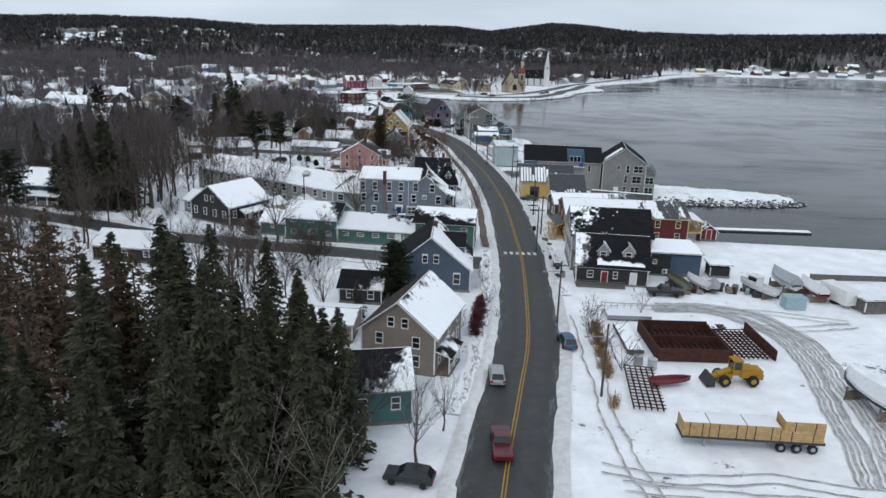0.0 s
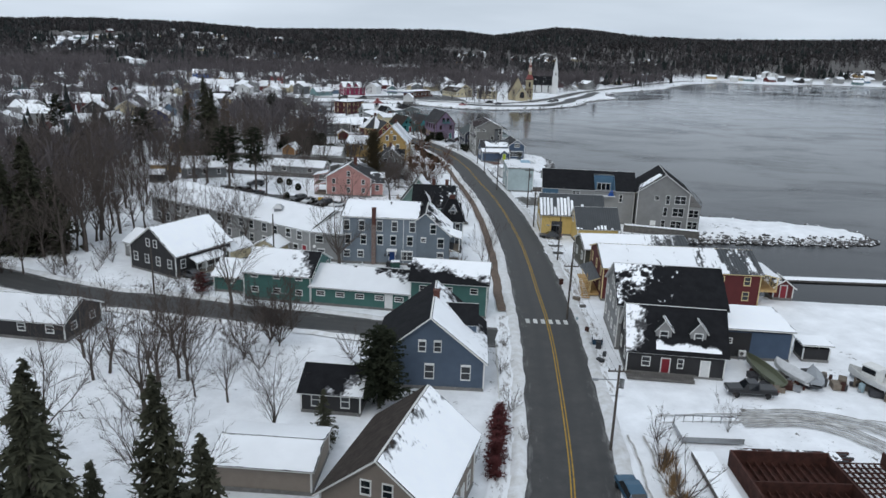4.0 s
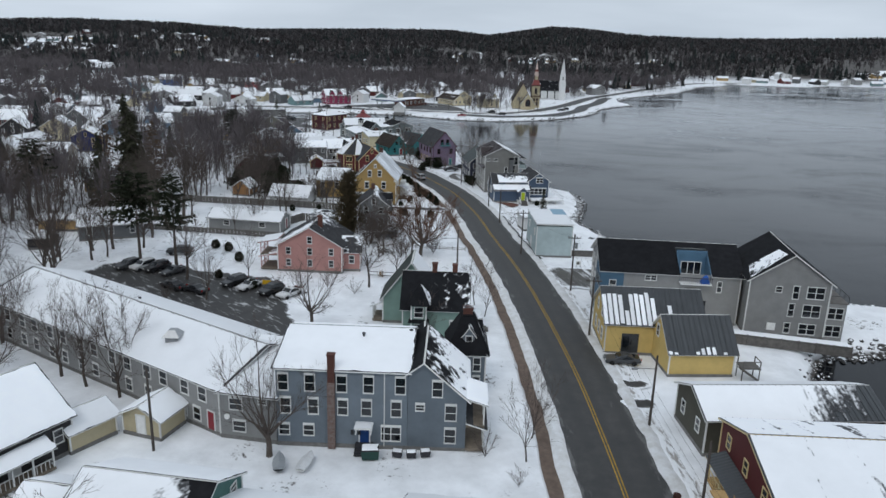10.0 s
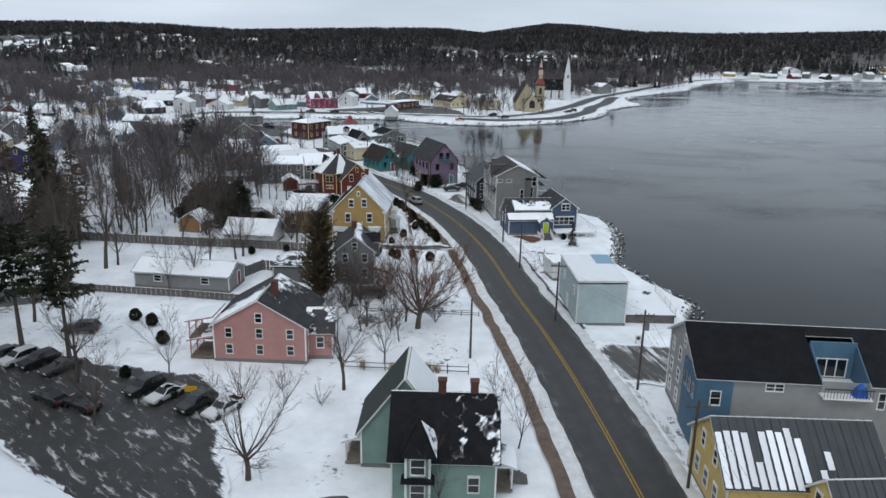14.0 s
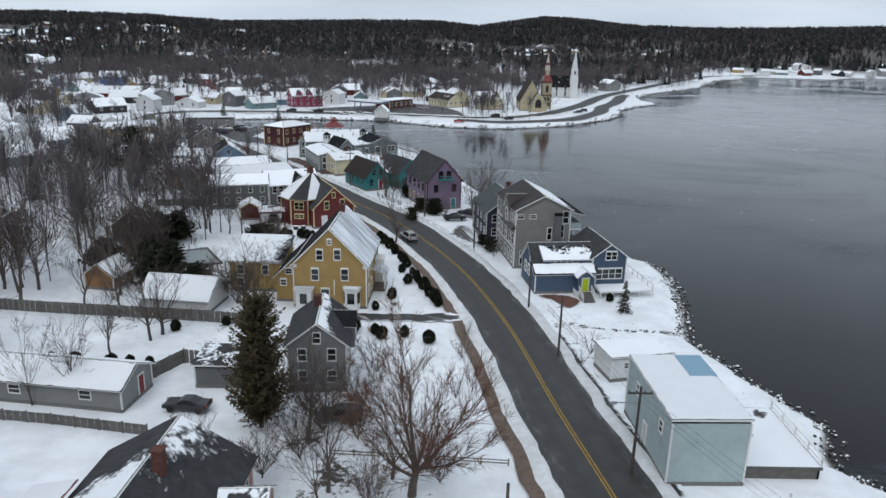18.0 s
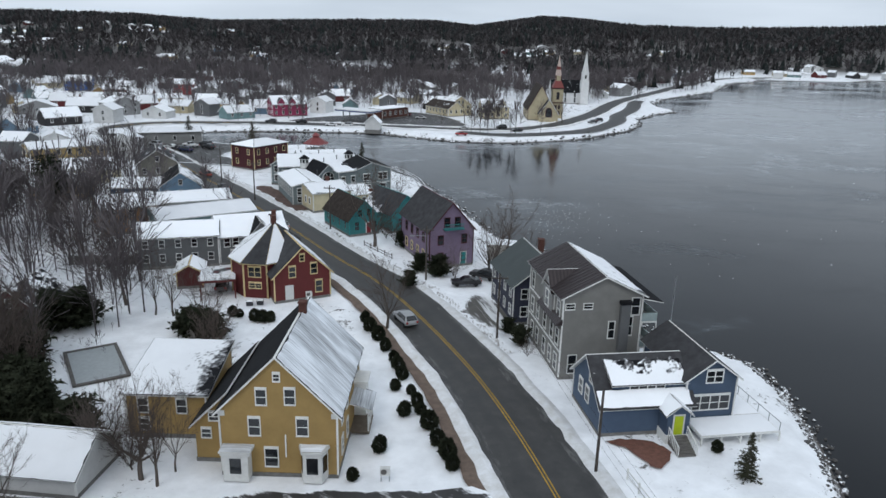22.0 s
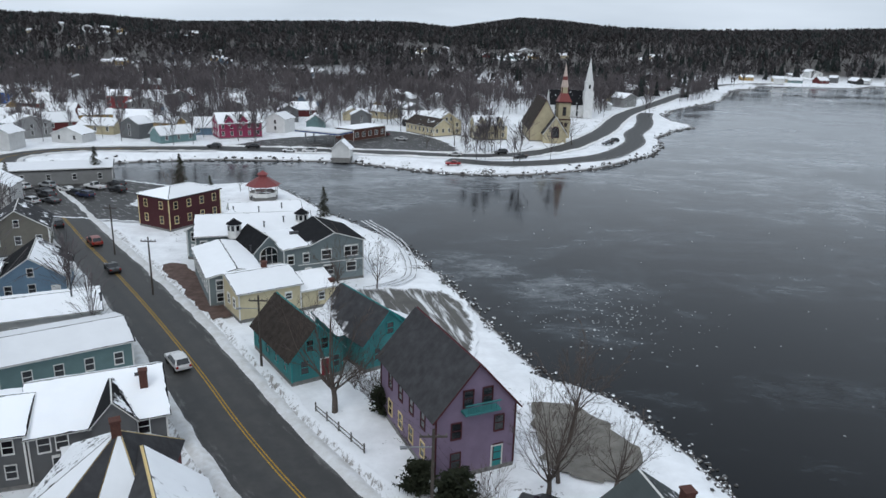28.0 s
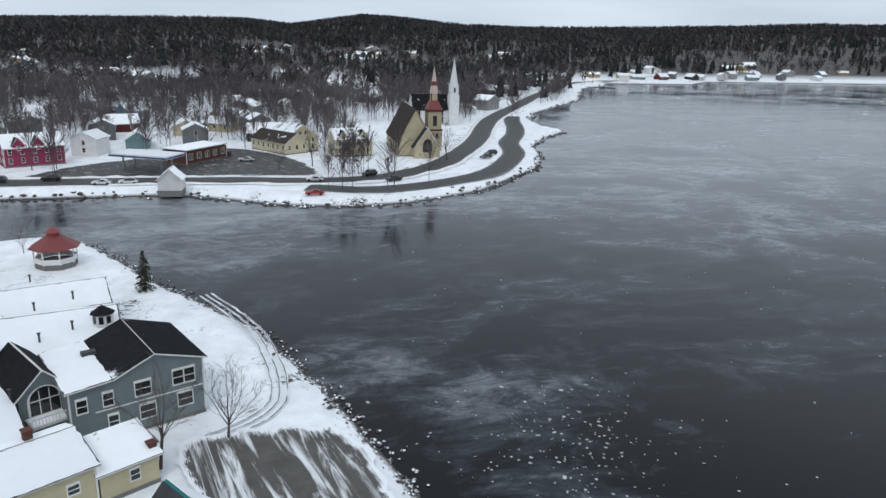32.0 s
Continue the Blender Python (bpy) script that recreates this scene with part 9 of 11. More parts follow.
# ---------- far houses ----------
hrng = random.Random(9)
FARCOL = [WHITEW, WHITEW, PALEGREY, CREAM, MIDGREY, SKYBLUE, RED, BLACK, MUSTARD, DARKTEAL, BEIGE, GREEN]
PROTO = []
FAR[0] = True
for k in range(10):
    w, d = hrng.uniform(8, 14), hrng.uniform(7, 10)
    e = hrng.choice((2.8, 3.2, 5.2))
    h = house("house", "%s village house under a snowy roof" % ("pale", "white", "grey", "cream", "dark grey", "blue", "red", "charcoal", "ochre", "teal")[k], (-w / 2, -d / 2), (w / 2, -d / 2), d, e, e + hrng.uniform(2.0, 3.4), hrng.choice('xxy'),
              FARCOL[k], GREYROOF, (1, 1), faces='S', step=3.8, gable_win=False, base=False, group="village houses")
    PROTO.append(h)
FAR[0] = False
SPOTS = [(-90, 492), (-105, 500), (-122, 488), (-141, 495), (-84, 513), (-101, 520), (-121, 510), (-140, 517), (-159, 502), (-58, 522), (-46, 538), (-28, 543), (-74, 532), (-95, 541), (-115, 534), (-136, 542), (-178, 495), (-176, 520), (-156, 528)]
FREE += [Vector((-44, 132, 0)), Vector((-56, 140, 0)), Vector((-36, 127, 0)), Vector((-208, 605, 0)), Vector((-144, 595, 0)), Vector((-168, 566, 0)), Vector((-104, 435, 0)), Vector((-208, 585, 0)), Vector((-144, 578, 0))]
tries = 0
while len(SPOTS) < 186 and tries < 9000:
    tries += 1
    pick = hrng.random()
    y = hrng.uniform(330, 640) if pick < 0.70 else hrng.uniform(640, 1150) if pick < 0.82 else hrng.uniform(235, 400)
    x = hrng.uniform(-0.55 * y - 60, 0.02 * y - 95) if y < 520 else hrng.uniform(-0.55 * y, 0.10 * y - 40)
    if x > 330 or (y < 620 and x > 0):
        continue
    if any((x - a) ** 2 + (y - b) ** 2 < (14.5 if y < 640 else 26) ** 2 for a, b in SPOTS) or not clear_of(x, y, 15, 10) or float(shore_distance(x, y)) < 14:
        continue
    SPOTS.append((x, y))
# houses along the far shore and on the slopes behind
for x, y in ((120, 700), (95, 680), (150, 760), (346, 925), (372, 945), (420, 960), (455, 962), (500, 975), (540, 985), (330, 960), (360, 952), (400, 948), (440, 955), (480, 960), (520, 964), (560, 968), (610, 972), (590, 995), (640, 1000), (680, 1010), (165, 770), (185, 800), (60, 700), (30, 640), (-10, 600), (20, 690), (100, 640), (118, 660), (-560, 1050), (-600, 1250), (-520, 1300), (-650, 1400), (-480, 1450), (-560, 1480), (-420, 1350), (-690, 1500), (-380, 1500), (-620, 1100), (230, 900), (140, 1100), (180, 1120), (90, 1150), (300, 1150)):
    SPOTS.append((x, y))
hrng.shuffle(PROTO)
for k, (x, y) in enumerate(SPOTS):
    src = PROTO[k % len(PROTO)]
    m = Matrix.Translation((x, y, float(land(x, y)) + 0.05)) @ Matrix.Rotation(hrng.choice((0, 0.3, -0.4, 0.8, 1.57)) + hrng.uniform(-0.15, 0.15), 4, 'Z')
    if k < len(PROTO):
        src.matrix_world = m
    else:
        copy_thing(src, m)
house("house", "vivid blue village house", (-215, 600), (-201, 603), 9, 5.5, 8.5, 'x', paint("vivid_blue", (0.02, 0.12, 0.42)), GREYROOF, (1, 1))
house("house", "bright red village house", (-150, 590), (-139, 592), 9, 6, 8.5, 'x', paint("vivid_red", (0.42, 0.02, 0.025)), GREYROOF, (1, 1))
house("house", "brick red village house with a snowy roof", (-176, 560), (-160, 562), 10, 5, 9, 'x', paint("brick_red", (0.24, 0.06, 0.05)), GREYROOF, (1, 1))
house("shop", "long low white-roofed store", (-110, 409.2), (-83, 418.6), 12, 3.6, 4.0, 'flat', PALEGREY, GREYROOF, (1,), faces='S', category="shop", step=5)
FREE += [Vector((x, y, 0)) for x, y in SPOTS]

# ---------- far woods, one mesh of many small trees ----------
def far_woods(name, label, n, region, conifers, seed, hmin, hmax, material, blades=60, width=0.010):
    r = np.random.default_rng(seed)
    X, Y = [], []
    while sum(len(a) for a in X) < n:
        x, y = r.uniform(region[0], region[1], n), r.uniform(region[2], region[3], n)
        ok = (shore_distance(x, y) > 9) & (np.abs(x - 0.02 * y) < 0.78 * (y + 60) + 200 * (y < 400)) & (y > region[2])
        clump = ripple(x, y, 0.013, seed) + 0.7 * ripple(x, y, 0.041, seed + 2)
        town = np.exp(-((x + 90) ** 2 / 190 ** 2 + (y - 520) ** 2 / 170 ** 2))
        ok &= clump > (0.35 - 0.25 * (y > 1000) if conifers else -0.9 - 0.8 * (y > 850)) + 1.0 * town * r.random(n) - 0.5 * (y > 1400)
        ok &= ~((y > 470) & (y < 600) & (x > 25) & (x < 120)) & ~((x > -78) & (y < 445) & ((x > -46) | (y > 335) | (y < 238))) & ~((x > -66) & (y < 128)) & ~((x > -64) & (y > 128) & (y < 186)) & ~((y > 90) & (y < 125) & (np.abs(y - 98 + (x + 58) * 0.35) < 9)) & ~((x > -125) & (x < -60) & (y > 380) & (y < 440)) & ~((x > -60) & (x < 12) & (y > 460) & (y < 525))
        for cx, cy, cr in ((-620, 1230, 90), (-480, 1420, 80), (-540, 1060, 70), (-380, 1500, 60), (120, 1120, 50), (300, 1160, 45), (20, 1250, 60), (-250, 900, 40), (-60, 800, 40), (60, 760, 35), (-330, 760, 40), (420, 1010, 40), (560, 1040, 40)):
            ok &= (x - cx) ** 2 + ((y - cy) * 0.8) ** 2 > (cr * (0.6 + 0.4 * r.random(n))) ** 2
        for p in FREE:
            ok &= (x - p.x) ** 2 + (y - p.y) ** 2 > 60
            ok &= ~((np.abs(x - p.x) < 7) & (y < p.y) & (y > p.y - 10))
        ok &= ~((x > 300) & (x < 760) & (shore_distance(x, y) < 48))
        ok &= ~((x < -98) & (x > -280) & (y > 235) & (y < 420) & (r.random(n) > 0.30))
        if conifers:
            ok &= ~((x > -70) & (x < 110) & (y > 455) & (y < 640))
        for p in ROADPTS:
            ok &= (x - p.x) ** 2 + (y - p.y) ** 2 > 64
        X.append(x[ok])
        Y.append(y[ok])
    X, Y = np.concatenate(X)[:n], np.concatenate(Y)[:n]
    Z = land(X, Y)
    Hh = r.uniform(hmin, hmax, n)
    if conifers:
        # three stacked ragged skirts
        ks, k = [], 6
        tv, tf = [], []
        for z0, z1, rad in ((0.08, 0.55, 0.19), (0.3, 0.8, 0.15), (0.55, 1.0, 0.10)):
            o = len(tv)
            for i in range(k):
                a = 2 * math.pi * i / k + z0 * 5
                rr = rad * (1.25 if i % 2 else 0.8)
                tv.append((rr * math.cos(a), rr * math.sin(a), z0 + (0.05 if i % 2 == 0 else 0)))
            tv.append((0, 0, z1))
            tf += [(o + i, o + (i + 1) % k, o + k) for i in range(k)]
    else:
        rr = random.Random(seed)
        tv, tf = [], []
        for b in range(blades):
            a, t = rr.uniform(0, 6.28), rr.uniform(0.18, 0.70)
            L, tilt = rr.uniform(0.20, 0.46) * (1.2 - 0.5 * t), rr.uniform(0.1, 1.15)
            e = Vector((math.cos(a) * math.sin(tilt) * L, math.sin(a) * math.sin(tilt) * L, t + math.cos(tilt) * L))
            w = rr.uniform(-1, 1)
            s = Vector((-math.sin(a) + 0.4 * w, math.cos(a), w)) * width
            o = len(tv)
            p = Vector((0, 0, t))
            tv += [p, e + s, e - s]
            tf += [(o, o + 1, o + 2)]
        o = len(tv)
        tv += [(-0.008, 0, 0), (0.008, 0, 0), (0.0, 0, 0.9), (0, -0.008, 0), (0, 0.008, 0), (0, 0.0, 0.9)]
        tf += [(o, o + 1, o + 2), (o + 3, o + 4, o + 5)]
    tv = np.array([tuple(p) for p in tv])
    ang = r.uniform(0, 6.28, n)
    c, s = np.cos(ang), np.sin(ang)
    wid = Hh * r.uniform(0.85, 1.25, n)
    V = np.empty((n, len(tv), 3))
    V[:, :, 0] = X[:, None] + (tv[None, :, 0] * c[:, None] - tv[None, :, 1] * s[:, None]) * wid[:, None]
    V[:, :, 1] = Y[:, None] + (tv[None, :, 0] * s[:, None] + tv[None, :, 1] * c[:, None]) * wid[:, None]
    V[:, :, 2] = Z[:, None] + tv[None, :, 2] * Hh[:, None]
    me = bpy.data.meshes.new(name)
    m = len(tv)
    counts = np.array([len(q) for q in tf])
    flat = np.array([i for q in tf for i in q])
    loops = (flat[None, :] + (np.arange(n) * m)[:, None]).ravel()
    sizes = np.tile(counts, n)
    me.vertices.add(n * m)
    me.vertices.foreach_set("co", V.ravel())
    me.loops.add(len(loops))
    me.loops.foreach_set("vertex_index", loops.astype(np.int32))
    me.polygons.add(len(sizes))
    me.polygons.foreach_set("loop_start", np.concatenate([[0], np.cumsum(sizes)[:-1]]).astype(np.int32))
    me.update(calc_edges=True)
    me.materials.append(material)
    return tagged(new(name, me), label, "woods", kind="stuff")


far_woods("west_woods", "grey bare woods west of the street", 2500, (-330, -42, 60, 420), False, 13, 9, 16, FARWOOD, 90, 0.0042)
far_woods("undergrowth", "brown brush under the bare trees", 2600, (-260, -42, 60, 420), False, 17, 1.0, 2.6, FARWOOD, 18, 0.012)
far_woods("west_conifers", "dark conifers in the western woods", 46, (-330, -110, 40, 380), True, 14, 8, 15, FARCON)
far_woods("town_trees", "bare trees between the village houses", 4300, (-420, 330, 300, 800), False, 3, 9, 16, FARWOOD, 56, 0.0075)
far_woods("bare_woods", "bare brown winter woods on the hills", 19000, (-1450, 1700, 720, 2250), False, 4, 11, 18, HILLWOOD, 15, 0.046)
far_woods("conifer_woods", "dark conifer woods on the hills", 10500, (-1450, 1700, 700, 2300), True, 6, 10, 18, FARCON)
far_woods("town_conifers", "scattered dark conifers in the village", 160, (-420, 330, 320, 760), True, 8, 7, 13, FARCON)

def clearing(cx, cy, rad, seed):
    """A snowy field on the slope between the woods, with an uneven outline, lying on the ground."""
    ring = []
    for k in range(28):
        a = 2 * math.pi * k / 28
        q = rad * (0.75 + 0.45 * nz(math.cos(a) * 1.4 + seed, math.sin(a) * 1.4, seed))
        ring.append((cx + q * math.cos(a), cy + 1.3 * q * math.sin(a)))
    v = [(cx, cy)] + [(cx + (x - cx) * s, cy + (y - cy) * s) for s in (0.35, 0.7, 1.0) for x, y in ring]
    zz = land(np.array([p[0] for p in v]), np.array([p[1] for p in v]))
    v = [(x, y, float(z) + 0.35) for (x, y), z in zip(v, zz)]
    f = [(0, 1 + k, 1 + (k + 1) % 28) for k in range(28)]
    for r in range(2):
        f += [(1 + r * 28 + k, 29 + r * 28 + k, 29 + r * 28 + (k + 1) % 28, 1 + r * 28 + (k + 1) % 28) for k in range(28)]
    tagged(new("field_%d" % seed, mesh("field", v, f, SNOW, smooth=True)), "snow-covered clearing between the woods", "field", kind="structure")


for k, (cx, cy, rad) in enumerate(((-620, 1230, 70), (-480, 1420, 62), (-540, 1060, 50), (-380, 1500, 46), (120, 1120, 36), (300, 1160, 30), (20, 1250, 44), (-250, 900, 30), (-60, 800, 28), (60, 760, 26), (-330, 760, 30), (420, 1010, 26), (560, 1040, 26))):
    clearing(cx, cy, rad, k + 1)
for k, (x, y) in enumerate(((-610, 1205), (-650, 1245), (-590, 1250), (-470, 1400), (-500, 1435), (-455, 1440), (-530, 1045), (-560, 1075), (-385, 1480), (-360, 1515), (118, 1105), (135, 1130), (15, 1235), (45, 1260), (-240, 890), (-262, 912), (-58, 790), (-72, 812), (64, 752), (50, 772), (-322, 752), (-345, 770), (300, 1150), (418, 1003), (432, 1015), (556, 1032), (575, 1046))):
    copy_thing(PROTO[(k * 3) % len(PROTO)], Matrix.Translation((x, y, float(land(x, y)) + 0.3)) @ Matrix.Rotation(0.4 * math.sin(k * 2.3), 4, 'Z') @ Matrix.Scale(1.15, 4))
# ---------- utility poles ----------
def pole(x, y, h=9.5, arm=True, lamp=False, tilt=0.0, transformer=False):
    th = thing("utility_pole", "weathered wooden utility pole standing in the snow", "utility pole", Matrix.Translation((x, y, 0)) @ Matrix.Rotation(tilt, 4, 'Y'), "street poles")
    v, f = [], []
    tube(v, f, Vector((0, 0, -0.5)), Vector((0, 0, h)), 0.16, 0.11, 8)
    part("pole", mesh("pole", v, f, POLE), th)
    if arm:
        part("crossarm", boxes("crossarm", [(-1.1, -0.06, h - 0.7, 1.1, 0.06, h - 0.56)], POLE), th)
        for u in (-1.0, -0.4, 0.4, 1.0):
            part("insulator", boxes("insulator", [(u - 0.05, -0.05, h - 0.56, u + 0.05, 0.05, h - 0.38)], GREYWOOD), th)
    if lamp:
        part("lamp_arm", boxes("lamp_arm", [(-2.2, -0.04, h - 1.6, 0, 0.04, h - 1.52), (-2.6, -0.14, h - 1.68, -2.0, 0.14, h - 1.52)], STEEL), th)
    if transformer:
        v, f = [], []
        tube(v, f, Vector((0.38, 0, h - 2.4)), Vector((0.38, 0, h - 1.5)), 0.24, 0.24, 10)
        part("transformer", mesh("transformer", v, f, STEEL), th)
    return th


POLES = [(17.2, 59, 9.5, 1, 1), (19.4, 37, 9, 0, 1), (20.6, 125.3, 8.5, 0, 1), (18.6, 150.5, 9, 1, 0), (19.0, 169.8, 10, 1, 0), (12.6, 191, 9, 1, 1), (10.0, 216, 8, 0, 0), (8.3, 232, 8.5, 0, 0), (1.9, 262, 9, 1, 0), (-7.5, 284.5, 9, 1, 1), (-26.6, 314, 9, 1, 1), (-0.2, 178, 8, 0, 1),
         (-31.3, 117.5, 9, 0, 0), (-47, 338, 9, 1, 0), (-60, 358, 9, 1, 0), (18.0, 95, 9, 1, 0), (20.4, 108, 8.5, 0, 0), (-45.5, 99, 8, 0, 0), (-21.5, 86.8, 7, 0, 1)]
for x, y, h, a, lm in POLES:
    pole(x, y, h, bool(a), bool(lm), transformer=(y in (169.8, 59)))
wv, wf = [], []
east = [p for p in sorted(POLES, key=lambda q: q[1]) if p[0] > -30 and p[3]]
for (x0, y0, h0, *_), (x1, y1, h1, *_) in zip(east, east[1:]):
    for o in (-0.4, 0.4, -1.0):
        prev = None
        for k in range(9):
            t = k / 8
            q = Vector((x0 + (x1 - x0) * t + o, y0 + (y1 - y0) * t, (h0 - 0.4) * (1 - t) + (h1 - 0.4) * t - 3.2 * t * (1 - t) * ((y1 - y0) / 45)))
            if prev:
                tube(wv, wf, prev, q, 0.010, 0.010, 3)
            prev = q
tagged(new("power_lines", mesh("power_lines", wv, wf, RUBBER)), "thin black wires strung between the street poles", "power lines", kind="stuff")


# ---------- cars ----------
def car_mesh(kind):
    """Body and glass of a car by stations along its length (y), rounded across."""
    L, W, H = {'suv': (4.7, 1.85, 1.7), 'sedan': (4.7, 1.8, 1.42), 'truck': (5.8, 2.0, 1.85)}[kind]
    if kind == 'truck':
        prof = [(0, 0.55, 0.95), (0.02, 0.5, 1.05), (0.25, 0.5, 1.12), (0.30, 0.5, 1.14), (0.40, 0.5, 1.78), (0.60, 0.5, 1.82), (0.635, 0.5, 1.15), (0.98, 0.5, 1.12), (1, 0.55, 0.95)]
    elif kind == 'suv':
        prof = [(0, 0.5, 0.75), (0.03, 0.4, 0.95), (0.22, 0.38, 1.05), (0.28, 0.38, 1.1), (0.42, 0.38, 1.6), (0.6, 0.38, 1.68), (0.88, 0.38, 1.6), (0.97, 0.4, 1.05), (1, 0.5, 0.8)]
    else:
        prof = [(0, 0.45, 0.62), (0.03, 0.36, 0.78), (0.25, 0.34, 0.92), (0.31, 0.34, 0.95), (0.45, 0.34, 1.36), (0.62, 0.34, 1.40), (0.80, 0.34, 1.0), (0.97, 0.36, 0.92), (1, 0.45, 0.65)]
    v, f = [], []
    for t, zb, zt in prof:
        y = (t - 0.5) * L
        belt = min(zt, 0.98 if kind != 'sedan' else 0.88)
        tx = W / 2 * (0.80 if zt > belt + 0.2 else 0.94)
        v += [(-W / 2 * 0.92, y, zb), (-W / 2, y, (zb + belt) / 2), (-W / 2 * 0.97, y, belt), (-tx, y, zt - 0.06), (-tx * 0.85, y, zt), (tx * 0.85, y, zt), (tx, y, zt - 0.06), (W / 2 * 0.97, y, belt), (W / 2, y, (zb + belt) / 2), (W / 2 * 0.92, y, zb)]
    n = 10
    for i in range(len(prof) - 1):
        for j in range(n):
            a, b = i * n + j, i * n + (j + 1) % n
            f.append((a, a + n, b + n, b))
    f += [tuple(range(n)), tuple(range(len(v) - 1, len(v) - 1 - n, -1))]
    gi = 4
    # glass: side and end panes just proud of the cabin
    def at(i, j, s=1.012):
        p = v[i * n + j]
        return (p[0] * s, p[1], p[2])
    gv, gf = [], []
    def quad(a, b, c, d):
        o = len(gv)
        gv.extend((a, b, c, d))
        gf.append((o, o + 1, o + 2, o + 3))
    up = Vector((0, 0, 0.02))
    for i in (3, 4, 5) if kind != 'truck' else (4,):
        if i + 1 < len(prof):
            quad(at(i, 2), at(i + 1, 2), at(i + 1, 3), at(i, 3))
            quad(at(i, 7), at(i + 1, 7), at(i + 1, 6), at(i, 6))
    def lift(p, dy):
        return (p[0], p[1] + dy, p[2] + 0.015)
    quad(lift(v[3 * n + 4], -0.02), lift(v[3 * n + 5], -0.02), lift(v[4 * n + 5], -0.02), lift(v[4 * n + 4], -0.02))
    e = 6 if kind != 'truck' else 5
    quad(lift(v[e * n + 4], 0.02), lift(v[e * n + 5], 0.02), lift(v[(e + 1) * n + 5], 0.02), lift(v[(e + 1) * n + 4], 0.02))
    wv_, wf_ = [], []
    tube(wv_, wf_, Vector((-0.11, 0, 0)), Vector((0.11, 0, 0)), 0.34, 0.34, 12)
    wf_ += [tuple(range(11, -1, -1)), tuple(range(12, 24))]
    return v, f, gv, gf, wv_, wf_, L, W


CARM = {}


def car(kind, x, y, heading, col, name, snowy=0.0, z=0.1):
    """heading: degrees from +y, the front pointing along -y of the mesh turned about."""
    key = (kind, name)
    th = thing("car" if kind != 'truck' else "pickup_truck", "%s %s standing on the %s" % (name, {'suv': "estate car", 'sedan': "saloon car", 'truck': "pickup truck"}[kind], "snow" if snowy else "asphalt"), "car" if kind != 'truck' else "pickup truck",
               Matrix.Translation((x, y, z)) @ Matrix.Rotation(radians(heading + 180), 4, 'Z'))
    if kind not in CARM:
        CARM[kind] = car_mesh(kind)
    v, f, gv, gf, wv_, wf_, L, W = CARM[kind]
    paintm = plain("car_" + name.replace(" ", "_"), col, 0.3, spec=0.6)
    if ("b", key) not in CARM:
        CARM["b", key] = mesh("body", v, f, paintm, smooth=False)
        CARM["g", kind] = mesh("glazing", gv, gf, GLASS)
        CARM["w", kind] = mesh("wheel", wv_, wf_, RUBBER)
        hv = boxes("headlight", [(-0.2, -0.03, -0.08, 0.2, 0.03, 0.08)], plain("lamp_glass", (0.7, 0.7, 0.68), 0.2))
        CARM["h", kind] = hv
        CARM["t", kind] = boxes("tail_light", [(-0.14, -0.03, -0.14, 0.14, 0.03, 0.14)], plain("tail_red", (0.3, 0.01, 0.01), 0.3))
    part("body", CARM["b", key], th)
    part("glazing", CARM["g", kind], th, "dark glass")
    for sx in (-1, 1):
        for t in (-0.32, 0.31):
            part("wheel", CARM["w", kind], th, "", Matrix.Translation((sx * (W / 2 - 0.08), t * L, 0.34)))
        part("headlight", CARM["h", kind], th, "", Matrix.Translation((sx * W * 0.33, -L / 2, 0.72)))
        part("tail_light", CARM["t", kind], th, "", Matrix.Translation((sx * W * 0.40, L / 2, 0.85)))
    return th


WHITEC, SILVER, BLACKC, DARKC, REDC, BLUEC = (0.6, 0.6, 0.6), (0.34, 0.35, 0.36), (0.015, 0.015, 0.017), (0.05, 0.052, 0.056), (0.10, 0.008, 0.016), (0.02, 0.08, 0.14)
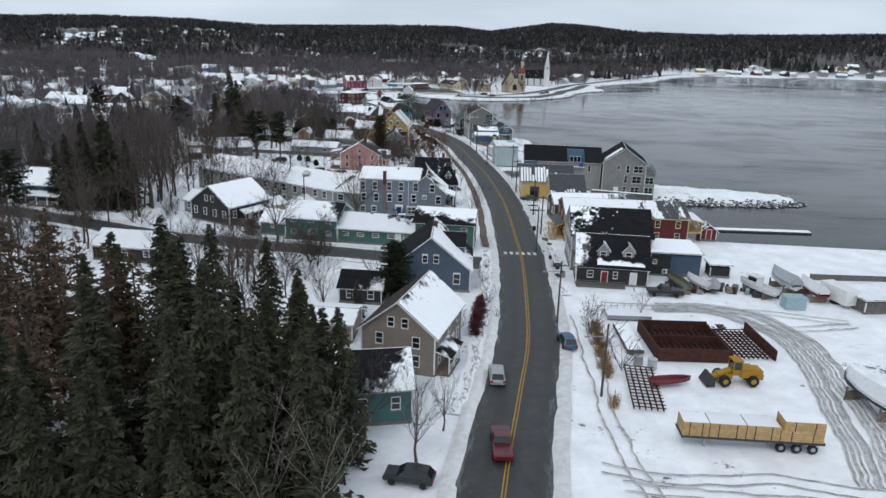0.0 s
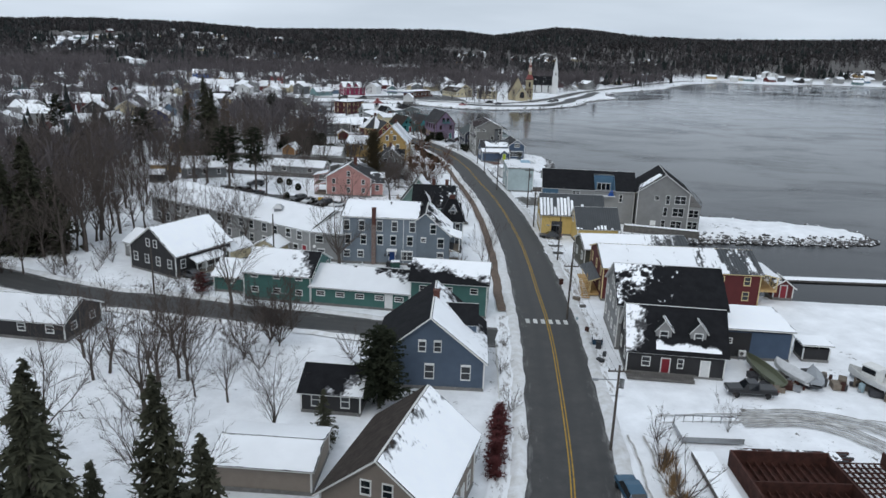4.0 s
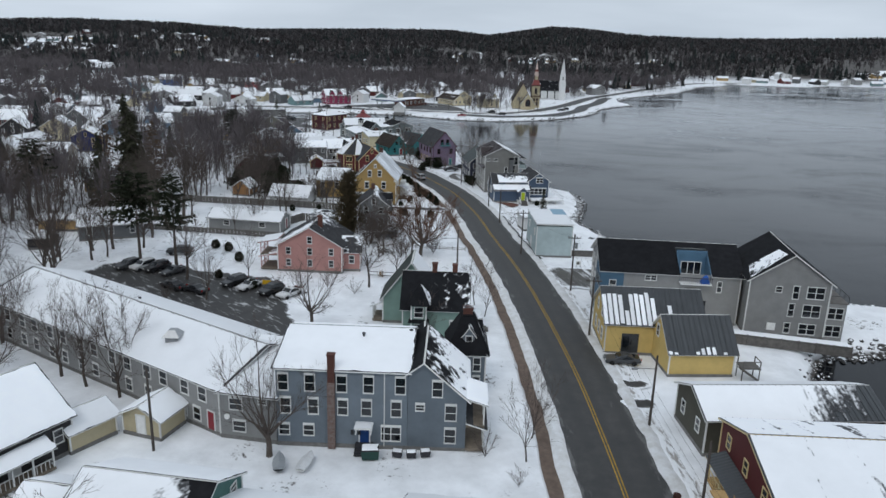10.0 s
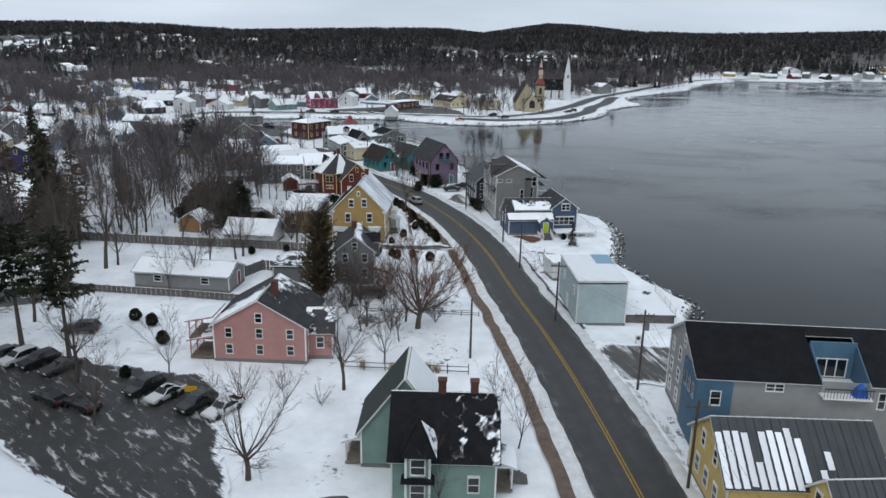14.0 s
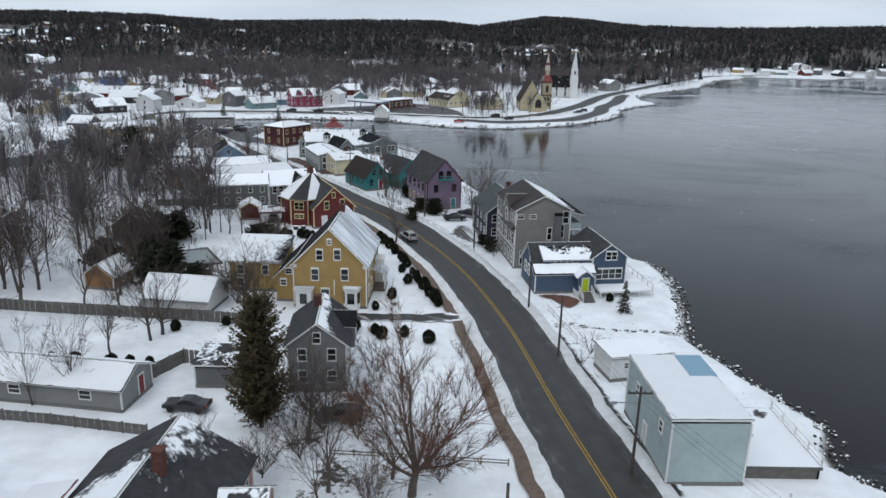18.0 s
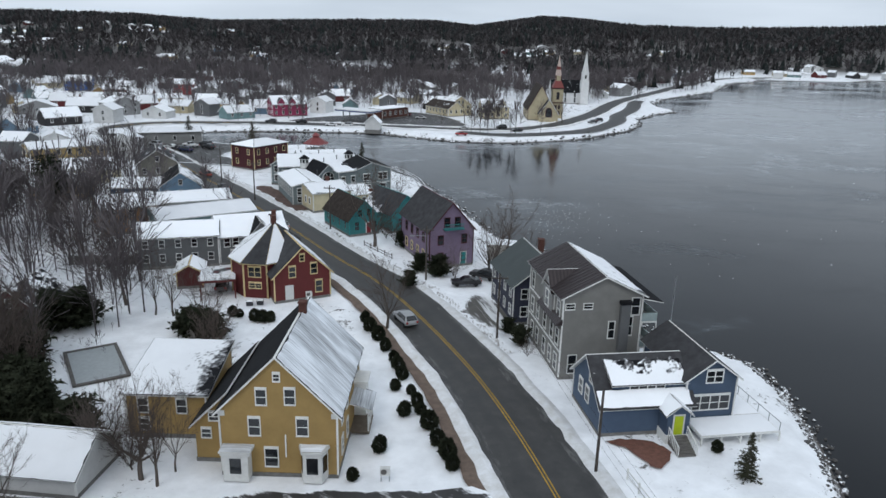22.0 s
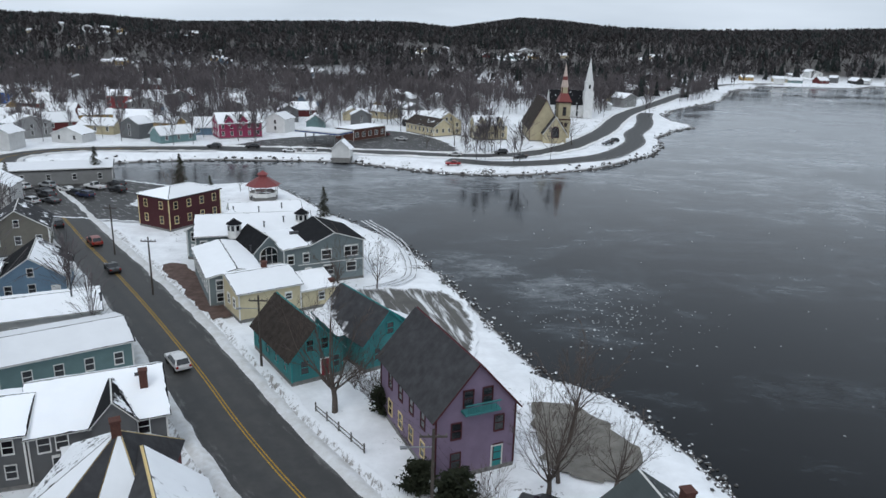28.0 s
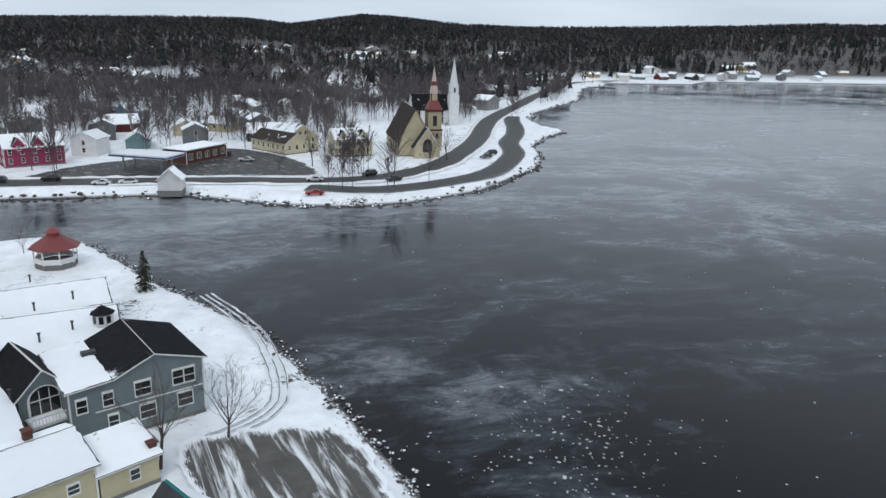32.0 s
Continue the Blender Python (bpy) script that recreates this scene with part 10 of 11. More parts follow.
# ---------- cars along the walk ----------
CARS = [('suv', 7.3, 40, 0, SILVER, "silver"), ('truck', 6.9, 24.6, 0, REDC, "dark red"), ('suv', -2.0, 18.5, 80, BLACKC, "black"), ('suv', 17.4, 51, 5, BLUEC, "blue"),
        ('suv', -13.6, 145.4, 100, DARKC, "dark grey"), ('sedan', -46.5, 164.8, 60, BLACKC, "black"), ('sedan', -42.5, 163.4, 60, BLACKC, "black"), ('suv', -37.4, 167.5, 150, BLACKC, "black"), ('sedan', -34.4, 166, 150, WHITEC, "white"),
        ('suv', -30.4, 164, 150, BLACKC, "black"), ('sedan', -27.2, 163, 150, WHITEC, "white"), ('suv', -58, 174.5, 150, DARKC, "dark grey"), ('suv', -55.3, 174.5, 150, WHITEC, "white"), ('suv', -52.6, 173.8, 150, BLACKC, "black"), ('sedan', -49.2, 172.2, 150, DARKC, "dark grey"),
        ('suv', -52.3, 184, 100, DARKC, "dark grey"), ('sedan', -30.8, 201.5, 85, BLACKC, "black"), ('suv', -14.8, 199.8, 85, DARKC, "dark grey"), ('suv', -10.2, 266.8, 25, SILVER, "silver"), ('sedan', -1.2, 282.5, 95, BLACKC, "black"), ('suv', 1.9, 285.8, 60, BLACKC, "black"),
        ('sedan', 21.2, 141.4, 90, DARKC, "dark grey"), ('sedan', -42.8, 107.6, 60, DARKC, "dark grey"), ('sedan', -38.4, 279, 10, DARKC, "dark grey"), ('suv', -36.3, 314, 33, WHITEC, "white"), ('sedan', -57, 349, 33, BLACKC, "black"), ('suv', -65.8, 364, 35, (0.22, 0.035, 0.02), "rust red"), ('suv', -77.9, 376, 38, BLACKC, "black"),
        ('truck', -84.4, 411, 60, WHITEC, "white"), ('sedan', -89.5, 407.8, 60, WHITEC, "white"), ('suv', -86, 404, 60, BLACKC, "black"), ('suv', -91.5, 401.6, 60, DARKC, "dark grey"), ('sedan', -94, 406, 60, BLACKC, "black"), ('suv', -98, 400, 60, BLACKC, "black"), ('suv', -80.7, 415, 60, DARKC, "dark grey"), ('sedan', -88, 396, 60, DARKC, "dark grey"), ('suv', -101, 410, 60, WHITEC, "white"),
        ('suv', -17.8, 514, 80, REDC, "dark red"), ('sedan', -11, 503.5, 80, WHITEC, "white"), ('sedan', 6.7, 470, 80, WHITEC, "white"), ('suv', 22.6, 476, 120, BLACKC, "black"), ('sedan', 28, 468, 110, BLACKC, "black"), ('suv', 70, 508.5, 120, BLACKC, "black"), ('sedan', 66, 502, 120, DARKC, "dark grey"), ('sedan', -46.9, 472, 90, WHITEC, "white"), ('suv', -40.6, 472, 90, WHITEC, "white"), ('suv', -72.5, 478, 90, DARKC, "dark grey"), ('suv', -60, 478.5, 90, BLACKC, "black"), ('sedan', 5, 452.8, 90, (0.4, 0.02, 0.02), "bright red")]
for kind, x, y, hd, col, nm in CARS:
    car(kind, x, y, hd, col, nm, z=0.12)

# ---------- the boat yard ----------
def cyl(name, p, q, r, material, k=14):
    v, f = [], []
    tube(v, f, Vector(p), Vector(q), r, r, k)
    f += [tuple(range(k - 1, -1, -1)), tuple(range(k, 2 * k))]
    return mesh(name, v, f, material)


tl = thing("lumber_trailer", "flatbed trailer loaded with snow-topped bundles of fresh lumber", "trailer", Matrix.Translation((26.3, 27.6, 0.05)) @ Matrix.Rotation(radians(-3), 4, 'Z'))
part("bed", boxes("bed", [(-0.8, -1.25, 1.05, 13.6, 1.25, 1.3)], DARK_TRIM), tl)
for k, (x0, x1, h) in enumerate(((-0.7, 1.9, 1.5), (2.0, 5.6, 1.5), (5.7, 9.0, 1.5), (9.1, 13.4, 1.15), (9.4, 13.4, 2.2))):
    zb = 1.3 if k < 4 else 2.47
    zt = 1.3 + h if k < 4 else 3.5
    bn = part("timber_pack", boxes("timber_pack", [(x0, -1.2, zb, x1, 1.2, zt)], LUMBER), tl, "strapped bundle of pale boards")
    for j in range(1, int((zt - zb) / 0.22)):
        part("board_joint", boxes("board_joint", [(x0 + 0.02, -1.215, zb + j * 0.22 - 0.012, x1 - 0.02, -1.2, zb + j * 0.22 + 0.012)], WOOD), bn)
    for u in (0.25, 0.75):
        xx = x0 + (x1 - x0) * u
        part("strap", boxes("strap", [(xx - 0.04, -1.225, zb, xx + 0.04, -1.2, zt), (xx - 0.04, -1.22, zt, xx + 0.04, 1.22, zt + 0.01)], RUBBER), bn)
    if k != 3:
        part("snow", snow_sheet((x0, -1.15, zt), (x1, -1.15, zt), (x1, 1.15, zt), (x0, 1.15, zt), seed=k * 3.1 + 1, thick=0.2), bn)
whl = cyl("wheel", (0, -0.15, 0), (0, 0.15, 0), 0.5, RUBBER, 16)
hub = cyl("rim", (0, -0.17, 0), (0, 0.17, 0), 0.24, STEEL, 12)
for x in (9.3, 10.9, 12.5):
    for y in (-1.05, 1.05):
        w_ = part("wheel", whl, tl, "", Matrix.Translation((x, y, 0.5)))
        part("rim", hub, w_)
part("landing_leg", boxes("landing_leg", [(1.6, -0.9, 0, 1.8, -0.7, 1.05), (1.6, 0.7, 0, 1.8, 0.9, 1.05)], STEEL), tl)

ld = thing("wheel_loader", "yellow wheel loader with a black bucket parked in snow", "loader", Matrix.Translation((36.6, 41.6, 0.05)) @ Matrix.Rotation(radians(4), 4, 'Z'))
CATY = plain("machine_yellow", (0.40, 0.215, 0.02), 0.6)
part("rear_body", boxes("rear_body", [(0.3, -0.9, 1.0, 3.0, 0.9, 1.95), (2.2, -0.95, 0.8, 3.1, 0.95, 1.5), (0.4, -0.8, 1.95, 2.0, 0.8, 2.2)], CATY), ld)
cb_ = part("cab", boxes("cab", [(-0.7, -0.75, 1.3, 0.4, 0.75, 2.0), (-0.75, -0.8, 3.05, 0.5, 0.8, 3.2), (-0.7, -0.75, 2.0, -0.6, -0.65, 3.05), (0.3, -0.75, 2.0, 0.4, -0.65, 3.05), (-0.7, 0.65, 2.0, -0.6, 0.75, 3.05), (0.3, 0.65, 2.0, 0.4, 0.75, 3.05)], CATY), ld)
part("pane", boxes("pane", [(-0.62, -0.7, 2.0, 0.32, 0.7, 3.05)], GLASS), cb_)
part("front_frame", boxes("front_frame", [(-2.4, -0.6, 0.7, -0.6, 0.6, 1.4)], CATY), ld)
part("lift_arm", mesh("lift_arm", [(-0.8, -0.45, 1.6), (-0.8, 0.45, 1.6), (-3.1, 0.45, 0.6), (-3.1, -0.45, 0.6), (-0.8, -0.45, 1.9), (-0.8, 0.45, 1.9), (-3.2, 0.45, 0.9), (-3.2, -0.45, 0.9)], BOXF, CATY), ld)
part("bucket", mesh("bucket", [(-3.0, -1.3, 0.1), (-3.0, 1.3, 0.1), (-4.0, 1.3, 0.05), (-4.0, -1.3, 0.05), (-3.0, -1.3, 1.1), (-3.0, 1.3, 1.1), (-3.3, 1.3, 1.25), (-3.3, -1.3, 1.25)], BOXF, DARK_TRIM), ld)
lw = cyl("wheel", (0, -0.28, 0), (0, 0.28, 0), 0.68, RUBBER, 18)
lh = cyl("rim", (0, -0.3, 0), (0, 0.3, 0), 0.34, CATY, 12)
for x in (-1.7, 1.8):
    for y in (-1.0, 1.0):
        w_ = part("wheel", lw, ld, "", Matrix.Translation((x, y, 0.68)))
        part("rim", lh, w_)

bg_ = thing("steel_barge", "large rusty open steel hull section lying in the yard", "barge section", Matrix.Translation((28.6, 47.2, 0.05)) @ Matrix.Rotation(radians(1), 4, 'Z'))
part("bottom_plate", boxes("bottom_plate", [(0, 0, 0.0, 9.8, 10, 0.15)], RUST), bg_)
for it in ((0, 0, 0.15, 9.8, 0.18, 1.7), (0, 9.8, 0.15, 9.8, 10, 1.7), (0, 0.18, 0.15, 0.2, 9.8, 1.7), (9.6, 0.18, 0.15, 9.8, 9.8, 1.5)):
    part("side_plate", boxes("side_plate", [it], RUST), bg_)
for k in range(1, 12):
    part("frame_rib", boxes("frame_rib", [(0.2 + k * 0.8 - 0.05, 0.18, 0.15, 0.2 + k * 0.8 + 0.05, 9.8, 0.55)], RUST), bg_)
sp_ = thing("steel_pile", "rusty steel channels stacked beside the hull section", "steel stack", Matrix.Translation((29.5, 58.2, 0.05)))
for k in range(6):
    part("channel", boxes("channel", [(0.3 * k, k * 0.32, 0.02, 11.5 + 0.4 * (k % 3), k * 0.32 + 0.2, 0.28)], RUST if k % 2 else DARK_TRIM), sp_)
put_snow(sp_, [(0.5, 0, 0.29), (11, 0, 0.29), (11, 1.8, 0.29), (0.5, 1.8, 0.29)], 0.5)
part("bulkhead", boxes("bulkhead", [(0.2, 5.0, 0.15, 9.6, 5.15, 1.45)], RUST), bg_)
put_snow(bg_, [(0.4, 0.4, 0.56), (9.4, 0.4, 0.56), (9.4, 2.4, 0.56), (0.4, 2.4, 0.56)], 0.62)
lat = thing("steel_lattice", "rusty steel lattice deck with a tall side plate", "steel frame", Matrix.Translation((39.2, 48.3, 0.05)) @ Matrix.Rotation(radians(2), 4, 'Z'))
for k in range(9):
    part("beam", boxes("beam", [(k * 0.62, 0, 0.1, k * 0.62 + 0.08, 9.4, 0.35)], RUST), lat)
for k in range(12):
    part("cross_beam", boxes("cross_beam", [(0, k * 0.84, 0.36, 5.1, k * 0.84 + 0.08, 0.5)], RUST), lat)
part("side_plate", boxes("side_plate", [(5.1, -0.5, 0.1, 5.25, 9.6, 1.6)], RUST), lat)
fr_ = thing("steel_lattice", "rusted steel grid frame lying on the snow", "steel frame", Matrix.Translation((22.4, 33.8, 0.05)) @ Matrix.Rotation(radians(-7), 4, 'Z'))
for k in range(6):
    part("beam", boxes("beam", [(k * 0.66, 0, 0.08, k * 0.66 + 0.09, 11, 0.42)], RUST), fr_)
for k in range(14):
    part("cross_beam", boxes("cross_beam", [(-0.1, k * 0.82, 0.43, 3.6, k * 0.82 + 0.07, 0.52)], RUST), fr_)
ptn = thing("pontoon_dock", "grey floating dock sections hauled out on the snow", "dock", Matrix.Translation((25.0, 57.0, 0.05)))
for k, it in enumerate(((0, 4.0, 0.1, 6.5, 7.2, 0.7), (0.2, -8.0, 0.1, 2.4, 1.5, 0.6))):
    s_ = part("float", boxes("float", [it], STEEL if k == 0 else GREYWOOD), ptn)
    part("snow", snow_sheet((it[0], it[1], it[5]), (it[3], it[1], it[5]), (it[3], it[4], it[5]), (it[0], it[4], it[5]), seed=21 + k), s_)
for k in range(7):
    part("rail_post", boxes("rail_post", [(k, 7.05, 0.7, k + 0.08, 7.13, 1.6)], STEEL), ptn)
part("rail", boxes("rail", [(0, 7.05, 1.5, 6.5, 7.13, 1.6)], STEEL), ptn)
for x, y in ((27.0, 47.0), (28.6, 46.2)):
    t_ = thing("plastic_tank", "pale grey round tank standing in snow", "tank", Matrix.Translation((x - 1.2, y - 1.2, 0)))
    part("tank_body", cyl("tank_body", (0, 0, 0), (0, 0, 1.3), 0.6, plain("grey_plastic", (0.42, 0.43, 0.44))), t_)


def boat_hull(L, B, H, material, trimm):
    st = [(0.0, 0.80, 0.25), (0.3, 1.0, 0.12), (0.6, 0.92, 0.1), (0.85, 0.55, 0.25), (1.0, 0.04, 0.75)]
    v, f = [], []
    for t, wd, kz in st:
        y, b = (t - 0.5) * L, B / 2 * wd
        sh = H * (1 + 0.25 * t * t)
        v += [(-b, y, sh), (-b * 0.86, y, H * 0.5), (0, y, kz * H), (b * 0.86, y, H * 0.5), (b, y, sh), (b * 0.86, y, sh), (b * 0.7, y, H * 0.6), (-b * 0.7, y, H * 0.6), (-b * 0.86, y, sh)]
    n = 9
    for i in range(len(st) - 1):
        for j in range(n):
            a, b2 = i * n + j, i * n + (j + 1) % n
            f.append((a, b2, b2 + n, a + n))
    f += [tuple(range(n)), tuple(range(len(v) - 1, len(v) - n - 1, -1))]
    return mesh("hull", v, f, [material, trimm], smooth=False)


def boat(x, y, rz, L, B, H, z, col, label, cover=None, house_=False):
    th = thing("boat", label, "boat", Matrix.Translation((x, y, z)) @ Matrix.Rotation(radians(rz), 4, 'Z'), "boats on land")
    part("hull", boat_hull(L, B, H, col, TRIM), th)
    if z > 0.25:
        for t in (-0.3, 0.25):
            part("cradle", boxes("cradle", [(-B * 0.45, t * L - 0.1, -z + 0.02, B * 0.45, t * L + 0.1, 0.25 * H), (-B * 0.5, t * L - 0.08, -z + 0.02, -B * 0.42, t * L + 0.08, H * 0.6), (B * 0.42, t * L - 0.08, -z + 0.02, B * 0.5, t * L + 0.08, H * 0.6)], WOOD), th)
    if cover:
        v, f = [], []
        for t, wd in ((0.0, 0.8), (0.3, 1.0), (0.6, 0.92), (0.85, 0.55), (0.97, 0.12)):
            yy, b = (t - 0.5) * L, B / 2 * wd * 1.04
            hh = H * (1 + 0.25 * t * t)
            v += [(-b, yy, hh * 0.8), (-b, yy, hh), (0, yy, hh + H * 0.65 * (1 - 0.4 * t)), (b, yy, hh), (b, yy, hh * 0.8)]
        for i in range(4):
            for j in range(4):
                a = i * 5 + j
                f.append((a, a + 1, a + 6, a + 5))
        f.append((0, 4, 3, 2, 1))
        part("cover", mesh("cover", v, f, cover), th)
    if house_:
        part("wheelhouse", boxes("wheelhouse", [(-B * 0.3, -0.05 * L, H * 0.6, B * 0.3, 0.2 * L, H + 1.3), (-B * 0.36, -0.08 * L, H + 1.3, B * 0.36, 0.22 * L, H + 1.42)], TRIM), th)
        part("pane", boxes("pane", [(-B * 0.31, -0.03 * L, H + 0.5, B * 0.31, 0.205 * L, H + 1.15)], GLASS), th)
    return th


TARP, BLUETARP, GREYTARP = plain("white_tarp", (0.66, 0.67, 0.68)), plain("blue_tarp", (0.30, 0.40, 0.44)), plain("grey_tarp", (0.34, 0.36, 0.38))
HULLW, HULLD, HULLR, HULLG = plain("white_hull", (0.6, 0.6, 0.59), 0.4), plain("dark_hull", (0.05, 0.055, 0.06), 0.5), plain("red_hull", (0.16, 0.03, 0.04), 0.5), plain("green_hull", (0.12, 0.13, 0.09), 0.5)
for a in ((28.4, 40.4, -78, 5.2, 1.8, 0.8, 0.1, HULLR, "dark red open boat lying on snow", None, False), (40.2, 78.0, 8, 8.0, 2.4, 1.1, 0.2, HULLG, "green open workboat on a trailer", None, False), (43.6, 77.4, 20, 6.0, 2.2, 1.1, 0.2, HULLW, "shrink-wrapped white boat on land", TARP, False),
          (46.0, 76.5, -20, 5.0, 2.0, 1.0, 0.1, HULLD, "dark small boat among yard clutter", GREYTARP, False), (52.6, 74.8, 25, 7.5, 2.5, 1.3, 0.5, HULLW, "grey aluminium boat on a trailer", None, True), (58.0, 77.4, 10, 7.0, 2.9, 1.9, 0.6, HULLW, "tall boat wrapped in grey canvas", GREYTARP, False),
          (61.2, 74.0, 5, 7.0, 2.7, 1.6, 0.6, HULLR, "boat with a red hull and white cover", TARP, False), (50.3, 36.0, 12, 9.5, 3.2, 1.6, 0.8, HULLD, "covered boat on a timber cradle", TARP, False), (76.5, 62, 70, 8, 2.8, 1.5, 0.5, HULLW, "white boat on a cradle", TARP, False)):
    boat(*a)
car('truck', 36.6, 72.6, 88, BLACKC, "black", 1)
bx = thing("box_trailer", "white snow-topped box trailer in the yard", "trailer", Matrix.Translation((64.6, 72.0, 0)) @ Matrix.Rotation(radians(14), 4, 'Z'))
part("box", boxes("box", [(-1.2, -3, 0.6, 1.2, 3, 3.0)], TRIM), bx)
part("axle", boxes("axle", [(-1.1, -0.5, 0, 1.1, 0.5, 0.6)], RUBBER), bx)
bx2 = thing("storage_box", "grey-blue steel storage box beside the boats", "container", Matrix.Translation((56.0, 69.0, 0)))
part("box", boxes("box", [(-1.6, -1.1, 0.02, 1.6, 1.1, 1.9), (-1.65, -1.15, 1.9, 1.65, 1.15, 2.0)], BLUETARP), bx2)
house("shed", "weathered grey plank shed with a snowy roof", (66.4, 67.2), (70.4, 67.8), 3.2, 1.9, 2.2, 'flat', GREYWOOD, BLACKROOF, (1,), faces='', category="shed")
house("shed", "black open shed with a snowy roof", (47.6, 83.2), (51.0, 83.0), 3, 1.9, 2.3, 'flat', BLACK, BLACKROOF, (1,), faces='', category="shed")
crng = random.Random(31)
for k in range(66):
    x, y = crng.uniform(38, 58), crng.uniform(73.5, 79.5)
    if k > 56:
        x, y = crng.uniform(19.0, 21.5), crng.uniform(80, 112)
    s = crng.uniform(0.3, 0.8)
    o = thing(crng.choice(("crate", "crate", "barrel")), "small weathered yard clutter half buried in snow", "yard clutter", Matrix.Translation((x, y, 0.02)) @ Matrix.Rotation(crng.uniform(0, 3), 4, 'Z'), "yard clutter")
    if "barrel" in o.name:
        part("drum", cyl("drum", (0, 0, 0), (0, 0, s * 1.4), s * 0.5, crng.choice((RUST, BLUETARP, DARK_TRIM)), 10), o)
    else:
        part("box", boxes("box", [(-s, -s * 0.6, 0, s, s * 0.6, s), (-s * 1.03, -s * 0.62, s * 0.8, s * 1.03, s * 0.62, s * 0.86)], crng.choice((GREYWOOD, WOOD, RUST, DARK_TRIM, STEEL))), o)
sw = thing("sea_wall", "grey timber sea wall topped with rocks and snow", "sea wall", Matrix.Translation((66, 84, 0)))
part("wall", boxes("wall", [(0, 0, -0.2, 40, 0.6, 1.0)], GREYWOOD), sw)
part("snow", snow_sheet((0, 0, 1.0), (40, 0, 1.0), (40, 0.6, 1.0), (0, 0.6, 1.0), seed=41), sw)
fd = thing("floating_dock", "low floating dock covered with snow in dark water", "dock", Matrix.Translation((62, 123.4, -1.8)))
part("float", boxes("float", [(0, 0, -0.2, 23, 2.2, 0.35)], GREYWOOD), fd)
part("snow", snow_sheet((0, 0, 0.35), (23, 0, 0.35), (23, 2.2, 0.35), (0, 2.2, 0.35), seed=43), fd)

# dry grass tufts
def tuft(x, y, h, r, n=70):
    rg = random.Random(int(x * 31 + y * 17))
    v, f = [], []
    for _ in range(n):
        a, q = rg.uniform(0, 6.28), rg.uniform(0, r)
        p = Vector((math.cos(a) * q, math.sin(a) * q, 0))
        e = p * 1.5 + Vector((rg.uniform(-0.15, 0.15), rg.uniform(-0.15, 0.15), h * rg.uniform(0.6, 1)))
        s = Vector((math.sin(a), -math.cos(a), 0)) * 0.03
        o = len(v)
        v += [p - s, p + s, e]
        f.append((o, o + 1, o + 2))
    th = thing("grass_tuft", "tuft of tall dry straw-coloured grass", "grass", Matrix.Translation((x, y, 0)), "dry grass tufts")
    part("tuft", mesh("tuft", v, f, GRASS), th)


for x, y, h in ((20.3, 34.3, 2.0), (20.6, 35.4, 1.8), (21.6, 46, 1.6), (21.8, 48, 1.6), (22.4, 51, 1.5), (22.6, 54, 1.7), (22.9, 57, 1.6), (21.5, 43.5, 1.7), (-13.6, 174.8, 1.5), (-7, 174.2, 1.4), (-4.5, 174, 1.5), (-10, 174.5, 1.0), (-5.4, 174.1, 1.4), (-16, 208, 1.2), (-13.5, 223, 1.2)):
    tuft(x, y, h, 0.7)
for k in range(14):
    tuft(21.1 + 0.09 * k + 0.4 * math.sin(k * 2.1), 42 + k * 1.25, 1.3 + 0.4 * math.sin(k * 1.7), 0.8, 110)

# ---------- fences ----------
def fence(pts, h, label, material=GREYWOOD, slat=0.5, gap=0.06, group="", rail=False):
    """Posts and slats along a broken line; each post and slat is a part."""
    th = thing("fence", label, "fence", Matrix.Translation((pts[0][0], pts[0][1], 0)), group)
    o = Vector((pts[0][0], pts[0][1], 0))
    post = boxes("post", [(-0.06, -0.06, 0, 0.06, 0.06, h + 0.12)], material)
    sl = boxes("slat", [(-slat / 2 + gap / 2, -0.02, 0.08, slat / 2 - gap / 2, 0.02, h)], material)
    for (x0, y0), (x1, y1) in zip(pts, pts[1:]):
        L = math.hypot(x1 - x0, y1 - y0)
        rot = Matrix.Rotation(math.atan2(y1 - y0, x1 - x0), 4, 'Z')
        n = max(1, round(L / 2.4))
        for k in range(n + 1):
            part("post", post, th, "", Matrix.Translation(Vector((x0 + (x1 - x0) * k / n, y0 + (y1 - y0) * k / n, 0)) - o) @ rot)
        part("rail", boxes("rail", [(0, 0.03, h * 0.75, L, 0.08, h * 0.75 + 0.09), (0, 0.03, h * 0.25, L, 0.08, h * 0.25 + 0.09)], material), th, "", Matrix.Translation(Vector((x0, y0, 0)) - o) @ rot)
        if not rail:
            m = max(1, round(L / slat))
            for k in range(m):
                t = (k + 0.5) / m
                part("slat", sl, th, "", Matrix.Translation(Vector((x0 + (x1 - x0) * t, y0 + (y1 - y0) * t, 0)) - o) @ rot)
    return th


fence([(-74, 229), (-59, 227.1), (-35.5, 224.9), (-27.6, 223.5)], 1.7, "weathered grey board fence behind snowy gardens", slat=0.8)
fence([(-66, 201.2), (-58.3, 200.2), (-43.1, 198.2), (-33, 196.4)], 1.2, "grey board fence in front of the bungalow", slat=0.8)
fence([(-37.6, 206.8), (-34.7, 212.4), (-31.5, 211.8)], 1.8, "tall grey board fence by a driveway", slat=0.6)
fence([(-15.8, 174.3), (-0.6, 173.3)], 1.2, "low dark wire fence with wooden posts", rail=True)
fence([(-30, 245), (-36, 258), (-41, 266)], 1.8, "brown board fence beside a snowy garden", slat=0.8)
fence([(-66, 289), (-54, 290), (-46, 289)], 1.6, "grey board fence behind the red house", slat=0.8)
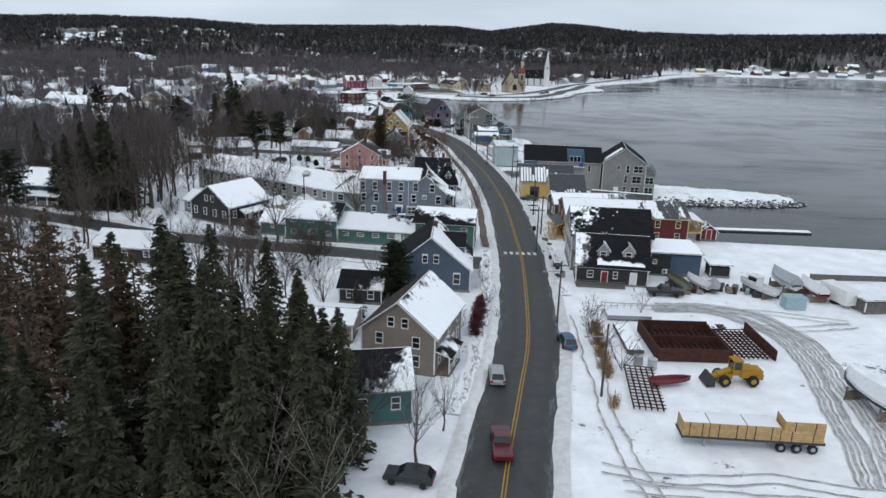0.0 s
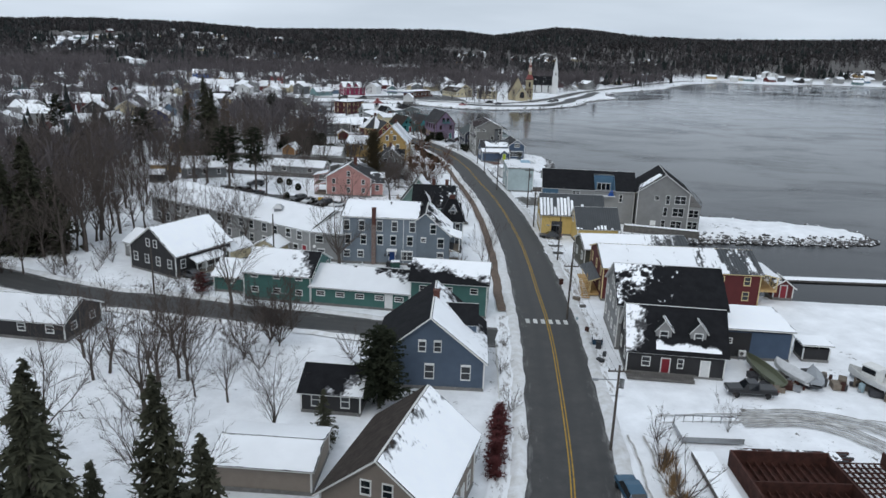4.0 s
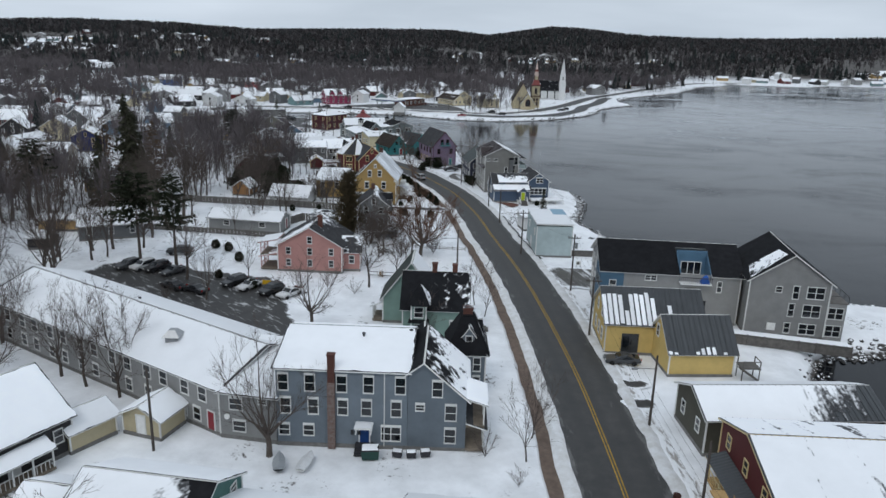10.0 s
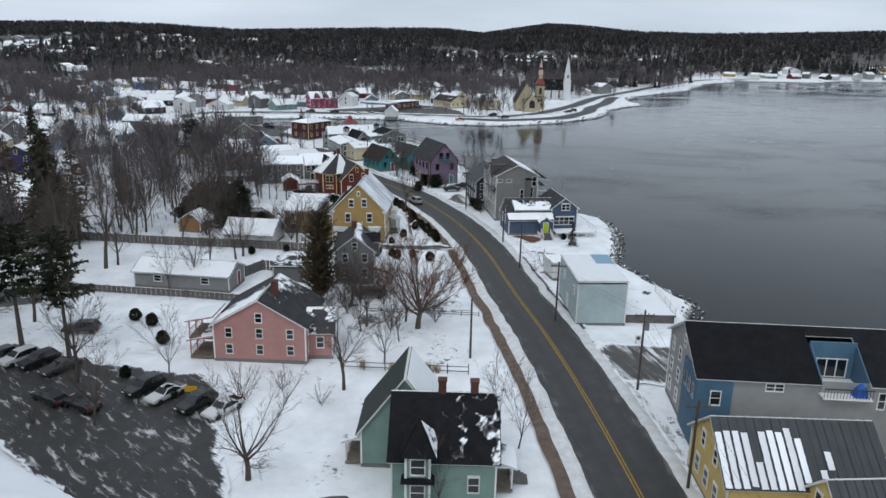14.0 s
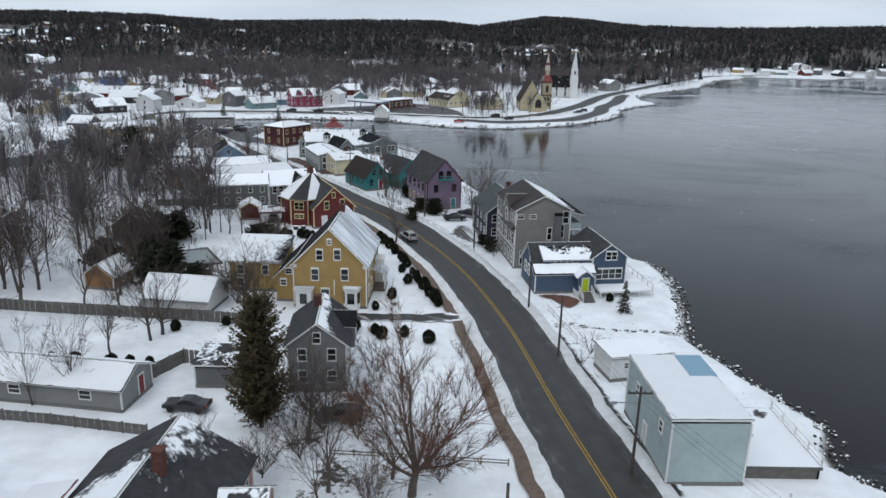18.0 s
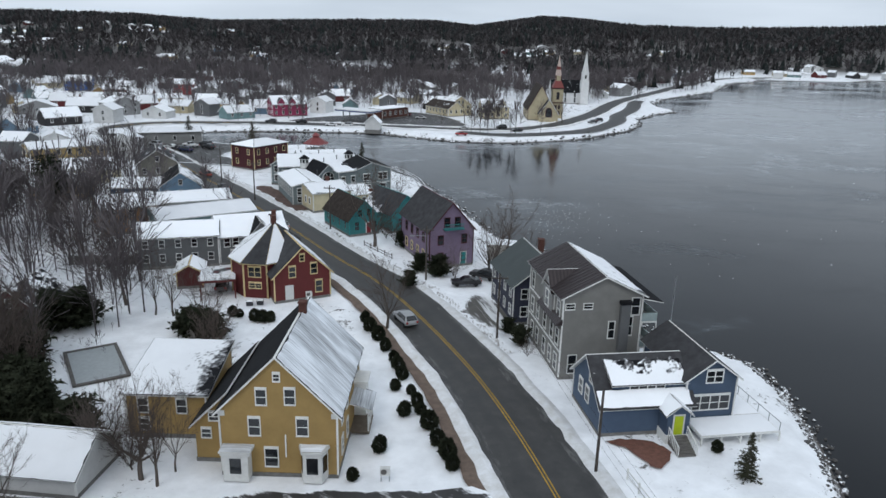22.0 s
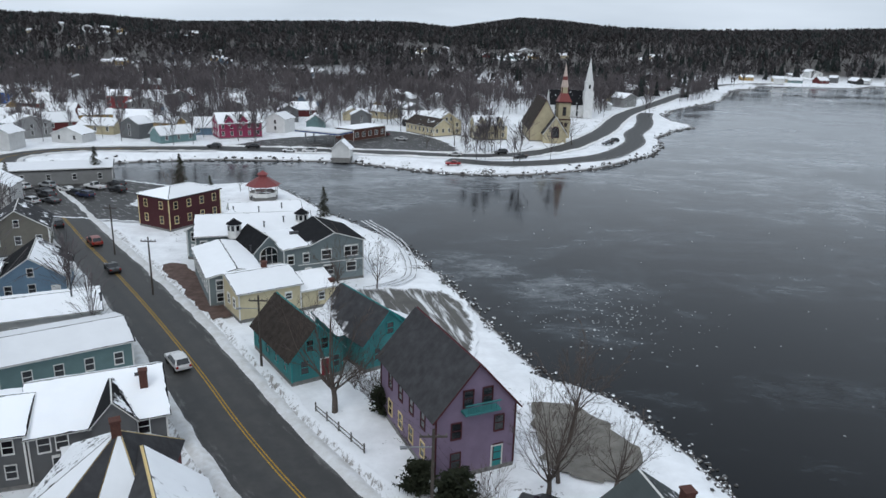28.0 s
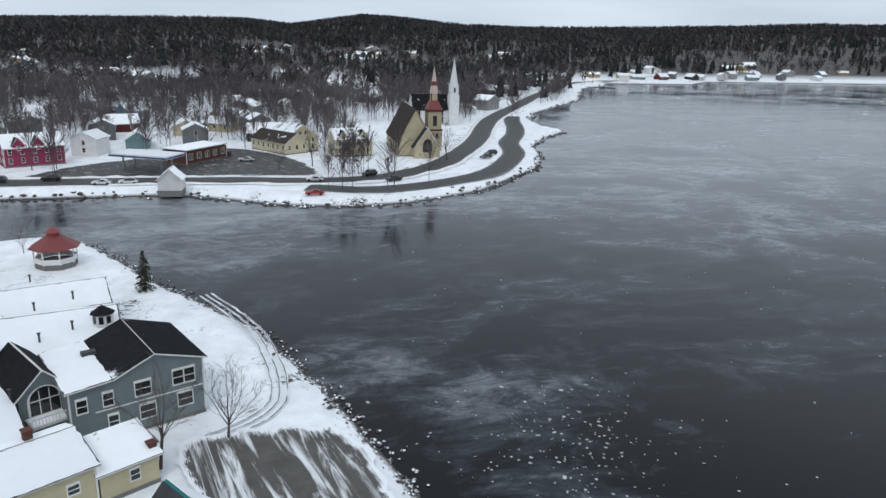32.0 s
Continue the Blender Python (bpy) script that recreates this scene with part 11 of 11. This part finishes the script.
fence([(11.0, 231.2), (13.2, 220.5)], 1.0, "white picket rail beside the sidewalk", TRIM, rail=True)
fence([(-15, 193.6), (-6, 193.0), (1.6, 192.4)], 0.6, "low dark garden edging rail", WOOD, rail=True)
fence([(-13.5, 295.5), (-19, 303.5)], 0.9, "short posts with a rail along the sidewalk", GREYWOOD, rail=True)
pl = thing("swimming_pool", "covered garden pool with a grey cover in snow", "pool", Matrix.Translation((-45.8, 252.6, 0.06)) @ Matrix.Rotation(radians(31), 4, 'Z'))
part("cover", boxes("cover", [(-2.6, -4.6, 0, 2.6, 4.6, 0.12)], plain("pool_cover", (0.40, 0.43, 0.44))), pl)
part("edge", boxes("edge", [(-3.0, -5.0, 0, -2.6, 5.0, 0.22), (2.6, -5.0, 0, 3.0, 5.0, 0.22), (-2.6, 4.6, 0, 2.6, 5.0, 0.22), (-2.6, -5.0, 0, 2.6, -4.6, 0.22)], GREYWOOD), pl)
sg = thing("road_sign", "small yellow sign board on posts in the car park", "sign", Matrix.Translation((-31.6, 166, 0)))
part("board", boxes("board", [(-0.7, -0.03, 0.9, 0.7, 0.03, 1.6)], plain("sign_yellow", (0.6, 0.36, 0.02))), sg)
part("post", boxes("post", [(-0.6, -0.03, 0, -0.54, 0.03, 0.9), (0.54, -0.03, 0, 0.6, 0.03, 0.9)], GREYWOOD), sg)
house("shed", "small grey metal garden shed in snow", (-11.8, 160.8), (-9, 161.2), 2.4, 2.0, 2.5, 'y', STEEL, STEEL, (0.9, 0.9), faces='', category="shed", gable_win=False)
mast = thing("flagpole", "thin bare flagpole on the waterside lawn", "flagpole", Matrix.Translation((24.5, 262, 0)))
part("pole", cyl("pole", (0, 0, 0), (0, 0, 9), 0.05, STEEL, 6), mast)

for x, y, z in ((-33.5, 343.5, 5.75), (-31.0, 346.5, 5.9), (-36.0, 363.5, 7.15), (-32.5, 367.0, 7.1), (-41.0, 365.5, 6.6), (-40.5, 379.5, 5.55), (-22.5, 350.5, 7.4), (-30.5, 356.5, 7.2), (-33.5, 354.8, 6.7), (-41.0, 139.5, 7.45), (-36.5, 134.5, 7.2), (-47.0, 143.5, 7.3), (-11.0, 125.0, 9.7), (-6.0, 126.5, 9.6), (-48.0, 322.5, 5.5), (-52.0, 323.5, 5.7)):
    th = thing("roof_vent", "small dark vent pipe in a snowy roof", "roof vent", Matrix.Translation((x, y, z - 0.5)))
    part("pipe", cyl("pipe", (0, 0, 0), (0, 0, 0.95), 0.11, DARK_TRIM, 8), th)
    part("cap", cyl("cap", (0, 0, 0.95), (0, 0, 1.05), 0.2, DARK_TRIM, 8), th)


def air_unit(x, y, rz, z=0.6):
    th = thing("air_conditioner", "white outdoor air conditioning unit at a wall", "air conditioner", Matrix.Translation((x, y, z)) @ Matrix.Rotation(radians(rz), 4, 'Z'))
    part("case", boxes("case", [(-0.45, -0.18, 0, 0.45, 0.18, 0.75)], TRIM), th)
    part("fan_grille", cyl("fan_grille", (-0.12, -0.19, 0.38), (-0.12, -0.2, 0.38), 0.27, GREYWOOD, 14), th)
    part("bracket", boxes("bracket", [(-0.4, -0.15, -z, -0.34, 0.15, 0), (0.34, -0.15, -z, 0.4, 0.15, 0)], STEEL), th)


for a in ((39.4, 82.8, 0), (-14.4, 119.6, 0), (22.6, 183.2, 0), (-10.8, 230.6, 0), (-12.6, 119.6, 0), (-24.6, 274.9, 24)):
    air_unit(*a)


def bin_(x, y, rz, w, col, label):
    th = thing("waste_bin", label, "bin", Matrix.Translation((x, y, 0.1)) @ Matrix.Rotation(radians(rz), 4, 'Z'))
    part("body", mesh("body", [(-w * 0.9, -w * 0.55, 0), (w * 0.9, -w * 0.55, 0), (w * 0.9, w * 0.55, 0), (-w * 0.9, w * 0.55, 0), (-w, -w * 0.7, w * 1.1), (w, -w * 0.7, w * 1.1), (w, w * 0.7, w * 1.25), (-w, w * 0.7, w * 1.25)], BOXF, col), th)
    part("lid", mesh("lid", [(-w, -w * 0.7, w * 1.11), (w, -w * 0.7, w * 1.11), (w, w * 0.7, w * 1.26), (-w, w * 0.7, w * 1.26), (-w, -w * 0.7, w * 1.16), (w, -w * 0.7, w * 1.16), (w, w * 0.7, w * 1.31), (-w, w * 0.7, w * 1.31)], BOXF, DARK_TRIM), th)
    put_snow(th, [(-w * 0.9, -w * 0.6, w * 1.18), (w * 0.9, -w * 0.6, w * 1.18), (w * 0.9, w * 0.6, w * 1.31), (-w * 0.9, w * 0.6, w * 1.31)], 1)


for a in ((-9.5, 117.2, 5, 0.9, plain("bin_green", (0.02, 0.06, 0.05)), "dark green dumpster with a snowy lid"), (-6.8, 117.6, -8, 0.5, DARKDOOR, "small black waste bin with a snowy lid"), (-5.4, 117.5, 3, 0.5, DARKDOOR, "small black waste bin with a snowy lid"), (-4.0, 117.8, 9, 0.5, DARKDOOR, "small black waste bin with a snowy lid"),
          (-32.6, 272.2, 10, 0.5, DARKDOOR, "small black waste bin with a snowy lid"), (-31.2, 272.6, 10, 0.5, DARKDOOR, "small black waste bin with a snowy lid"), (20.8, 86, 0, 0.7, plain("bin_blue", (0.03, 0.07, 0.12)), "blue steel waste bin with a snowy lid")):
    bin_(*a)
for a in ((-18.2, 115.4, 10, 2.8, 1.2, 0.5, 0.1, HULLD, "dark covered dinghy behind the shop", GREYTARP, False), (-15.6, 115.6, -12, 3.0, 1.2, 0.5, 0.1, HULLW, "small white dinghy lying in snow", TARP, False)):
    boat(*a)
st = thing("outside_stairs", "yellow wooden outside stairs beside the red shop", "stairs", Matrix.Translation((22.4, 104.5, 0)))
for k in range(11):
    part("step", boxes("step", [(-0.6, k * 0.30, 0.2 + k * 0.2, 0.6, k * 0.30 + 0.32, 0.26 + k * 0.2)], LUMBER), st)
for sx in (-0.62, 0.56):
    part("stringer", mesh("stringer", [(sx, 0, 0), (sx + 0.06, 0, 0), (sx + 0.06, 3.4, 2.2), (sx, 3.4, 2.2), (sx, 0, 0.3), (sx + 0.06, 0, 0.3), (sx + 0.06, 3.4, 2.55), (sx, 3.4, 2.55)], BOXF, LUMBER), st)
    part("handrail", mesh("handrail", [(sx, 0, 1.1), (sx + 0.06, 0, 1.1), (sx + 0.06, 3.4, 3.3), (sx, 3.4, 3.3), (sx, 0, 1.2), (sx + 0.06, 0, 1.2), (sx + 0.06, 3.4, 3.4), (sx, 3.4, 3.4)], BOXF, LUMBER), st)
    for k in range(4):
        part("post", boxes("post", [(sx, k * 1.1, 0, sx + 0.07, k * 1.1 + 0.07, 1.15 + k * 0.71)], LUMBER), st)
part("landing", boxes("landing", [(-0.7, 3.4, 2.35, 2.2, 5.4, 2.5)], LUMBER), st)
rw = thing("retaining_wall", "grey plank retaining wall below the waterfront block", "retaining wall", Matrix.Translation((38.4, 149.6, 0)) @ Matrix.Rotation(math.atan2(-3.4, 13.2), 4, 'Z'))
for k in range(5):
    part("plank", boxes("plank", [(0, -0.12, 0.05 + k * 0.3, 15.8, 0.02, 0.32 + k * 0.3)], GREYWOOD), rw)
for k in range(8):
    part("post", boxes("post", [(k * 2.25, -0.2, 0, k * 2.25 + 0.14, -0.12, 1.7)], GREYWOOD), rw)
put_snow(rw, [(0, -0.1, 1.56), (15.8, -0.1, 1.56), (15.8, 2.0, 1.4), (0, 2.0, 1.4)], 1)
fence([(6.4, 69), (6.6, 76), (6.8, 84)], 0.9, "white picket fence beside the sidewalk", TRIM, slat=0.4, gap=0.2)
car('suv', -6.6, 90.6, 82, WHITEC, "white", 0)
car('sedan', -39.6, 105.6, 30, DARKC, "dark grey", 1)
for x, y, hd, nm, col in ((-83, 402, 60, "dark blue", (0.02, 0.03, 0.08)), (-96, 412, 60, "silver", (0.4, 0.41, 0.42)), (-104, 404, 60, "black", (0.015, 0.015, 0.016)), (-78, 408, 60, "black", (0.015, 0.015, 0.016)), (-92, 395, 60, "white", (0.6, 0.6, 0.6))):
    car('suv', x, y, hd, col, nm, 0, z=0.18)

# ---------- shore rocks and floating ice ----------
def rocks(name, label, line, n, seed, spread, smin, smax, z0, material):
    r = np.random.default_rng(seed)
    ico = [(0, 0, 1), (0.9, 0, 0.35), (0.28, 0.85, 0.4), (-0.72, 0.53, 0.3), (-0.72, -0.53, 0.4), (0.28, -0.85, 0.3), (0.6, 0.45, -0.5), (-0.3, 0.8, -0.5), (-0.85, 0, -0.5), (-0.3, -0.8, -0.5), (0.6, -0.45, -0.5)]
    tris = [(0, 1, 2), (0, 2, 3), (0, 3, 4), (0, 4, 5), (0, 5, 1), (1, 6, 2), (2, 6, 7), (2, 7, 3), (3, 7, 8), (3, 8, 4), (4, 8, 9), (4, 9, 5), (5, 9, 10), (5, 10, 1), (1, 10, 6)]
    v, f, mi = [], [], []
    seg = [(Vector((*a, 0)), Vector((*b, 0))) for a, b in zip(line, line[1:])]
    tot = np.array([(b - a).length for a, b in seg])
    for k in range(n):
        a, b = seg[r.choice(len(seg), p=tot / tot.sum())]
        p = a.lerp(b, r.random())
        t = (b - a).normalized()
        p = p + Vector((t.y, -t.x, 0)) * r.normal(0, spread)
        s = r.uniform(smin, smax)
        o = len(v)
        zz = max(float(land(p.x, p.y)), -1.75) + z0
        for q in ico:
            v.append((p.x + q[0] * s * r.uniform(0.7, 1.3), p.y + q[1] * s * r.uniform(0.7, 1.3), zz + q[2] * s * 0.6 * r.uniform(0.7, 1.2)))
        for q in tris:
            f.append(tuple(o + i for i in q))
            mi.append(1 if q[0] == 0 and r.random() < 0.3 else 0)
    me = mesh(name, v, f, [material, SNOW], mi)
    return tagged(new(name, me), label, "rocks", kind="stuff")


rocks("shore_rocks", "dark snow-capped boulders along the waterline", SHORE[5:44], 3000, 3, 0.8, 0.14, 0.36, 0.0, ROCK)
rocks("far_shore_rocks", "dark snow-capped boulders of the far shore", SHORE[44:70], 1100, 4, 0.9, 0.3, 0.8, 0.05, ROCK)
rocks("breakwater_rocks", "armour stones of the snowy breakwater", SHORE[8:17], 900, 5, 0.9, 0.25, 0.55, 0.05, ROCK)
rocks("garden_rocks", "row of small stones edging the waterside lawn", [(14.5, 226), (20, 224.6), (27.5, 224.5), (30.5, 231), (32.5, 240), (33.5, 250), (32, 259)], 190, 6, 0.2, 0.12, 0.28, 0.05, ROCK)
ir = np.random.default_rng(12)
iv, if_ = [], []
while len(if_) < 480:
    if ir.random() < 0.6:
        x, y = ir.normal(21, 6.5), ir.normal(335, 7)
    else:
        x, y = ir.uniform(0, 150), ir.uniform(290, 460)
    if float(shore_distance(x, y)) > -2.5:
        continue
    s, a0 = ir.uniform(0.05, 0.22) * (1.8 if ir.random() < 0.05 else 1), ir.uniform(0, 6)
    o = len(iv)
    k = 6
    sx = ir.uniform(0.4, 1.0)
    for i in range(k):
        a = 2 * math.pi * i / k
        q = s * ir.uniform(0.6, 1.2)
        dx, dy = math.cos(a) * q, math.sin(a) * q * sx
        iv.append((x + dx * math.cos(a0) - dy * math.sin(a0), y + dx * math.sin(a0) + dy * math.cos(a0), -1.775 + 0.02 * ir.random()))
    if_.append(tuple(range(o, o + k)))
tagged(new("ice_floes", mesh("ice_floes", iv, if_, mat("thin_ice", (0.55, 0.57, 0.58), 0.5, 0.4, 0.2, island=True))), "small pale floating pieces of ice", "ice", kind="stuff")
# curved path and brushy verge by the inn
LOOP = spline([(-18, 384), (-11, 368), (-8.6, 352), (-10.5, 345), (-16, 341)], 1.5)
for k, o in enumerate((-1.0, -0.1, 0.8)):
    tagged(new("path_%d" % (k + 1), ribbon("path", LOOP, [o - 0.16, o, o + 0.16], 0.115, DIRTY, rough=0.3)), "narrow rut of the snowy path along the shore", "path", kind="structure")
